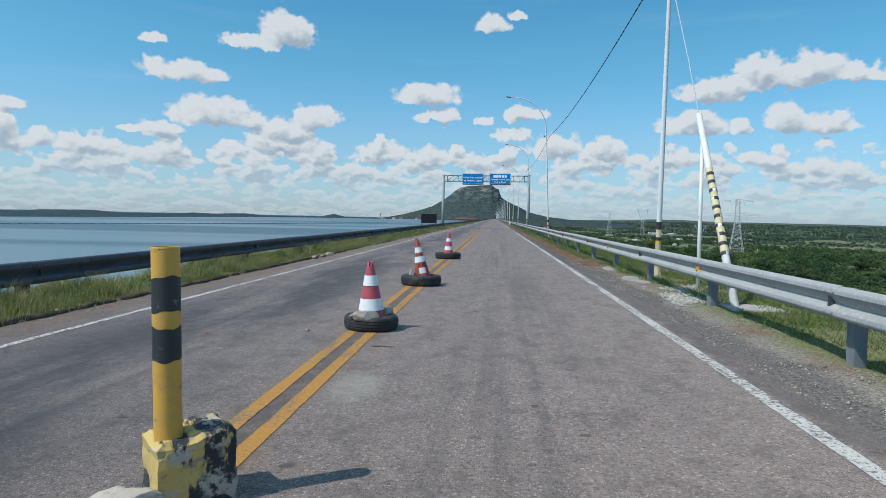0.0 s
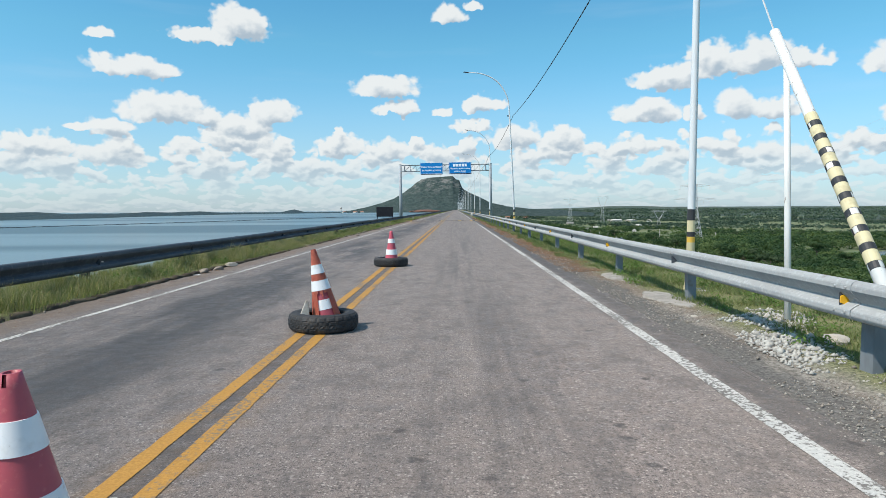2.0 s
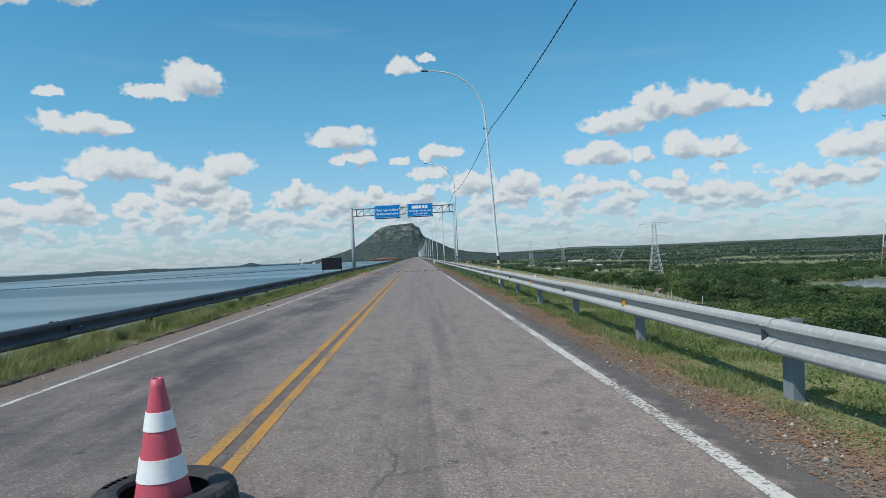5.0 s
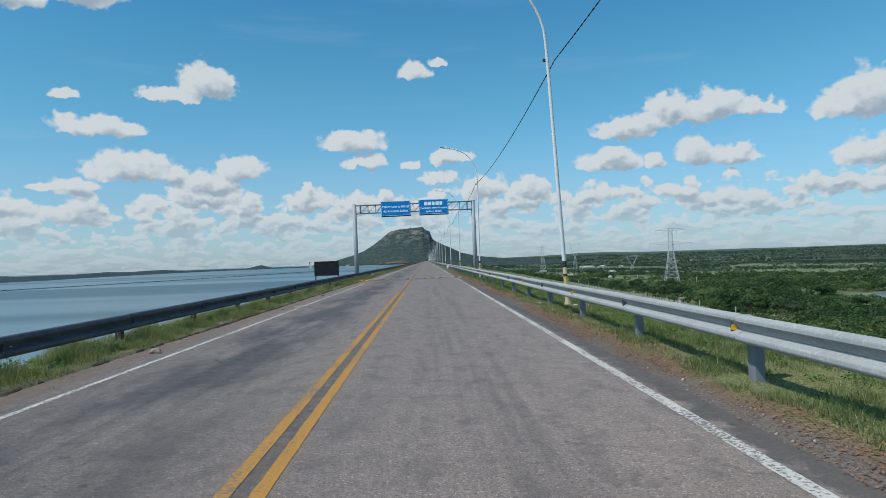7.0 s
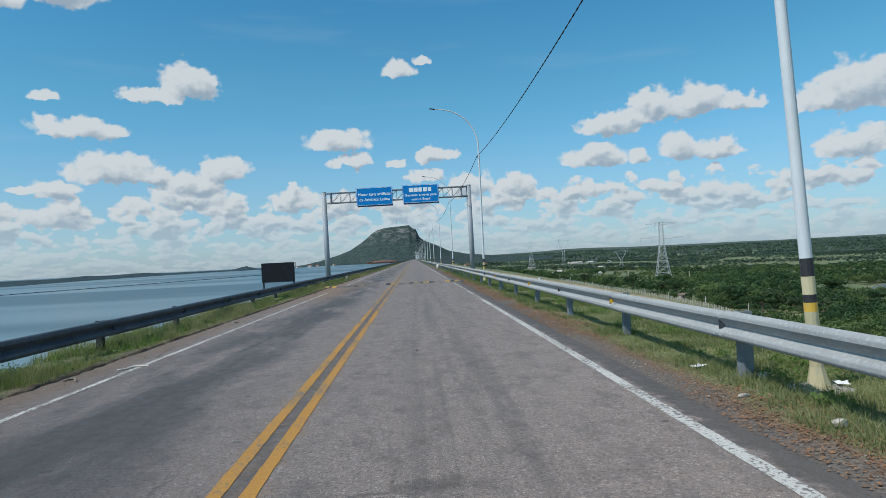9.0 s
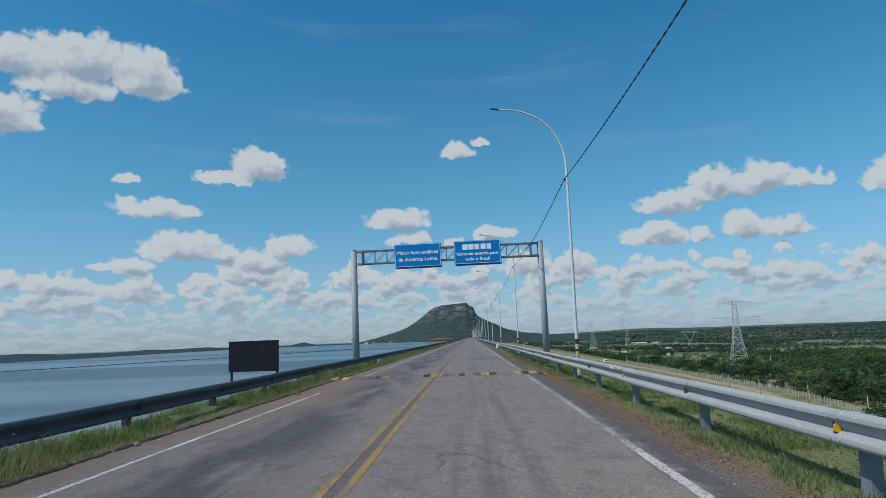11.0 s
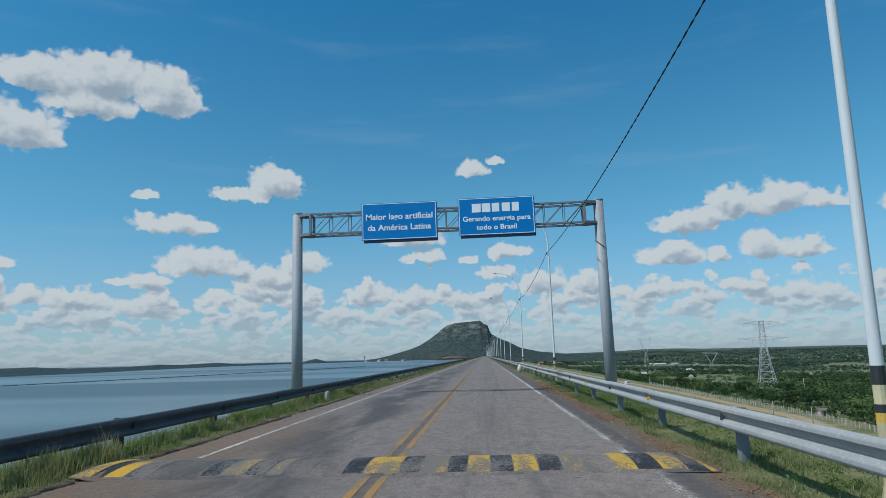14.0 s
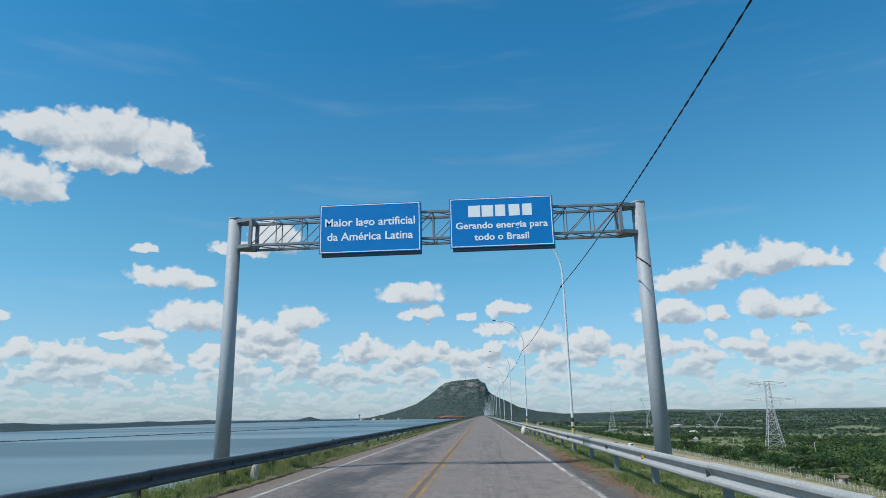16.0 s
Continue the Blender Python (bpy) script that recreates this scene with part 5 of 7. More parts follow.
def hump_z(x, y):
    """Height of the hump; its ends run out to the verges."""
    t = min(1.0, abs(y) / 0.80)
    return 0.085 * (1 - t * t) * max(0.05, min(1.0, (x + 4.30) / 0.4, (4.32 - x) / 0.4)) + 0.04 * min(1.0, max(0.0, (-3.8 - x) / 0.2)) - 0.10 * (x < -4.13)


HY = [-0.80 + 0.1 * i for i in range(17)]


def hump_patch(x0, x1, lift, nx=2):
    bm = bmesh.new()
    grid = [[bm.verts.new((x, y * (0.96 if lift else 1), hump_z(x, y) + lift)) for x in np.linspace(x0, x1, nx + 1)] for y in HY]
    for a, b_ in zip(grid, grid[1:]):
        for i in range(nx):
            bm.faces.new((a[i], a[i + 1], b_[i + 1], b_[i]))
    return bm


part("body", hump_patch(-4.24, 4.32, 0.0, 86), ASPHALT, hump, "asphalt body", True)
# the paint has gone from most of the lakeside half; 0 yellow, 1 black, 2 and 3 the same flaking away
STRIPES = ((-4.10, -3.86, 0), (-3.85, -3.69, 1), (-3.68, -3.42, 0), (-3.41, -3.08, 3), (-2.37, -2.12, 1), (-2.11, -1.80, 2), (-1.79, -1.50, 3), (-1.48, -1.28, 2), (-1.10, -0.90, 3), (-0.47, -0.20, 1), (-0.18, 0.265, 0), (0.28, 0.54, 1),
           (0.58, 0.90, 2), (0.91, 1.16, 1), (1.17, 1.46, 0), (1.47, 1.76, 1), (1.77, 2.08, 0), (2.10, 2.40, 3), (2.45, 2.65, 2), (3.08, 3.33, 0), (3.34, 3.64, 1), (3.645, 3.95, 0), (3.955, 4.20, 1), (4.205, 4.28, 0))
for x0, x1, k in STRIPES:
    bm = hump_patch(x0, x1, 0.005, 8 if k > 1 else 4)
    part("stripe", bm, (HUMP_YELLOW, HUMP_BLACK, HUMP_YELLOW_WORN, HUMP_BLACK_WORN)[k], hump, "flaking paint" if k > 1 else "")


# ---------------------------------------------------------------- cones in tyres
def tyre(name, x, y, radius, width, lugs, label):
    t = thing("tyre", pose(x, y, 0, 0, 0, 20), label, "tyre", "old tyres holding the cones")
    r, w_ = radius, width
    prof = [(r * 0.60, w_ * 0.16), (r * 0.63, w_ * 0.06), (r * 0.74, 0.0), (r * 0.90, w_ * 0.03), (r * 0.965, w_ * 0.14), (r * 0.99, w_ * 0.26), (r * 0.975, w_ * 0.28), (r * 0.975, w_ * 0.32), (r, w_ * 0.34),
            (r, w_ * 0.48), (r * 0.985, w_ * 0.49), (r * 0.985, w_ * 0.52), (r, w_ * 0.53), (r, w_ * 0.66), (r * 0.975, w_ * 0.68), (r * 0.975, w_ * 0.72), (r * 0.99, w_ * 0.74), (r * 0.965, w_ * 0.86),
            (r * 0.90, w_ * 0.97), (r * 0.74, w_), (r * 0.63, w_ * 0.95), (r * 0.60, w_ * 0.84), (r * 0.66, w_ * 0.78), (r * 0.86, w_ * 0.84), (r * 0.93, w_ * 0.70), (r * 0.94, w_ * 0.3), (r * 0.86, w_ * 0.16), (r * 0.66, w_ * 0.22)]
    tread = {4, 5, 8, 9, 12, 13, 16, 17}

    def wave(j, k):
        sag = 0.012 * math.sin(2 * math.pi * k / 96 * 2 + radius * 9)
        return sag - (lugs if j in tread and (k + (j // 3)) % 4 == 0 else 0.0)
    # the tread from shoulder to shoulder, and the walls folding in round the beads
    bm = lathe(bmesh.new(), prof[4:18], 96, lambda j, k: wave(j + 4, k))
    bmesh.ops.recalc_face_normals(bm, faces=bm.faces)
    part("tread", bm, RUBBER, t, "worn grooved tread")
    bm = lathe(bmesh.new(), prof[17:] + prof[:5], 96, lambda j, k: wave((j + 17) % 28, k))
    bmesh.ops.recalc_face_normals(bm, faces=bm.faces)
    part("sidewall", bm, RUBBER, t)
    return t


def cone(x, y, tip, base_r, bands, m, colour, label, broken):
    c = thing("traffic_cone", m, label, "traffic cone", "traffic cones on the centre line")

    def rad(z):
        return 0.036 + (base_r - 0.036) * (tip - z) / tip
    bm = bmesh.new()
    prof = [(rad(z) - 0.004, z) for z in np.linspace(0.0, tip, 18)]
    inner = [(rad(z) - 0.012, z) for z in np.linspace(tip, 0.0, 6)]

    def chip(j, k):
        return j == 16 and (k in broken)
    lathe(bm, prof + inner, 28, None, True, chip)
    bmesh.ops.recalc_face_normals(bm, faces=bm.faces)
    part("cone_body", bm, colour, c, "faded plastic body", True)
    for z0, z1 in bands:
        bm = bmesh.new()
        for prof in (((rad(z0) - 0.004, z0), (rad(z0) + 0.001, z0)), ((rad(z0) + 0.001, z0), (rad(z1) + 0.001, z1)), ((rad(z1) + 0.001, z1), (rad(z1) - 0.004, z1))):
            lathe(bm, prof, 28)
        part("reflective_band", bm, CONE_WHITE, c, "white reflective sleeve", True)
    return c


def rock(name, material, seed, at, size, turn, label, group=""):
    ob = part(name, rock_mesh(name, material, seed, *size), None)
    ob.matrix_world = pose(*at, 0, 0, turn)
    return tagged(ob, label, "stone", group)


tyre("tyre", 0.06, 8.66, 0.305, 0.17, 0.0, "worn smooth car tyre lying flat on the asphalt")
cone(0, 0, 0.75, 0.185, ((0.48, 0.595), (0.20, 0.33)), pose(0.065, 8.66, 0.03, 2, -2, 10), CONE_RED, "faded red and white traffic cone standing in a tyre", {2, 3, 4, 19, 20})
rock("concrete_lump", STONE, 1, (0.02, 8.43, 0.185), (0.155, 0.075, 0.075), 4, "pale broken concrete lump wedged in the tyre", "lumps weighing down the cones")
rock("concrete_lump", STONE, 4, (0.22, 8.80, 0.18), (0.10, 0.09, 0.075), 60, "pale broken concrete lump wedged in the tyre", "lumps weighing down the cones")

tyre("tyre", 0.075, 13.60, 0.385, 0.20, 0.010, "treaded tyre lying flat on the centre line")
m2 = pose(0.12, 13.65, 0.03, 1, -10.2, 0)
c2 = thing("traffic_cone", m2, "leaning torn orange cone over an older red one", "traffic cone", "traffic cones on the centre line")


def c2_rad(z):
    return 0.022 + 0.148 * (0.87 - z) / 0.87


bm = bmesh.new()
zs = list(np.linspace(0.0, 0.87, 26))
torn = lathe(bm, [(c2_rad(z) + 0.006, z) for z in zs], 40, lambda j, k: 0.004 * math.sin(k * 1.7 + j) if j < 3 else 0.0, False,
             lambda j, k: j < 11 + (k % 3 == 0) - (k % 4 == 1) and 14 <= k <= 20 and not (j < 2 and k > 18))
bmesh.ops.solidify(bm, geom=bm.faces[:], thickness=0.005)
turn2 = Matrix.Rotation(radians(127), 4, "Z")
bmesh.ops.transform(bm, matrix=turn2, verts=bm.verts[:])
part("outer_cone", bm, CONE_ORANGE, c2, "torn faded orange shell")
bm = lathe(bmesh.new(), [(c2_rad(z) - 0.008, z) for z in np.linspace(0, 0.8, 12)], 28)
part("inner_cone", bm, CONE_RED, c2, "red inner cone showing through the tear", True)
for z0, z1, d in ((0.60, 0.70, 0.009), (0.415, 0.525, 0.009), (0.20, 0.31, -0.006)):
    bm = bmesh.new()
    for prof in (((c2_rad(z0) + d - 0.003, z0), (c2_rad(z0) + d, z0)), ((c2_rad(z0) + d, z0), (c2_rad(z1) + d, z1)), ((c2_rad(z1) + d, z1), (c2_rad(z1) + d - 0.003, z1))):
        lathe(bm, prof, 40)
    part("reflective_band", bm, CONE_WHITE, c2, "white reflective sleeve", True)
bm = bmesh.new()
outline = ((-0.075, 0.0), (0.085, 0.0), (0.075, 0.12), (0.045, 0.24), (0.02, 0.36), (-0.012, 0.375), (-0.05, 0.22), (-0.085, 0.10))
rims = [[bm.verts.new((x * k, y_, z * k2)) for x, z in outline] for y_, k, k2 in ((-0.028, 0.9, 0.97), (-0.018, 1.0, 1.0), (0.018, 0.97, 1.0), (0.03, 0.85, 0.95))]
for p, q in zip(rims, rims[1:]):
    for k in range(8):
        bm.faces.new((p[k], p[(k + 1) % 8], q[(k + 1) % 8], q[k]))
bm.faces.new(rims[0][::-1])
bm.faces.new(rims[-1])
bmesh.ops.recalc_face_normals(bm, faces=bm.faces)
slab = part("concrete_lump", bm, STONE)
slab.matrix_world = pose(-0.12, 13.45, 0.03, -10, 10, 20) @ Matrix.Scale(0.85, 4)
tagged(slab, "pale pointed slab of stone leaning in the tyre", "stone", "lumps weighing down the cones")

truck_tyre = tyre("tyre", 0.01, 21.68, 0.405, 0.205, 0.012, "wide treaded truck tyre lying flat on the asphalt")
cone(0, 0, 0.80, 0.18, ((0.52, 0.62), (0.25, 0.37)), pose(0.035, 21.60, 0.03, 1, -1, 40), CONE_PINK, "faded pink-red and white cone standing in a truck tyre", {8, 9, 10, 25})
bm = bmesh.new()
for i in range(11):
    a = radians(90 + i * 7)
    p = Matrix.Translation((0.33 * math.cos(a), 0.33 * math.sin(a), 0.2055)) @ Matrix.Rotation(a + math.pi / 2, 4, "Z")
    if i == 5:
        continue
    vs = [bm.verts.new(p @ Vector(q)) for q in ((-0.013, -0.018, 0), (0.013, -0.018, 0), (0.013, 0.018, 0), (-0.013, 0.018, 0))]
    bm.faces.new(vs)
bmesh.ops.solidify(bm, geom=bm.faces[:], thickness=-0.003)
part("lettering", bm, SIGN_WHITE, truck_tyre, "worn white bars of raised lettering")


# ---------------------------------------------------------------- bollard and its broken block
bol = thing("bollard", pose(0.035, 4.05, 0.0, 0, -0.9, 0), "tall yellow bollard with two black bands set in concrete", "bollard")


def wavy_band(z0, z1, r):
    """A painted length of pipe; its edges wander as a brush left them."""
    bm = bmesh.new()
    rings = []
    for k, z in enumerate((z0, (z0 + z1) / 2, z1)):
        rings.append([bm.verts.new((r * math.cos(t), r * math.sin(t), z + (0.006 * math.sin(2 * t + z * 40) + 0.003 * math.sin(5 * t + z * 17) if 0.4 < z < 1.1 and k != 1 else 0))) for t in (2 * math.pi * i / 40 for i in range(40))])
    for p, q in zip(rings, rings[1:]):
        for i in range(40):
            bm.faces.new((p[i], p[(i + 1) % 40], q[(i + 1) % 40], q[i]))
    return bm


for z0, z1, m, r in ((0.10, 0.655, BOLLARD_YELLOW, 0.060), (0.651, 0.797, BLACK_PAINT, 0.0606), (0.793, 0.870, BOLLARD_YELLOW, 0.060), (0.866, 1.018, BLACK_PAINT, 0.0606), (1.014, 1.140, BOLLARD_YELLOW, 0.060)):
    part("painted_band", wavy_band(z0, z1, r), m, bol, "black paint" if m is BLACK_PAINT else "chipped yellow paint", True)
bm = lathe(bmesh.new(), ((0.052, 1.139), (0.0608, 1.141), (0.0595, 1.149), (0.054, 1.150), (0.052, 1.10), (0.0, 1.09)), 32)
part("rim", bm, BOLLARD_YELLOW, bol)
blk = thing("bollard_block", pose(0.09, 4.13, 0.0, 0, 0, 42), "broken concrete block in flaking yellow and black paint", "concrete block")
bm = bmesh.new()
box(bm, -0.17, 0.17, -0.13, 0.13, -0.02, 0.34)
bmesh.ops.subdivide_edges(bm, edges=bm.edges[:], cuts=9, use_grid_fill=True)
for v in bm.verts:
    n = noise.noise(v.co * 7) + 0.5 * noise.noise(v.co * 17)
    # slabs have split off the top in steps, lowest round the bollard's foot
    if v.co.z > 0.2:
        step = 0.028 if v.co.x + 0.4 * v.co.y < -0.04 else (0.012 if v.co.x + 0.4 * v.co.y < 0.05 else 0.0)
        v.co.z -= step + 0.010 * abs(n)
    v.co += Vector((0.012 * noise.noise(v.co * 11 + Vector((5, 0, 0))), 0.014 * n, 0.0))
    if v.co.z > 0.27 and (abs(v.co.y) > 0.11 or abs(v.co.x) > 0.15):
        v.co.z -= 0.02 * (1 + n)
part("block", bm, BLOCK_PAINT, blk, "broken concrete in flaking yellow and black")
rock("concrete_rubble", STONE, 11, (-0.06, 3.87, 0.055), (0.15, 0.11, 0.10), 25, "pale lump of broken concrete against the block")
rock("concrete_rubble", STONE, 12, (-0.20, 3.98, 0.03), (0.10, 0.085, 0.06), 75, "small lump of broken concrete against the block")


# ---------------------------------------------------------------- white stay poles beyond the rail
wp = thing("white_pole", (5.31, 13.81, -0.1), "thin chipped white pole propping a leaning one", "pole")
bm = bmesh.new()
tube(bm, ((0, 0, -0.2), (0.03, 0.14, 1.4), (0.07, 0.32, 3.05)), [0.036, 0.036, 0.034], 14)
part("pole", bm, WHITE_PAINT, wp, "", True)
stay = thing("leaning_pole", (5.15, 11.46, 0.0), "leaning white pole wrapped in chipped black and yellow bands", "pole")
foot, head = Vector((0, 0, 0.0)), Vector((0.25, 3.02, 3.42))
bm = bmesh.new()
tube(bm, (foot - (head - foot) * 0.05, foot.lerp(head, 0.5), head), [0.064, 0.062, 0.058], 18)
part("pole", bm, WHITE_PAINT, stay, "chipped white paint", True)
k, n = 0.22, 20
for i in range(n):
    a = k + (0.665 - k) * (i + (0.12 if i % 2 == 0 else -0.12)) / n
    b_ = k + (0.665 - k) * (i + (0.86 if i % 2 == 0 else 1.10)) / n
    bm = bmesh.new()
    tube(bm, (foot.lerp(head, a), foot.lerp(head, b_)), 0.0655 if i % 2 else 0.0668, 18)
    if i % 2 == 0:
        # the black tape has flaked away in places
        bmesh.ops.delete(bm, geom=[fc for j, fc in enumerate(bm.faces) if (j * 7 + i * 5) % 11 in (0, 3, 7) and len(fc.verts) == 4], context="FACES")
    part("tape_band", bm, CREAM_PAINT if i % 2 else BLACK_PAINT, stay, "flaking black tape" if i % 2 == 0 else "yellowed tape")
bm = bmesh.new()
tube(bm, ((5.40, 14.48, 3.42), (5.40, 15.3, 4.65), (5.36, 16.86, 6.95)), 0.011, 6)
tagged(part("guy_wire", bm, GALV_WIRE), "thin pale stay wire up to the lamp post", "wire")
bm = bmesh.new()
box(bm, 4.98, 5.75, 11.05, 11.75, -0.12, 0.045, 0.02)
tagged(part("concrete_pad", bm, CONCRETE), "small concrete pad under the leaning pole", "concrete pad")


# ---------------------------------------------------------------- stones, rope, stump, sack
for i, (x, y, s) in enumerate(((-3.84, 21.85, 0.15), (-3.80, 20.9, 0.12), (-3.88, 20.25, 0.14), (-3.55, 39.9, 0.13), (-4.05, 45.0, 0.10), (-3.72, 72.9, 0.09), (-3.9, 64.0, 0.08), (-3.95, 30.5, 0.07), (-3.6, 58.3, 0.06))):
    rock("verge_stone", STONE if i == 0 else BROWN_STONE, 20 + i, (x, y, s * 0.25), (s, s * 0.7, s * 0.5), i * 47, "broken stone lying at the road's sandy edge", "stones along the sandy edge")
for i, (x, y, s) in enumerate(((4.55, 45.6, 0.07), (4.75, 18.1, 0.09), (5.2, 12.7, 0.12), (4.4, 14.2, 0.05), (5.6, 46.3, 0.13), (5.0, 47.5, 0.08), (4.35, 46.7, 0.05))):
    rock("verge_stone", STONE, 40 + i, (x, y, s * 0.4), (s, s * 0.75, s * 0.55), i * 61, "pale stone lying in the gravel verge", "stones in the gravel verge")
bm = bmesh.new()
pts = [(-3.35 + 0.34 * t + 0.05 * math.sin(t * 9), 50.75 + 0.16 * math.sin(t * 3.1) + 0.25 * t, 0.016) for t in np.linspace(0, 1, 24)]
tube(bm, pts, 0.012, 6)
tube(bm, [(x - 0.02, y + 0.11 + 0.03 * math.sin(i), z) for i, (x, y, z) in enumerate(pts[3:20])], 0.011, 6)
tagged(part("rope", bm, SACKCLOTH, None, "", True), "frayed pale rope lying on the edge line", "rope")
bm = bmesh.new()
tube(bm, [(-3.78 + 0.26 * t, 50.05 + 0.12 * math.sin(t * 5), 0.012) for t in np.linspace(0, 1, 14)], 0.014, 6)
tagged(part("rope", bm, BROWN_STONE, None, "", True), "brown twist of rope on the sand", "rope")

bm = bmesh.new()
lathe(bm, ((0.0, 0.36), (0.05, 0.35), (0.075, 0.30), (0.085, 0.2), (0.10, 0.05), (0.12, -0.05)), 14, lambda j, k: 0.008 * math.sin(k * 2.7 + j * 3.1))
stump = part("concrete_stump", bm, CONCRETE)
stump.matrix_world = pose(-4.35, 94.1, 0.02, 0, 6, 0)
tagged(stump, "short weathered concrete stump in the grass verge", "stump")
bm = bmesh.new()
bmesh.ops.create_icosphere(bm, subdivisions=3, radius=1)
for v in bm.verts:
    n = noise.noise(v.co * 2.1) * 0.25 + noise.noise(v.co * 5) * 0.1
    v.co = Vector((v.co.x * 0.2 * (1 + n), v.co.y * 0.2 * (1 + n), (v.co.z * 0.42 if v.co.z > 0 else v.co.z * 0.25) * (1 + n) + 0.22))
sack = part("sack", bm, SACKCLOTH, None, "", True)
sack.location = (4.45, 128.5, 0)
tagged(sack, "dirty white sack leaning by the guard rail", "sack")


# ---------------------------------------------------------------- grass, weeds, gravel
def blades(name, n, area, height, width, material, label, category, lean=0.35, keep=None):
    x = rng.uniform(area[0], area[1], n)
    y = rng.uniform(area[2], area[3], n)
    clump = fbm(x, y, 0.55, 21, 3) + 0.5 * fbm(x, y, 2.6, 22, 2)
    ok = clump + rng.uniform(-0.35, 0.35, n) > -0.12
    if keep is not None:
        ok &= keep(x, y)
    x, y, clump = x[ok], y[ok], clump[ok]
    n = len(x)
    h = height * np.clip(0.75 + 0.9 * clump, 0.25, 1.6) * rng.uniform(0.5, 1.25, n)
    h = np.where(x < 0, h * np.clip((-3.7 - x) / 0.6, 0.45, 1.0) , h)
    a = rng.uniform(0, 2 * math.pi, n)
    t = rng.uniform(0, 2 * math.pi, n)
    l = h * rng.uniform(0.05, lean * 2, n)
    wd = width * rng.uniform(0.6, 1.4, n)
    z = ground_height(x, y) - 0.02
    sx, sy = np.cos(a) * wd, np.sin(a) * wd
    bx, by = np.cos(t) * l, np.sin(t) * l
    v = np.stack([np.stack([x - sx, y - sy, z], -1), np.stack([x + sx, y + sy, z], -1),
                  np.stack([x - sx * 0.7 + bx * 0.35, y - sy * 0.7 + by * 0.35, z + h * 0.6], -1), np.stack([x + sx * 0.7 + bx * 0.35, y + sy * 0.7 + by * 0.35, z + h * 0.6], -1),
                  np.stack([x + bx, y + by, z + h], -1)], 1).reshape(-1, 3)
    i = 5 * np.arange(n)
    tri = np.concatenate([np.stack([i, i + 1, i + 3], -1), np.stack([i, i + 3, i + 2], -1), np.stack([i + 2, i + 3, i + 4], -1)])
    return tagged(part(name, soup(name, v, tri, material), None), label, category, kind="stuff")


blades("verge_grass", 98000, (-5.5, -3.96, 8, 52), 0.26, 0.0042, GRASS, "tall green grass under the lakeside guard rail", "grass", 0.45, None)
blades("verge_grass", 68000, (-5.5, -3.98, 52, 110), 0.25, 0.0055, GRASS, "tall green grass under the lakeside guard rail", "grass", 0.45, lambda x, y: (x < -4.45) | (np.abs(y - 79.75) > 0.85))
blades("verge_grass", 22000, (-6.0, -4.0, 110, 320), 0.26, 0.02, GRASS, "tall green grass under the lakeside guard rail", "grass")
blades("dry_grass", 16000, (-5.9, -4.05, 8, 110), 0.36, 0.003, STRAW, "dry straw-coloured grass stalks by the lake", "grass")
blades("dry_grass", 24000, (-5.4, -4.1, 8, 36), 0.30, 0.0035, STRAW, "dry pale weed stalks under the lakeside rail", "grass", 0.6)
right = lambda x, y: (x + 0.5 * fbm(x, y, 1.3, 31) > np.interp(y, [16, 20, 27], [4.82, 4.74, 4.33])) & ~((x > 4.9) & (x < 5.8) & (y > 10.95) & (y < 11.85))
blades("slope_grass", 108000, (4.3, 6.1, 6, 55), 0.105, 0.0042, TURF, "short green grass on the dam's shoulder", "grass", 0.6, right)
blades("slope_grass", 80000, (4.3, 6.1, 55, 115), 0.11, 0.0055, TURF, "short green grass on the dam's shoulder", "grass", 0.6, right)
blades("slope_grass", 26000, (4.3, 10.5, 115, 330), 0.13, 0.022, TURF, "short green grass on the dam's shoulder", "grass", 0.5, right)
blades("slope_grass", 12000, (4.6, 6.9, 8, 115), 0.24, 0.0040, GRASS, "taller grass tufts on the dam's shoulder", "grass", 0.5, lambda x, y: right(x, y) & (fbm(x, y, 1.1, 33) > 0.18))
blades("dry_grass", 20000, (4.4, 7.5, 8, 115), 0.13, 0.0035, STRAW, "dry straw-coloured grass on the dam's shoulder", "grass", 0.7, right)
blades("reed_tuft", 260, (-4.62, -4.22, 80.3, 81.3), 0.50, 0.006, STRAW, "tall feathery grass tuft beside the hump", "grass", 0.25)
blades("reed_tuft", 1500, (-5.0, -4.2, 78.0, 81.6), 0.36, 0.006, GRASS, "tall green grass tuft beside the hump", "grass", 0.25)


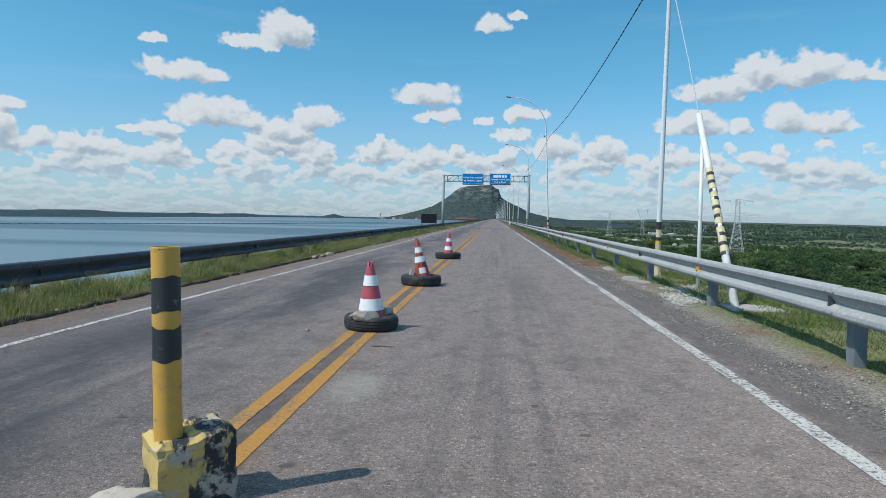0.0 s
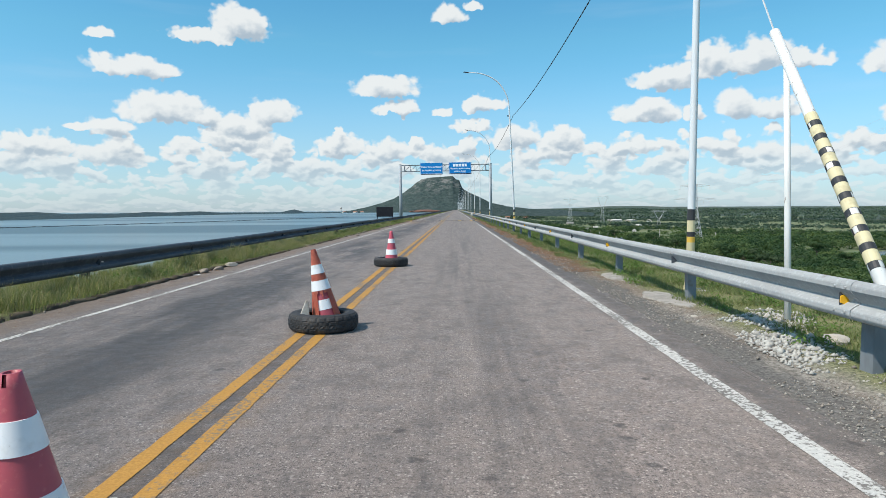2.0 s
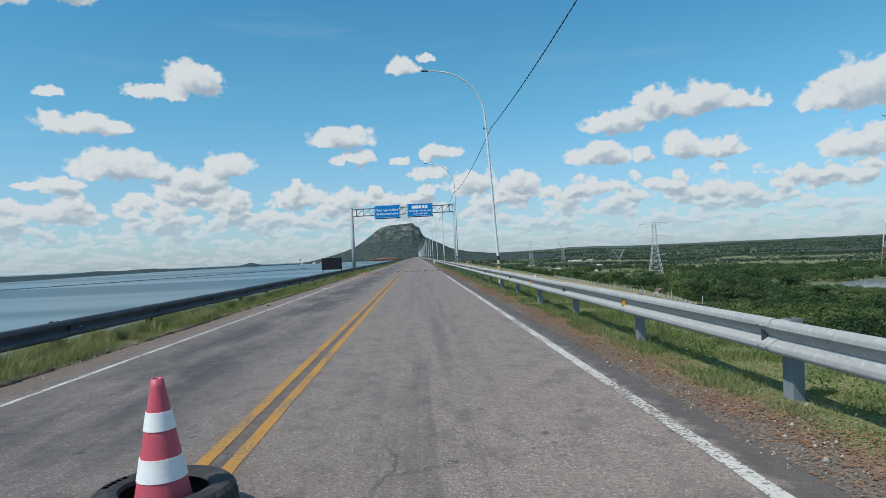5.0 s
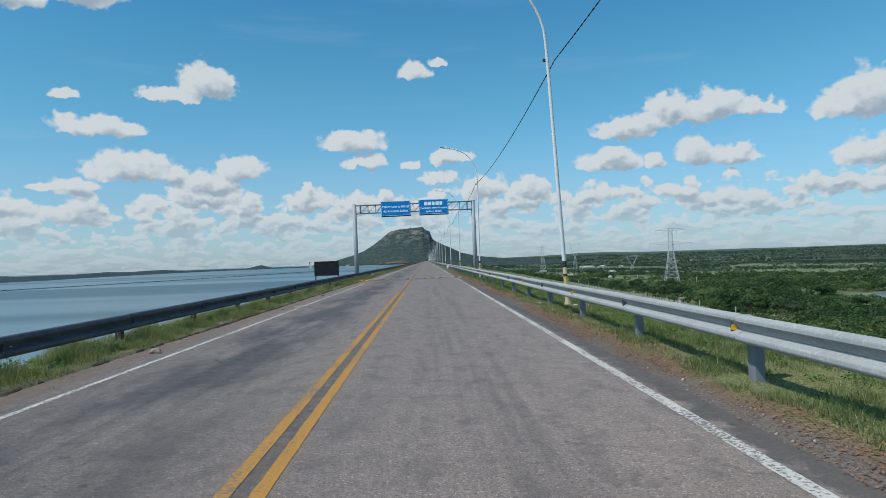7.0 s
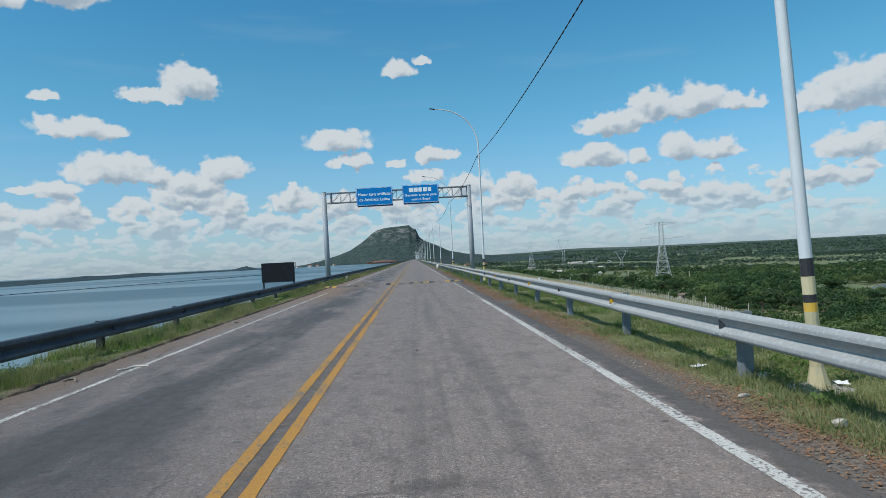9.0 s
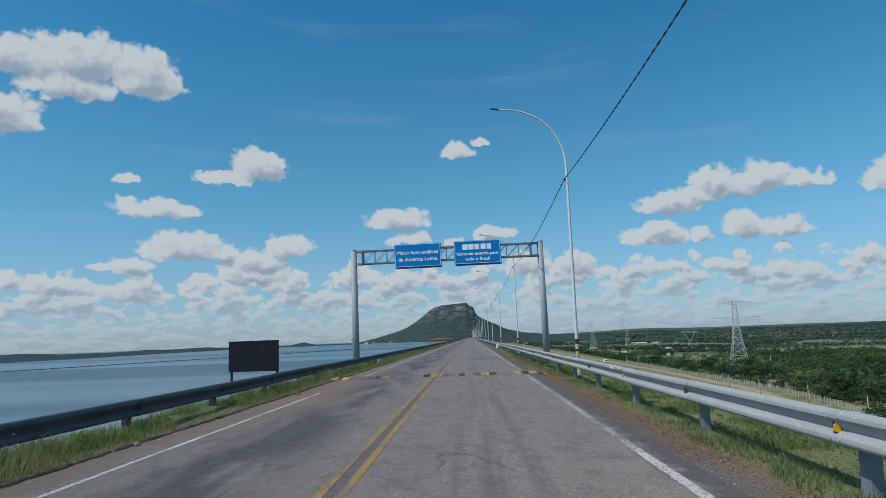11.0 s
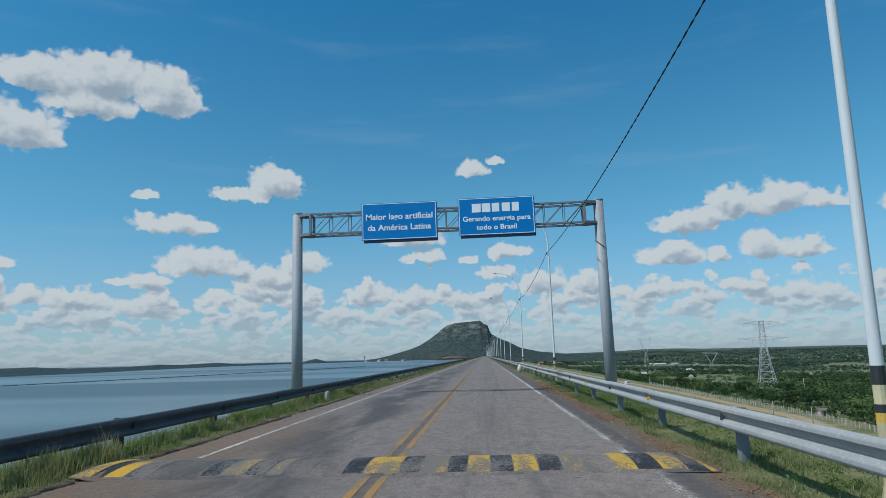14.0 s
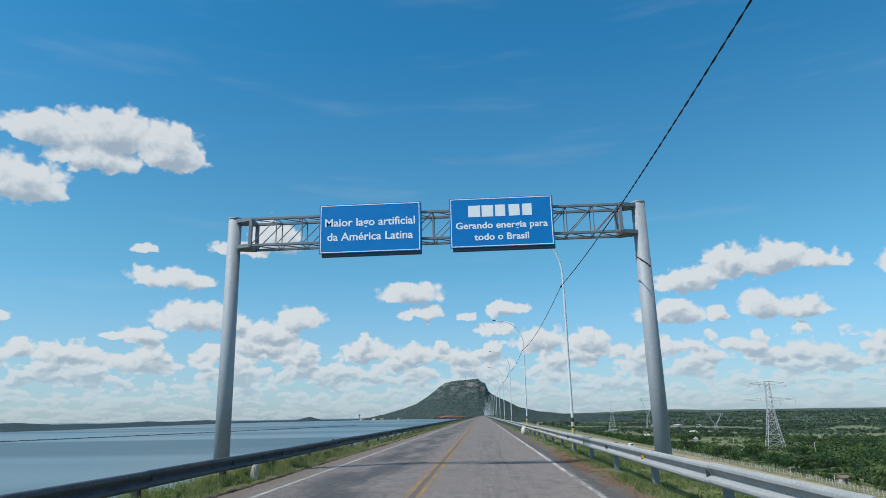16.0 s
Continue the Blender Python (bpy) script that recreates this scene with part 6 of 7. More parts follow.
def weeds(name, spots, size, n, leaf, label):
    """Low broad-leaved plants: many small folded leaves on each."""
    vs, ts = [], []
    for (x, y), s in zip(spots, size):
        m = int(n * s / 0.25)
        d = rng.normal(0, 1, (m, 3))
        d /= np.linalg.norm(d, axis=1)[:, None]
        d[:, 2] = np.abs(d[:, 2]) * 0.75
        p = d * s * rng.uniform(0.35, 1.0, m)[:, None] + (x, y, 0)
        p[:, 2] += ground_height(p[:, 0], p[:, 1]) + 0.02
        u = rng.normal(0, 1, (m, 3))
        u /= np.linalg.norm(u, axis=1)[:, None]
        v = np.cross(u, d + rng.normal(0, 0.5, (m, 3)))
        v /= np.linalg.norm(v, axis=1)[:, None]
        l = leaf * rng.uniform(0.6, 1.4, m)[:, None]
        base = sum(len(q) for q in vs)
        vs.append(np.stack([p - u * l, p + v * l * 0.45, p + u * l, p - v * l * 0.45], 1).reshape(-1, 3))
        i = base + 4 * np.arange(m)
        ts.append(np.concatenate([np.stack([i, i + 1, i + 2], -1), np.stack([i, i + 2, i + 3], -1)]))
    return tagged(part(name, soup(name, np.concatenate(vs), np.concatenate(ts), WEED), None), label, "weeds", kind="stuff")


spots = [(rng.uniform(4.85, 7.5), rng.uniform(9, 110)) for _ in range(620)]
weeds("low_weeds", spots, rng.uniform(0.07, 0.26, 620), 95, 0.020, "low leafy weeds scattered through the shoulder grass")
weeds("low_weeds", [(5.69, 46.01), (4.72, 18.92), (5.51, 22.83), (4.62, 17.6), (4.78, 19.3), (5.3, 20.3), (4.9, 46.2), (5.15, 47.3), (5.6, 48.0), (4.7, 24.8), (5.0, 52.5)], [0.28, 0.22, 0.3, 0.20, 0.16, 0.28, 0.2, 0.26, 0.3, 0.15, 0.2], 160, 0.024, "bushy green weeds at the rail posts")
weeds("low_weeds", [(-4.15 - rng.uniform(0, 1.0), rng.uniform(9, 110)) for _ in range(330)], rng.uniform(0.08, 0.28, 330), 100, 0.022, "low leafy weeds in the lakeside grass")


def gravel(name, n, area, size, keep, label, material=None):
    x, y = rng.uniform(area[0], area[1], n), rng.uniform(area[2], area[3], n)
    ok = keep(x, y) > rng.uniform(-0.35, 0.35, n)
    x, y = x[ok], y[ok]
    n = len(x)
    s = size * rng.lognormal(0, 0.5, n)
    z = np.maximum(ground_height(x, y), -0.012) + 0.25 * s
    a = rng.uniform(0, 6.28, n)
    o = np.array([(1, 0, 0), (0, 1, 0), (-1, 0, 0), (0, -1, 0), (0, 0, 0.7), (0, 0, -0.7)])
    o = o[None] * (1 + rng.uniform(-0.35, 0.35, (n, 6, 1)))
    ca, sa = np.cos(a)[:, None], np.sin(a)[:, None]
    v = np.stack([(o[..., 0] * ca - o[..., 1] * sa) * s[:, None] + x[:, None], (o[..., 0] * sa + o[..., 1] * ca) * 0.8 * s[:, None] + y[:, None], o[..., 2] * s[:, None] + z[:, None]], -1).reshape(-1, 3)
    q = np.array([(0, 1, 4), (1, 2, 4), (2, 3, 4), (3, 0, 4), (1, 0, 5), (2, 1, 5), (3, 2, 5), (0, 3, 5)])
    return tagged(part(name, soup(name, v, (q[None] + 6 * np.arange(n)[:, None, None]).reshape(-1, 3), material or PEBBLE), None), label, "gravel", kind="stuff")


gravel("loose_gravel", 24000, (3.75, 5.0, 4, 26), 0.0056, lambda x, y: 0.25 - np.abs(x - 4.3) * 0.8 + fbm(x, y, 0.8, 41), "pale loose gravel on the road's shoulder")
gravel("loose_gravel", 12000, (3.85, 4.9, 24, 100), 0.0065, lambda x, y: 0.1 - np.abs(x - 4.2) + fbm(x, y, 0.8, 42), "reddish loose gravel on the road's shoulder")
gravel("loose_gravel", 7000, (-4.05, -3.3, 8, 100), 0.009, lambda x, y: 0.0 - np.abs(x + 3.8) + fbm(x, y, 0.8, 43), "sandy grit along the lakeside edge")
gravel("crushed_stone", 7000, (4.35, 5.75, 11.6, 14.8), 0.014, lambda x, y: 0.30 - np.abs(x - 4.55 - 0.38 * (y - 12.4)) * 1.3 - np.abs(y - 13.2) * 0.12 + 0.8 * fbm(x, y, 0.6, 47), "pale crushed stone spilled beside the leaning pole", CRUSHED)


def cement_patch(at, half, seed):
    """A thin ragged spill of pale cement over the verge."""
    bm = bmesh.new()
    rim = []
    for k in range(40):
        a = 2 * math.pi * k / 40
        r = 1 + 0.30 * noise.noise(Vector((2 * math.cos(a), 2 * math.sin(a), seed))) + 0.14 * noise.noise(Vector((6 * math.cos(a), 6 * math.sin(a), seed)))
        rim.append((half[0] * r * math.cos(a), half[1] * r * math.sin(a)))
    mid = bm.verts.new((0, 0, 0.042))
    top = [bm.verts.new((x * 0.86, y * 0.9, 0.034 + 0.006 * noise.noise(Vector((x * 5, y * 5, seed))))) for x, y in rim]
    low = [bm.verts.new((x, y, -0.06)) for x, y in rim]
    for k in range(40):
        n = (k + 1) % 40
        bm.faces.new((mid, top[k], top[n]))
        bm.faces.new((top[k], low[k], low[n], top[n]))
    ob = part("cement_patch", bm, CEMENT)
    ob.location = at
    return tagged(ob, "pale sandy cement spilled round a rail post", "cement patch", "cement patches at the rail posts")


cement_patch((4.60, 15.75, 0.0), (0.26, 0.85), 1.5)
cement_patch((4.62, 18.85, 0.0), (0.24, 0.75), 5.2)
gravel("road_grit", 1600, (-3.2, 3.6, 6, 90), 0.006, lambda x, y: fbm(x, y, 1.8, 44) - 0.05, "loose grit scattered on the asphalt")


def litter(n, area, size, keep):
    """Curled dry leaves: small bent flakes lying every way up."""
    x, y = rng.uniform(area[0], area[1], n), rng.uniform(area[2], area[3], n)
    ok = keep(x, y) > rng.uniform(-0.3, 0.3, n)
    x, y = x[ok], y[ok]
    n = len(x)
    p = np.stack([x, y, np.maximum(ground_height(x, y), -0.012) + 0.012], -1)
    a = rng.uniform(0, 6.28, n)
    u = np.stack([np.cos(a), np.sin(a), rng.uniform(-0.4, 0.4, n)], -1) * (size * rng.lognormal(0, 0.4, n))[:, None]
    v = np.stack([-np.sin(a), np.cos(a), rng.uniform(-0.5, 0.5, n)], -1) * (size * 0.55 * rng.lognormal(0, 0.3, n))[:, None]
    w_ = np.stack([np.zeros(n), np.zeros(n), rng.uniform(0.0, 0.5, n) * size], -1)
    verts = np.stack([p - u + w_, p - v, p + u + w_, p + v], 1).reshape(-1, 3)
    i = 4 * np.arange(n)
    return soup("leaf_litter", verts, np.concatenate([np.stack([i, i + 1, i + 2], -1), np.stack([i, i + 2, i + 3], -1)]), LITTER)


tagged(part("leaf_litter", litter(75000, (3.85, 4.8, 20, 105), 0.014, lambda x, y: 0.28 - 1.1 * np.abs(x - 4.27) + 0.8 * fbm(x, y, 1.2, 45)), None), "brown dry leaf litter along the road's shoulder", "leaf litter", kind="stuff")
tagged(part("leaf_litter", litter(5000, (-4.05, -3.25, 8, 105), 0.013, lambda x, y: -0.05 - 1.0 * np.abs(x + 3.85) + 0.8 * fbm(x, y, 1.0, 46)), None), "dry leaves and crumbs on the sandy edge", "leaf litter", kind="stuff")


def flat_scrap(name, at, size, turn, material, label, category):
    """A thin crumpled piece lying on the ground."""
    bm = bmesh.new()
    bmesh.ops.create_grid(bm, x_segments=6, y_segments=4, size=1.0)
    for v in bm.verts:
        e = noise.noise(v.co * 2.3 + Vector((at[0], at[1], 0)))
        v.co = Vector((v.co.x * size[0] * (1 + 0.35 * e), v.co.y * size[1] * (1 + 0.5 * e), 0.012 + size[2] * (0.5 + e)))
    bmesh.ops.solidify(bm, geom=bm.faces[:], thickness=0.003)
    ob = part(name, bm, material)
    ob.matrix_world = pose(*at, 0, 0, turn)
    return tagged(ob, label, category)


def twig(at, length, turn, radius, label):
    bm = bmesh.new()
    tube(bm, [(length * (t - 0.5), 0.06 * length * math.sin(t * 5), radius * 1.1) for t in np.linspace(0, 1, 8)], [radius * (0.6 + 0.4 * math.sin(t * 2.6 + 0.4)) for t in np.linspace(0, 1, 8)], 6)
    ob = part("twig", bm, BARK, None, "", True)
    ob.matrix_world = pose(*at, 0, 0, turn)
    return tagged(ob, label, "twig")


flat_scrap("plastic_scrap", (-1.59, 7.99, 0.0), (0.026, 0.014, 0.006), 10, RED_PLASTIC, "small red plastic scrap lying on the asphalt", "litter")
flat_scrap("paper_scrap", (4.61, 48.25, 0.02), (0.10, 0.05, 0.02), 30, TORN_PAPER, "crumpled pale paper in the verge grass", "litter")
flat_scrap("paper_scrap", (5.44, 46.87, 0.03), (0.09, 0.06, 0.02), 70, TORN_PAPER, "crumpled pale paper in the verge grass", "litter")
flat_scrap("paper_scrap", (-3.78, 19.6, 0.0), (0.06, 0.03, 0.012), 50, TORN_PAPER, "flattened pale paper on the sandy edge", "litter")
twig((0.38, 7.64, 0.0), 0.22, 4, 0.006, "thin brown twig lying on the asphalt")
twig((4.97, 44.03, 0.0), 0.3, 80, 0.010, "pale stick by a rail post")
rock("verge_stone", BROWN_STONE, 61, (4.70, 43.65, 0.03), (0.085, 0.065, 0.055), 20, "ochre-brown stone at the foot of a rail post", "stones in the gravel verge")
rock("verge_stone", STONE, 62, (-0.6, 8.35, 0.012), (0.022, 0.02, 0.018), 20, "pebble lying on the asphalt")
rock("verge_stone", BROWN_STONE, 63, (1.24, 51.14, 0.012), (0.03, 0.022, 0.016), 50, "brown pebble lying on the asphalt")


# ---------------------------------------------------------------- scrub forest on the plain
def crowns(name, x, y, radius, clumps, leaf, material, label, ground=None):
    """Lumpy tree crowns of many small leaf clumps round several lobes."""
    n = len(x)
    z = ground_height(x, y) if ground is None else ground
    lobes = 4
    la = rng.uniform(0, 6.28, (n, lobes))
    lo = np.stack([np.cos(la) * 0.55, np.sin(la) * 0.55, rng.uniform(0.0, 0.55, (n, lobes))], -1) * radius[:, None, None]
    which = rng.integers(0, lobes, (n, clumps))
    d = rng.normal(0, 1, (n, clumps, 3))
    d /= np.linalg.norm(d, axis=-1)[..., None]
    d[..., 2] = np.where(d[..., 2] < -0.35, -d[..., 2], d[..., 2])
    c = np.take_along_axis(lo, which[..., None], 1) + d * (radius[:, None, None] * rng.uniform(0.42, 0.68, (n, clumps))[..., None]) * (1, 1, 0.8)
    c = c + np.stack([x, y, z + radius * 0.55], -1)[:, None]
    c = c.reshape(-1, 3)
    dn = d.reshape(-1, 3)
    s = (leaf * radius[:, None] * rng.uniform(0.6, 1.4, (n, clumps))).reshape(-1, 1)
    u = np.cross(dn, rng.normal(0, 1, dn.shape))
    u /= np.linalg.norm(u, axis=1)[:, None]
    tilt = dn + rng.normal(0, 0.28, dn.shape)
    v = np.cross(tilt, u)
    v /= np.linalg.norm(v, axis=1)[:, None]
    verts = np.stack([c - u * s, c - v * s * 0.8 + dn * s * 0.2, c + u * s, c + v * s * 0.8 + dn * s * 0.25], 1).reshape(-1, 3)
    i = 4 * np.arange(len(c))
    tri = np.concatenate([np.stack([i, i + 1, i + 2], -1), np.stack([i, i + 2, i + 3], -1)])
    return soup(name, verts, tri, material)


def fence_x(y):
    return float(np.interp(y, [176, 205, 262, 300, 330, 366, 400, 450], [71.5, 78.2, 86, 87, 87.5, 89.5, 91.5, 93.5]))


# open fields and bare ground among the scrub: centre, half length across and along
FIELDS = ((196, 231, 47, 60), (258, 305, 55, 42), (330, 520, 70, 22), (240, 690, 60, 24), (150, 800, 60, 90), (420, 760, 130, 80), (300, 1120, 130, 120), (150, 1180, 60, 110), (560, 980, 150, 70), (700, 640, 140, 60))


def scatter(n, r0, r1, az0, az1):
    a = np.radians(rng.uniform(az0, az1, n))
    r = np.sqrt(rng.uniform(r0 ** 2, r1 ** 2, n))
    x, y = 1.4 + r * np.sin(a), 30 + r * np.cos(a)
    gap = fbm(x, y, 45, 51, 3) + 0.6 * fbm(x, y, 240, 53, 2)
    ok = (x > np.interp(y, [165, 176, 205, 262, 300, 330, 366, 400, 450], [60, 75.5, 81.5, 89, 90.5, 91, 93, 95, 97])) & (gap + rng.uniform(-0.1, 0.1, n) > -0.30)
    for fx, fy, fa, fb in FIELDS:
        d = ((x - fx) / fa) ** 2 + ((y - fy) / fb) ** 2 + 0.5 * fbm(x, y, 22, 54)
        ok &= (d > 1.0) | (rng.uniform(0, 1, n) < (0.0 if fx == 196 else 0.05))
    return x[ok], y[ok]


for name, n, r0, r1, rad, cl, leaf, mat in (("scrub_forest", 1250, 95, 215, (1.9, 3.6), 290, 0.076, FOREST), ("scrub_forest", 2000, 215, 350, (1.8, 3.5), 135, 0.105, FOREST), ("scrub_forest", 6100, 350, 750, (1.6, 3.2), 40, 0.19, FOREST),
                                            ("far_woods", 14000, 700, 1500, (1.6, 2.8), 9, 0.44, HAZED_SCRUB), ("far_woods", 13000, 1500, 3400, (2.2, 3.8), 5, 0.60, HAZED_SCRUB)):
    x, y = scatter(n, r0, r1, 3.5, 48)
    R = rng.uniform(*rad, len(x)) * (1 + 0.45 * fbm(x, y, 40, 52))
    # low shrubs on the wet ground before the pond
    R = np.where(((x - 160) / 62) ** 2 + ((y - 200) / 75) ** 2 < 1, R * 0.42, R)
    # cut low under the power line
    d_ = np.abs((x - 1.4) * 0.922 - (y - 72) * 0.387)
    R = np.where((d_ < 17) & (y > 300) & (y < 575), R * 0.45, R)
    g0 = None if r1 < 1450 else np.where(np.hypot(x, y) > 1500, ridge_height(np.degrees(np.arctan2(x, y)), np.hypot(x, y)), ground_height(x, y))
    tagged(part(name, crowns(name, x, y, R, cl, leaf, mat, "", g0), None), "dense green scrub forest on the plain below the dam" if r1 < 800 else "far haze-tinted woods running to the horizon", "forest", kind="stuff")
# low shrubs and saplings filling the ground between the trees
for r0, r1, n, cl, leaf in ((95, 260, 3000, 40, 0.20), (260, 620, 6000, 11, 0.36)):
    a = np.radians(rng.uniform(5, 50, n))
    r = np.sqrt(rng.uniform(r0 ** 2, r1 ** 2, n))
    x, y = 1.4 + r * np.sin(a), 30 + r * np.cos(a)
    for fx, fy, fa, fb in FIELDS:
        r = np.where(((x - fx) / fa) ** 2 + ((y - fy) / fb) ** 2 + 0.5 * fbm(x, y, 22, 54) < 0.85, 0.0, r)
    keep_ = (r > 0) & (x > np.interp(y, [165, 176, 205, 262, 300, 330, 366, 400, 450], [60, 74.5, 80.5, 88, 89.5, 90, 92, 94, 96])) & (fbm(x, y, 60, 57, 2) > -0.28) & (((x - 196) / 46) ** 2 + ((y - 231) / 59) ** 2 > 1)
    tagged(part("low_scrub", crowns("low_scrub", x[keep_], y[keep_], rng.uniform(0.6, 1.5, keep_.sum()), cl, leaf, FOREST, ""), None), "low green shrubs between the trees of the plain", "shrubs", kind="stuff")
# bushes crowding the foot of the slope before the track begins
x, y = rng.uniform(44, 92, 620), rng.uniform(60, 182, 620)
keep_ = (fbm(x, y, 18, 55) > -0.2) & ((y < 160) | (x > 78) | (x < 58)) & (x < 0.82 * y + 6)
tagged(part("scrub_forest", crowns("scrub_forest", x[keep_], y[keep_], rng.uniform(1.2, 2.6, keep_.sum()), 330, 0.06, FOREST, ""), None), "thick green bushes at the foot of the dam", "forest", kind="stuff")
x, y = scatter(330, 100, 800, 4, 60)
R = rng.uniform(2.2, 4.0, len(x))
keep_ = (((x - 160) / 62) ** 2 + ((y - 200) / 75) ** 2 > 1) & ~((np.abs((x - 1.4) * 0.922 - (y - 72) * 0.387) < 20) & (y > 300) & (y < 575))
tagged(part("dark_thicket", crowns("dark_thicket", x[keep_], y[keep_], R[keep_], 170, 0.10, FOREST_DARK, ""), None), "darker taller bushes standing out of the scrub", "forest", kind="stuff")


def tree(seed, height, material):
    """One tree with a tapered trunk, limbs and a crown of leaf clumps."""
    t = thing("tree", (0, 0, 0), "dark green broad-crowned tree near the track", "tree", "trees near the track")
    r_ = random.Random(seed)
    bm = bmesh.new()
    tube(bm, ((0, 0, -0.4), (0.1, 0.05, height * 0.25), (0.0, 0.15, height * 0.5), (0.2, 0.1, height * 0.72)), [0.22, 0.17, 0.13, 0.05], 8)
    for i in range(6):
        a = i * 1.05 + r_.uniform(-0.3, 0.3)
        l = height * r_.uniform(0.25, 0.4)
        z = height * r_.uniform(0.28, 0.5)
        tube(bm, ((0.05, 0.08, z), (l * 0.5 * math.cos(a), l * 0.5 * math.sin(a), z + l * 0.45), (l * math.cos(a), l * math.sin(a), z + l * 0.7)), [0.09, 0.06, 0.02], 6)
    part("trunk", bm, BARK, t, "grey trunk and limbs", True)
    n = 5
    ang_ = rng.uniform(0, 6.28, n)
    me = crowns("crown", height * 0.28 * np.cos(ang_), height * 0.28 * np.sin(ang_), np.full(n, height * 0.27), 260, 0.13, material, "", np.full(n, height * 0.42) + rng.uniform(-0.1, 0.1, n) * height)
    part("crown", me, None, t, "leafy green crown")
    return t


protos = [tree(1, 6.0, FOREST_DARK), tree(2, 5.0, FOREST), tree(3, 7.0, FOREST)]
spots = [(fence_x(y) + d, y) for y, d in ((168, 8), (186, 7), (204, 6), (222, 7), (236, 9), (262, 6), (281, 8), (300, 7), (322, 10), (345, 6), (178, 18), (205, 22), (232, 20), (270, 17), (312, 20), (400, 6), (190, 36), (222, 40))]
for i, (x, y) in enumerate(spots):
    z = float(ground_height(np.array([x]), np.array([y]))[0])
    if i < 3:
        protos[i].matrix_world = pose(x, y, z, 0, 0, i * 70)
    else:
        copy_thing(protos[i % 3], pose(x, y, z, 0, 0, i * 97))


# ---------------------------------------------------------------- track, fence, hut, van
def fence_y(i):
    return 176 + i * 2.35


fence = thing("post_fence", (0, 0, 0), "long fence of pale concrete posts along the track", "fence")
bm = bmesh.new()
box(bm, -0.085, 0.085, -0.085, 0.085, -0.4, 1.35, 0.015)
fence_post = finish("post", bm, PALE_POST)
for i in range(117):
    y = fence_y(i)
    x = fence_x(y) + 0.15 * math.sin(i * 2.1)
    p = part("post", fence_post, None, fence)
    p.matrix_local = pose(x, y, float(ground_height(np.array([x]), np.array([y]))[0]), 2 * math.sin(i * 1.7), 2 * math.sin(i * 2.3), 0)
for z in (0.4, 0.8, 1.2):
    bm = bmesh.new()
    tube(bm, [(fence_x(y), y, float(ground_height(np.array([fence_x(y)]), np.array([y]))[0]) + z) for y in (176.0, 192.0, 205.0, 220.0, 240.0, 262.0, 300.0, 330.0, 366.0, 400.0, 448.0)], 0.012, 4)
    part("wire", bm, GALV_WIRE, fence)
bm = bmesh.new()
tube(bm, ((0, 0, -0.5), (0, 0, 3.9)), [0.11, 0.08], 8)
tp = part("track_post", bm, CONCRETE, None, "", True)
tagged(tp, "tall thin concrete post beside the dirt track", "post", "tall posts along the track")
TP = [(70.0, 172.0), (72.4, 196.8), (74.0, 224.0), (75.6, 248.0), (80.4, 326.0), (85.6, 366.0), (88.5, 401.0), (90.0, 434.0), (177.0, 447.0), (165.0, 530.0)]
for i, (x, y) in enumerate(TP):
    ob = tp if i == 0 else copy_thing(tp, Matrix())
    ob.matrix_world = pose(x, y, float(ground_height(np.array([x]), np.array([y]))[0]), math.sin(i) * 2, math.cos(i * 2) * 2, 0) @ Matrix.Scale(2.1 if x > 100 else 1.0, 4)
    if x > 100:
        tagged(ob, "tall bare pole rising out of the scrub", "post")

HUT_WALL = surface("dusty_pink_plaster", (0.56, 0.50, 0.44), [((0.28, 0.22, 0.18), 0.8, 0.45, 0.7, 0.6, ONE)], 0.9)
OLD_ROOF = surface("weathered_clay_roof", (0.24, 0.17, 0.13), [((0.15, 0.11, 0.09), 1.2, 0.42, 0.66, 0.7, ONE)], 0.9)
hut = thing("hut", pose(88.4, 249, -16.2, 0, 0, 12) @ Matrix.Scale(0.7, 4), "small pale hut with a clay-tiled roof in the trees", "hut")
bm = bmesh.new()
box(bm, -1.6, 1.6, -1.3, 1.3, -0.3, 2.1, 0.03)
part("wall", bm, HUT_WALL, hut)
bm = bmesh.new()
vs = [bm.verts.new(p) for p in ((-1.9, -1.6, 2.05), (1.9, -1.6, 2.05), (1.9, 1.6, 2.05), (-1.9, 1.6, 2.05), (-1.9, 0, 2.9), (1.9, 0, 2.9))]
for q in ((0, 1, 5, 4), (2, 3, 4, 5), (0, 4, 3), (1, 2, 5), (3, 2, 1, 0)):
    bm.faces.new([vs[i] for i in q])
part("roof", bm, OLD_ROOF, hut, "dull brown clay roof")
bm = bmesh.new()
box(bm, -0.45, 0.35, -1.34, -1.303, 0.0, 1.8)
part("door", bm, BARK, hut)

van = thing("van", pose(78.6, 438, -16.25, 0, 0, 8) @ Matrix.Scale(0.8, 4), "white van parked on the dirt track", "van")
bm = bmesh.new()
box(bm, -1.0, 1.0, -2.6, 1.5, 0.45, 2.5, 0.12)
box(bm, -0.95, 0.95, 1.4, 2.5, 0.45, 1.35, 0.15)
part("body", bm, VAN_WHITE, van)
bm = bmesh.new()
box(bm, -0.9, 0.9, -2.64, -2.59, 1.5, 2.2, 0.02)
part("rear_window", bm, GLASS_DARK, van)
for x in (-0.95, 0.95):
    for y in (-1.7, 1.6):
        bm = bmesh.new()
        tube(bm, ((x - 0.1, y, 0.38), (x + 0.1, y, 0.38)), 0.38, 16)
        part("wheel", bm, RUBBER, van)

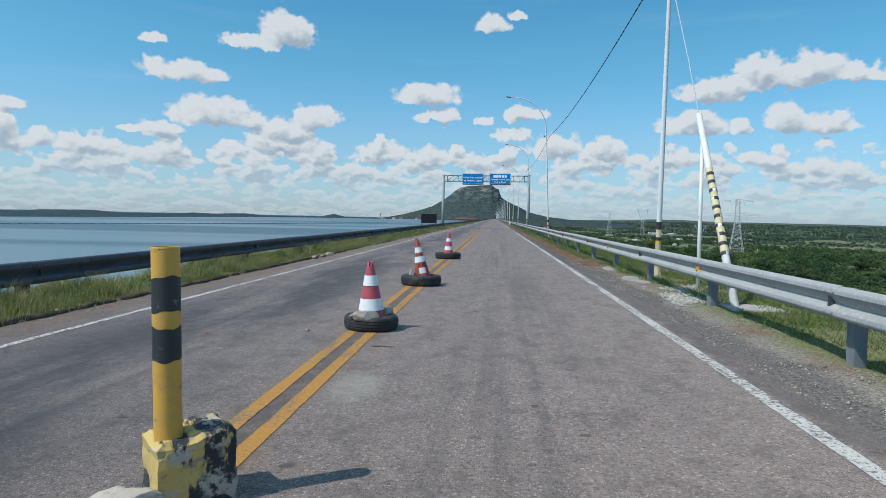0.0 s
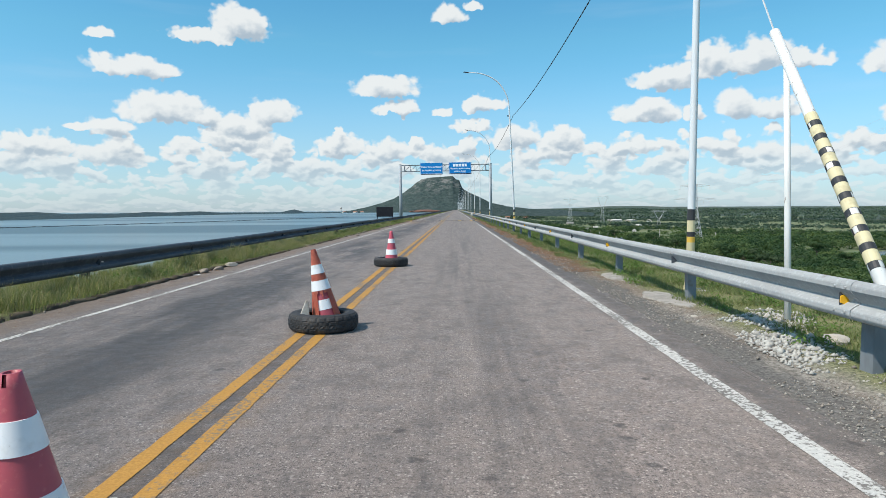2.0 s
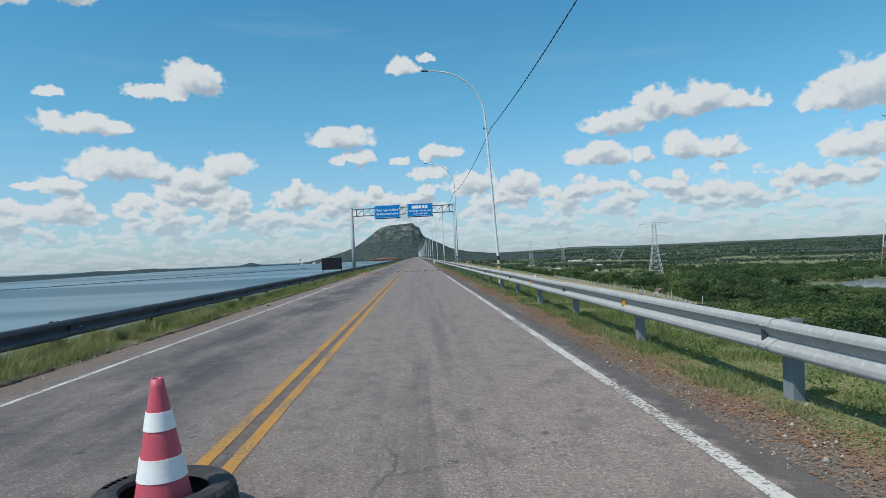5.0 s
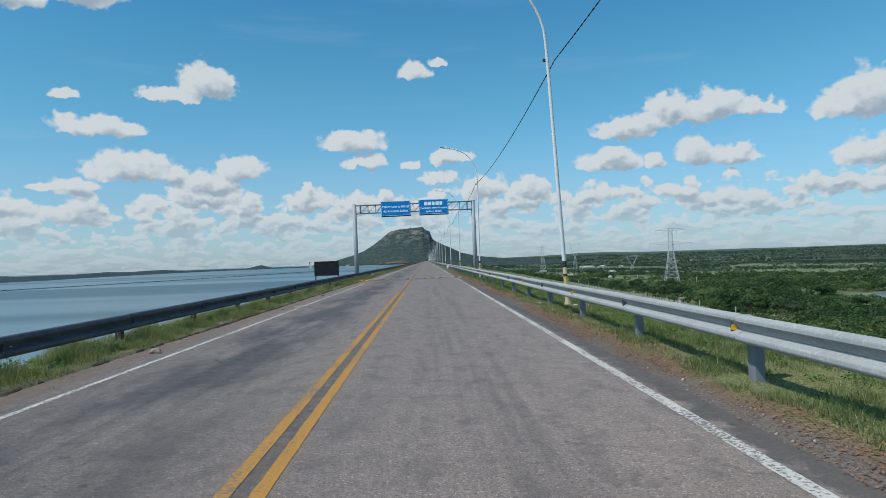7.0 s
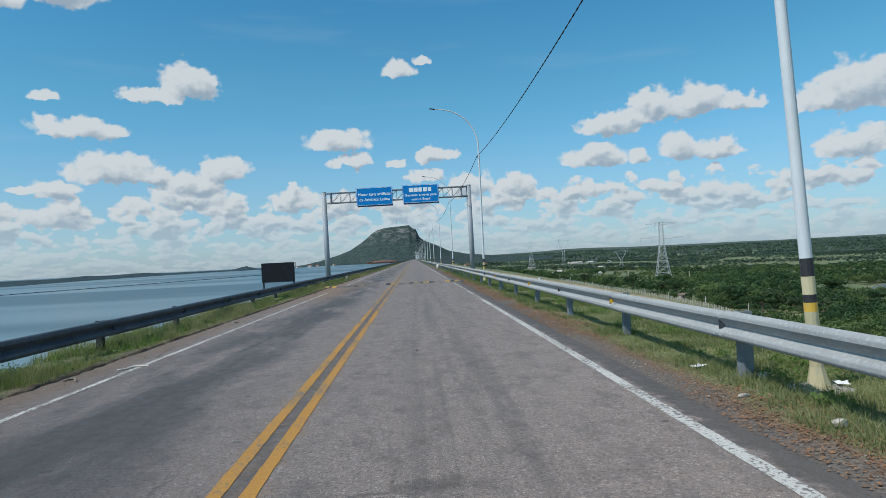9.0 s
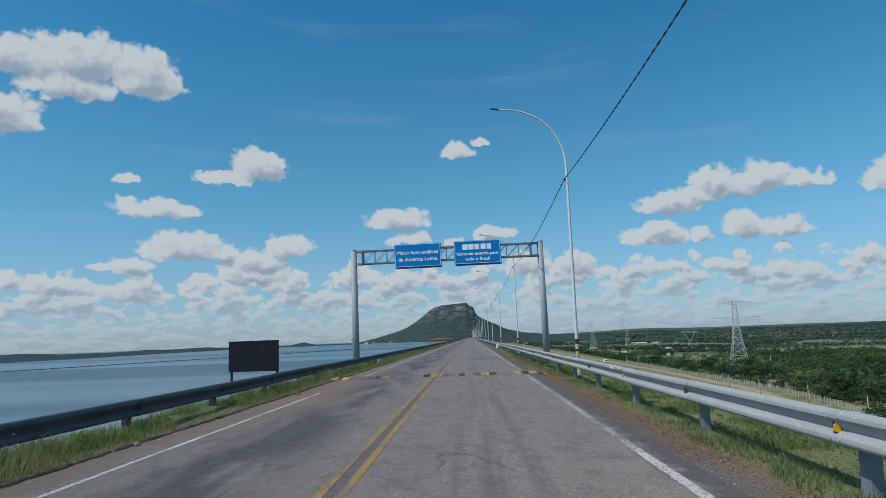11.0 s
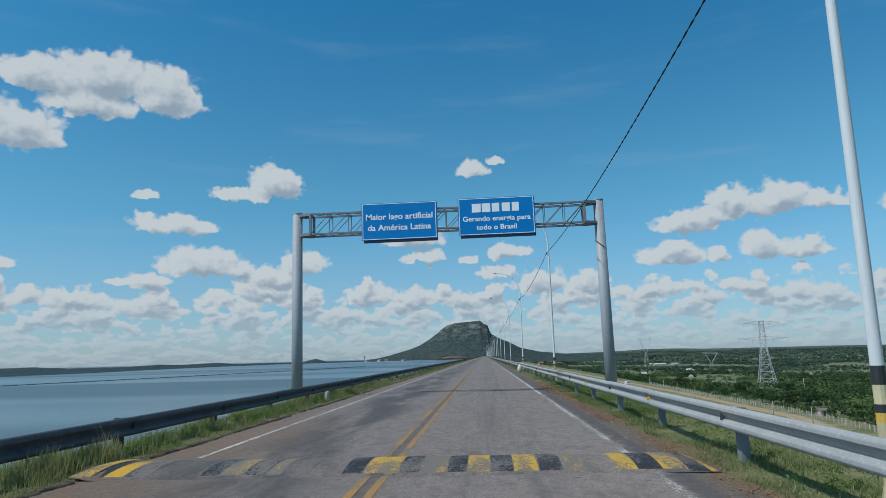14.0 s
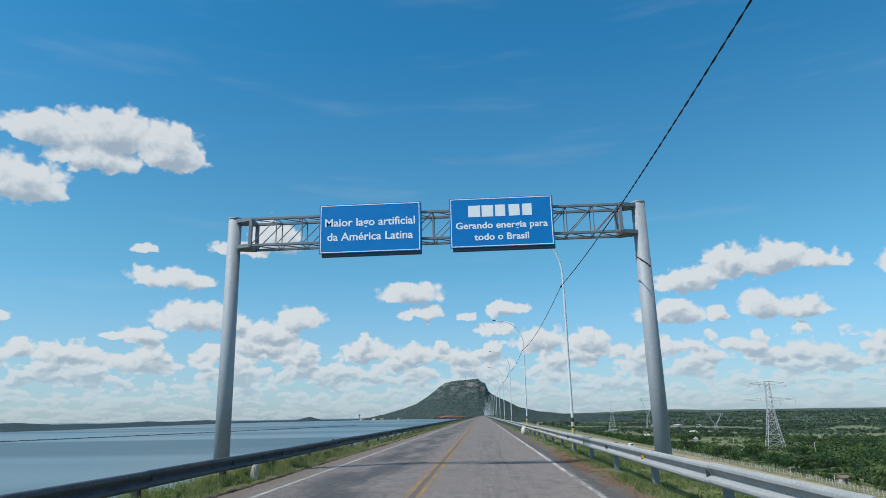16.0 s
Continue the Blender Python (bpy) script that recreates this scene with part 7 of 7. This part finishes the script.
# houses scattered far off on the plain and at the foot of the hill
HOUSES = [(150, 700, 5), (132, 655, 4), (175, 640, 5), (233, 833, 8), (300, 1260, 12), (290, 1180, 18), (330, 1230, 20), (355, 1200, 12), (-287, 1665, 14), (-262, 1690, 10), (-246, 1700, 8), (-205, 1725, 9), (-120, 1745, 7), (110, 1500, 9), (150, 1400, 10), (100, 1250, 9)]
for i, (x, y, s) in enumerate(HOUSES):
    r = math.hypot(x, y)
    z = -6.0 if x < 0 else -21.0 if r < 1500 else -23
    if x > 0 and r < 1450:
        z = float(ground_height(np.array([x]), np.array([y]))[0]) - (1.2 if s > 9 else 0.4)
    if x < 0:
        z = max(float(hill_height(np.array([math.degrees(math.atan2(x, y))]), np.array([r]))[0]), -6.2)
    h = thing("house", pose(x, y, z, 0, 0, i * 37), "small far house with pale walls and a low roof", "house", "far houses")
    bm = bmesh.new()
    box(bm, -s / 2, s / 2, -s / 3, s / 3, -1, 3.4)
    part("wall", bm, WALL_PAINT, h)
    bm = bmesh.new()
    vs = [bm.verts.new(p) for p in ((-s / 2 - 0.5, -s / 3 - 0.5, 3.4), (s / 2 + 0.5, -s / 3 - 0.5, 3.4), (s / 2 + 0.5, s / 3 + 0.5, 3.4), (-s / 2 - 0.5, s / 3 + 0.5, 3.4), (-s / 2, 0, 5.0), (s / 2, 0, 5.0))]
    for q in ((0, 1, 5, 4), (2, 3, 4, 5), (0, 4, 3), (1, 2, 5), (3, 2, 1, 0)):
        bm.faces.new([vs[k] for k in q])
    part("roof", bm, WALL_PAINT if i < 8 else ROOF_TILE, h)
bm = bmesh.new()
tube(bm, ((0, 0, -6), (0, 0, 11)), [0.9, 0.8], 10)
bmesh.ops.create_icosphere(bm, subdivisions=2, radius=2.6, matrix=Matrix.Translation((0, 0, 12)))
wt = part("water_tower", bm, CONCRETE)
wt.location = (-296, 1672, -5)
tagged(wt, "pale far water tower beside the lakeside houses", "water tower")
cut = part("red_cutting", rock_mesh("red_cutting", RED_EARTH, 5, 40, 14, 5.0, 0.3), None)
cut.location = (-82, 1738, -2.5)
tagged(cut, "bare red earth cutting at the foot of the hill", "earth bank", kind="structure")
mast = thing("mast", (-46, 2003, float(hill_height(np.array([math.degrees(math.atan2(-46, 2003))]), np.array([math.hypot(46, 2003)]))[0])), "thin lattice radio mast on the hilltop", "mast")
bm = bmesh.new()
tube(bm, ((0, 0, -3), (0, 0, 22)), [0.6, 0.25], 6)
tube(bm, ((-2.2, 0, 11), (2.2, 0, 11)), 0.25, 4)
part("column", bm, LATTICE, mast)


# a line of dark floats moored across the lake
bm = bmesh.new()
run = [Vector(p) for p in ((-225, 270, -5.95), (-190, 370, -5.95), (-172, 430, -5.95), (-140, 560, -5.95), (-115, 700, -5.95))]
for p, q in zip(run, run[1:]):
    n = int((q - p).length / 2.6)
    for i in range(n):
        a, b_ = p.lerp(q, (i + 0.06) / n), p.lerp(q, (i + 0.9) / n)
        lift = Vector((0, 0, 0.08 * math.sin(i * 2.3)))
        tube(bm, (a, a.lerp(b_, 0.1) + lift, a.lerp(b_, 0.9) + lift, b_), [0.12, 0.30, 0.30, 0.12], 6)
tagged(part("floating_boom", bm, CABLE), "long string of dark floats lying on the lake", "floats")


# ---------------------------------------------------------------- power pylons on the plain
def pylon(h, label):
    """A lattice pylon: four splayed legs to a waist, a narrow body, two cross-arms."""
    t = thing("pylon", (0, 0, 0), label, "pylon", "power pylons on the plain")
    k = h / 43.0

    def half(z):
        return np.interp(z, [0, 14, 26, 43], [5.4, 3.2, 1.8, 1.25])
    zs = [0, 5, 9.5, 14, 17.5, 20.5, 23.5, 26, 29, 32, 35, 38, 40.5, 43]
    for sx, sy in ((-1, -1), (1, -1), (1, 1), (-1, 1)):
        bm = bmesh.new()
        tube(bm, [(sx * half(z) * k, sy * half(z) * k, z * k) for z in zs], 0.17 * k, 4)
        part("leg", bm, LATTICE, t)
    bm = bmesh.new()
    for a, b_ in zip(zs, zs[1:]):
        for (ax, ay), (bx, by) in (((-1, -1), (1, -1)), ((1, -1), (1, 1)), ((1, 1), (-1, 1)), ((-1, 1), (-1, -1))):
            ha, hb = half(a) * k, half(b_) * k
            tube(bm, ((ax * ha, ay * ha, a * k), (bx * hb, by * hb, b_ * k)), 0.085 * k, 3)
            tube(bm, ((bx * ha, by * ha, a * k), (ax * hb, ay * hb, b_ * k)), 0.085 * k, 3)
            tube(bm, ((ax * hb, ay * hb, b_ * k), (bx * hb, by * hb, b_ * k)), 0.085 * k, 3)
    part("lattice", bm, LATTICE, t)
    bm = bmesh.new()
    box(bm, -7.0 * k, 7.0 * k, -6.5 * k, 6.5 * k, -1.6 * k, 0.6 * k, 0.1)
    part("footing", bm, CONCRETE, t, "pale concrete footing")
    for z, l in ((31.5, 15.5), (42.0, 11.0)):
        bm = bmesh.new()
        for s in (-1, 1):
            for y in (-1, 1):
                tube(bm, ((0, y * 0.9 * k, (z - 1.2) * k), (s * l * k, 0, z * k)), 0.10 * k, 4)
                tube(bm, ((0, y * 0.9 * k, (z + 1.4) * k), (s * l * k, 0, z * k)), 0.10 * k, 4)
            for i in range(1, 6):
                f_ = i / 6
                tube(bm, ((s * l * f_ * k, 0.9 * (1 - f_) * k, (z - 1.2 * (1 - f_)) * k), (s * l * f_ * k, -0.9 * (1 - f_) * k, (z + 1.4 * (1 - f_)) * k)), 0.07 * k, 3)
            for e in (1.0, 0.42):
                tube(bm, ((s * l * e * k, 0, (z - 1.2 * (1 - e)) * k), (s * l * e * k, 0, (z - 1.2 * (1 - e) - 2.8) * k)), 0.09 * k, 4)
        part("cross_arm", bm, LATTICE, t, "long tapering cross-arm")
    return t


def portal_pylon(h):
    """A waisted pylon: a narrow foot opening into a V under one long beam."""
    t = thing("pylon", (0, 0, 0), "far lattice pylon opening into a V", "pylon", "power pylons on the plain")
    for s in (-1, 1):
        bm = bmesh.new()
        for y in (-0.8, 0.8):
            tube(bm, ((s * 3.2, y * 3, 0), (s * 0.9, y, h * 0.52), (s * 6.5, y * 0.6, h * 0.9), (s * 6.5, y * 0.6, h)), 0.14, 4)
        for i in range(8):
            a, b_ = i / 8, (i + 1) / 8
            tube(bm, ((s * (0.9 + 5.6 * a), -0.7, h * (0.52 + 0.38 * a)), (s * (0.9 + 5.6 * b_), 0.7, h * (0.52 + 0.38 * b_))), 0.075, 3)
            tube(bm, ((s * (3.2 - 2.3 * a), 0, h * 0.52 * a), (-s * (3.2 - 2.3 * b_), 0, h * 0.52 * b_)), 0.075, 3)
        part("leg", bm, LATTICE, t)
    bm = bmesh.new()
    for z in (0.93, 1.0):
        tube(bm, ((-10, 0, h * z), (10, 0, h * z)), 0.12, 4)
    for i in range(14):
        tube(bm, ((-10 + i * 20 / 14, 0, h * (0.93 if i % 2 else 1.0)), (-10 + (i + 1) * 20 / 14, 0, h * (1.0 if i % 2 else 0.93))), 0.075, 3)
    part("cross_arm", bm, LATTICE, t, "long straight beam")
    return t


def tall_pylon(h):
    """A tall tapering pylon on four bare legs, belted at a quarter of its height, with short arms at the top."""
    t = thing("pylon", (0, 0, 0), "tallest white lattice pylon on rust-red legs beside the pond", "pylon", "power pylons on the plain")

    def half(z):
        return float(np.interp(z / h, [0, 0.26, 0.5, 0.69, 0.87, 1.0], [6.2, 4.7, 2.75, 1.75, 1.05, 0.85]))
    corners = ((-1, -1), (1, -1), (1, 1), (-1, 1))
    low = [0, 0.06 * h, 0.12 * h, 0.185 * h]
    top = [0.185 * h] + [h * k for k in (0.26, 0.34, 0.42, 0.5, 0.57, 0.63, 0.69, 0.75, 0.81, 0.87, 0.935, 1.0)]
    for sx, sy in corners:
        for zs, mat, label in ((low, RUST_LEG, "rust-red lower leg"), (top, LATTICE_WHITE, "white upper leg")):
            bm = bmesh.new()
            tube(bm, [(sx * half(z), sy * half(z), z) for z in zs], 0.22, 5)
            part("leg", bm, mat, t, label)
        bm = bmesh.new()
        box(bm, sx * 6.2 - 0.9, sx * 6.2 + 0.9, sy * 6.2 - 0.9, sy * 6.2 + 0.9, -1.5, 2.6, 0.15)
        part("footing", bm, CONCRETE, t, "pale concrete stub")
    bm = bmesh.new()
    for n, (a, b_) in enumerate(zip(top, top[1:])):
        for (ax, ay), (bx, by) in zip(corners, corners[1:] + corners[:1]):
            ha, hb = half(a), half(b_)
            r = 0.17 if n < 1 else 0.10
            tube(bm, ((ax * ha, ay * ha, a), (bx * ha, by * ha, a)), r, 4)
            tube(bm, ((ax * hb, ay * hb, b_), (bx * hb, by * hb, b_)), r, 4)
            mid = Vector(((ax + bx) * hb / 2, (ay + by) * hb / 2, b_))
            tube(bm, ((ax * ha, ay * ha, a), mid), 0.10, 4)
            tube(bm, ((bx * ha, by * ha, a), mid), 0.10, 4)
    part("lattice", bm, LATTICE_WHITE, t)
    bm = bmesh.new()
    z = 0.185 * h
    for (ax, ay), (bx, by) in zip(corners, corners[1:] + corners[:1]):
        mid = Vector(((ax + bx) * half(z) / 2, (ay + by) * half(z) / 2, z))
        for cx, cy in ((ax, ay), (bx, by)):
            tube(bm, ((cx * half(0.09 * h), cy * half(0.09 * h), 0.09 * h), mid), 0.12, 4)
    part("knee_brace", bm, RUST_LEG, t, "rust-red braces between the legs")
    for z, l in ((0.90 * h, 5.2), (0.99 * h, 7.0)):
        bm = bmesh.new()
        for s_ in (-1, 1):
            for y in (-0.8, 0.8):
                tube(bm, ((s_ * 0.8, y, z - 1.2), (s_ * l, 0, z + 0.6)), 0.10, 4)
                tube(bm, ((s_ * 0.8, y, z + 0.6), (s_ * l, 0, z + 0.6)), 0.10, 4)
            tube(bm, ((s_ * l, 0, z + 0.6), (s_ * (l + 0.8), 0, z + 2.2)), 0.08, 4)
            tube(bm, ((s_ * l * 0.95, 0, z + 0.6), (s_ * l * 0.95, 0, z - 2.4)), 0.08, 4)
        part("cross_arm", bm, LATTICE, t, "short lattice arm")
    return t


portal_pylon(40.5).matrix_world = pose(212.6, 946, -21.5, 0, 0, 6)
portal_pylon(24).matrix_world = pose(268, 863, -25.5, 0, 0, 4)
py1 = pylon(45.8, "tall pale lattice power pylon above the scrub")
py1.matrix_world = pose(201.9, 554.8, -24.9, 0, 0, -12)
py2 = tall_pylon(75)
py2.matrix_world = pose(227.5, 310.5, -17.6, 0, 0, 8)
for x, y, z, s, turn in ((158, 900, -18, 0.72, -10),):
    c = copy_thing(py1, pose(x, y, z, 0, 0, turn))
    c.scale = (s, s, s)
bm = bmesh.new()
a_, b_ = Vector((201.9, 554.8, -24.2)), Vector((227.5, 310.5, -17.6))
for off, za, zb in ((-15, 31, 65), (15, 31, 65), (-11, 41.5, 72), (11, 41.5, 72)):
    for p, q, sa, sb in ((a_ + Vector((off, 0, za)), b_ + Vector((off * 0.45, 0, zb)), 0, 0), (a_ + Vector((off, 0, za)), Vector((158 + off * 0.72, 900, -18 + za * 0.72)), 0, 0)):
        tube(bm, [p.lerp(q, t / 12) - Vector((0, 0, 4 * 7 * (t / 12) * (1 - t / 12))) for t in range(13)], 0.035, 3)
tagged(part("power_line", bm, GALV_WIRE), "thin sagging power lines between the pylons", "power line")
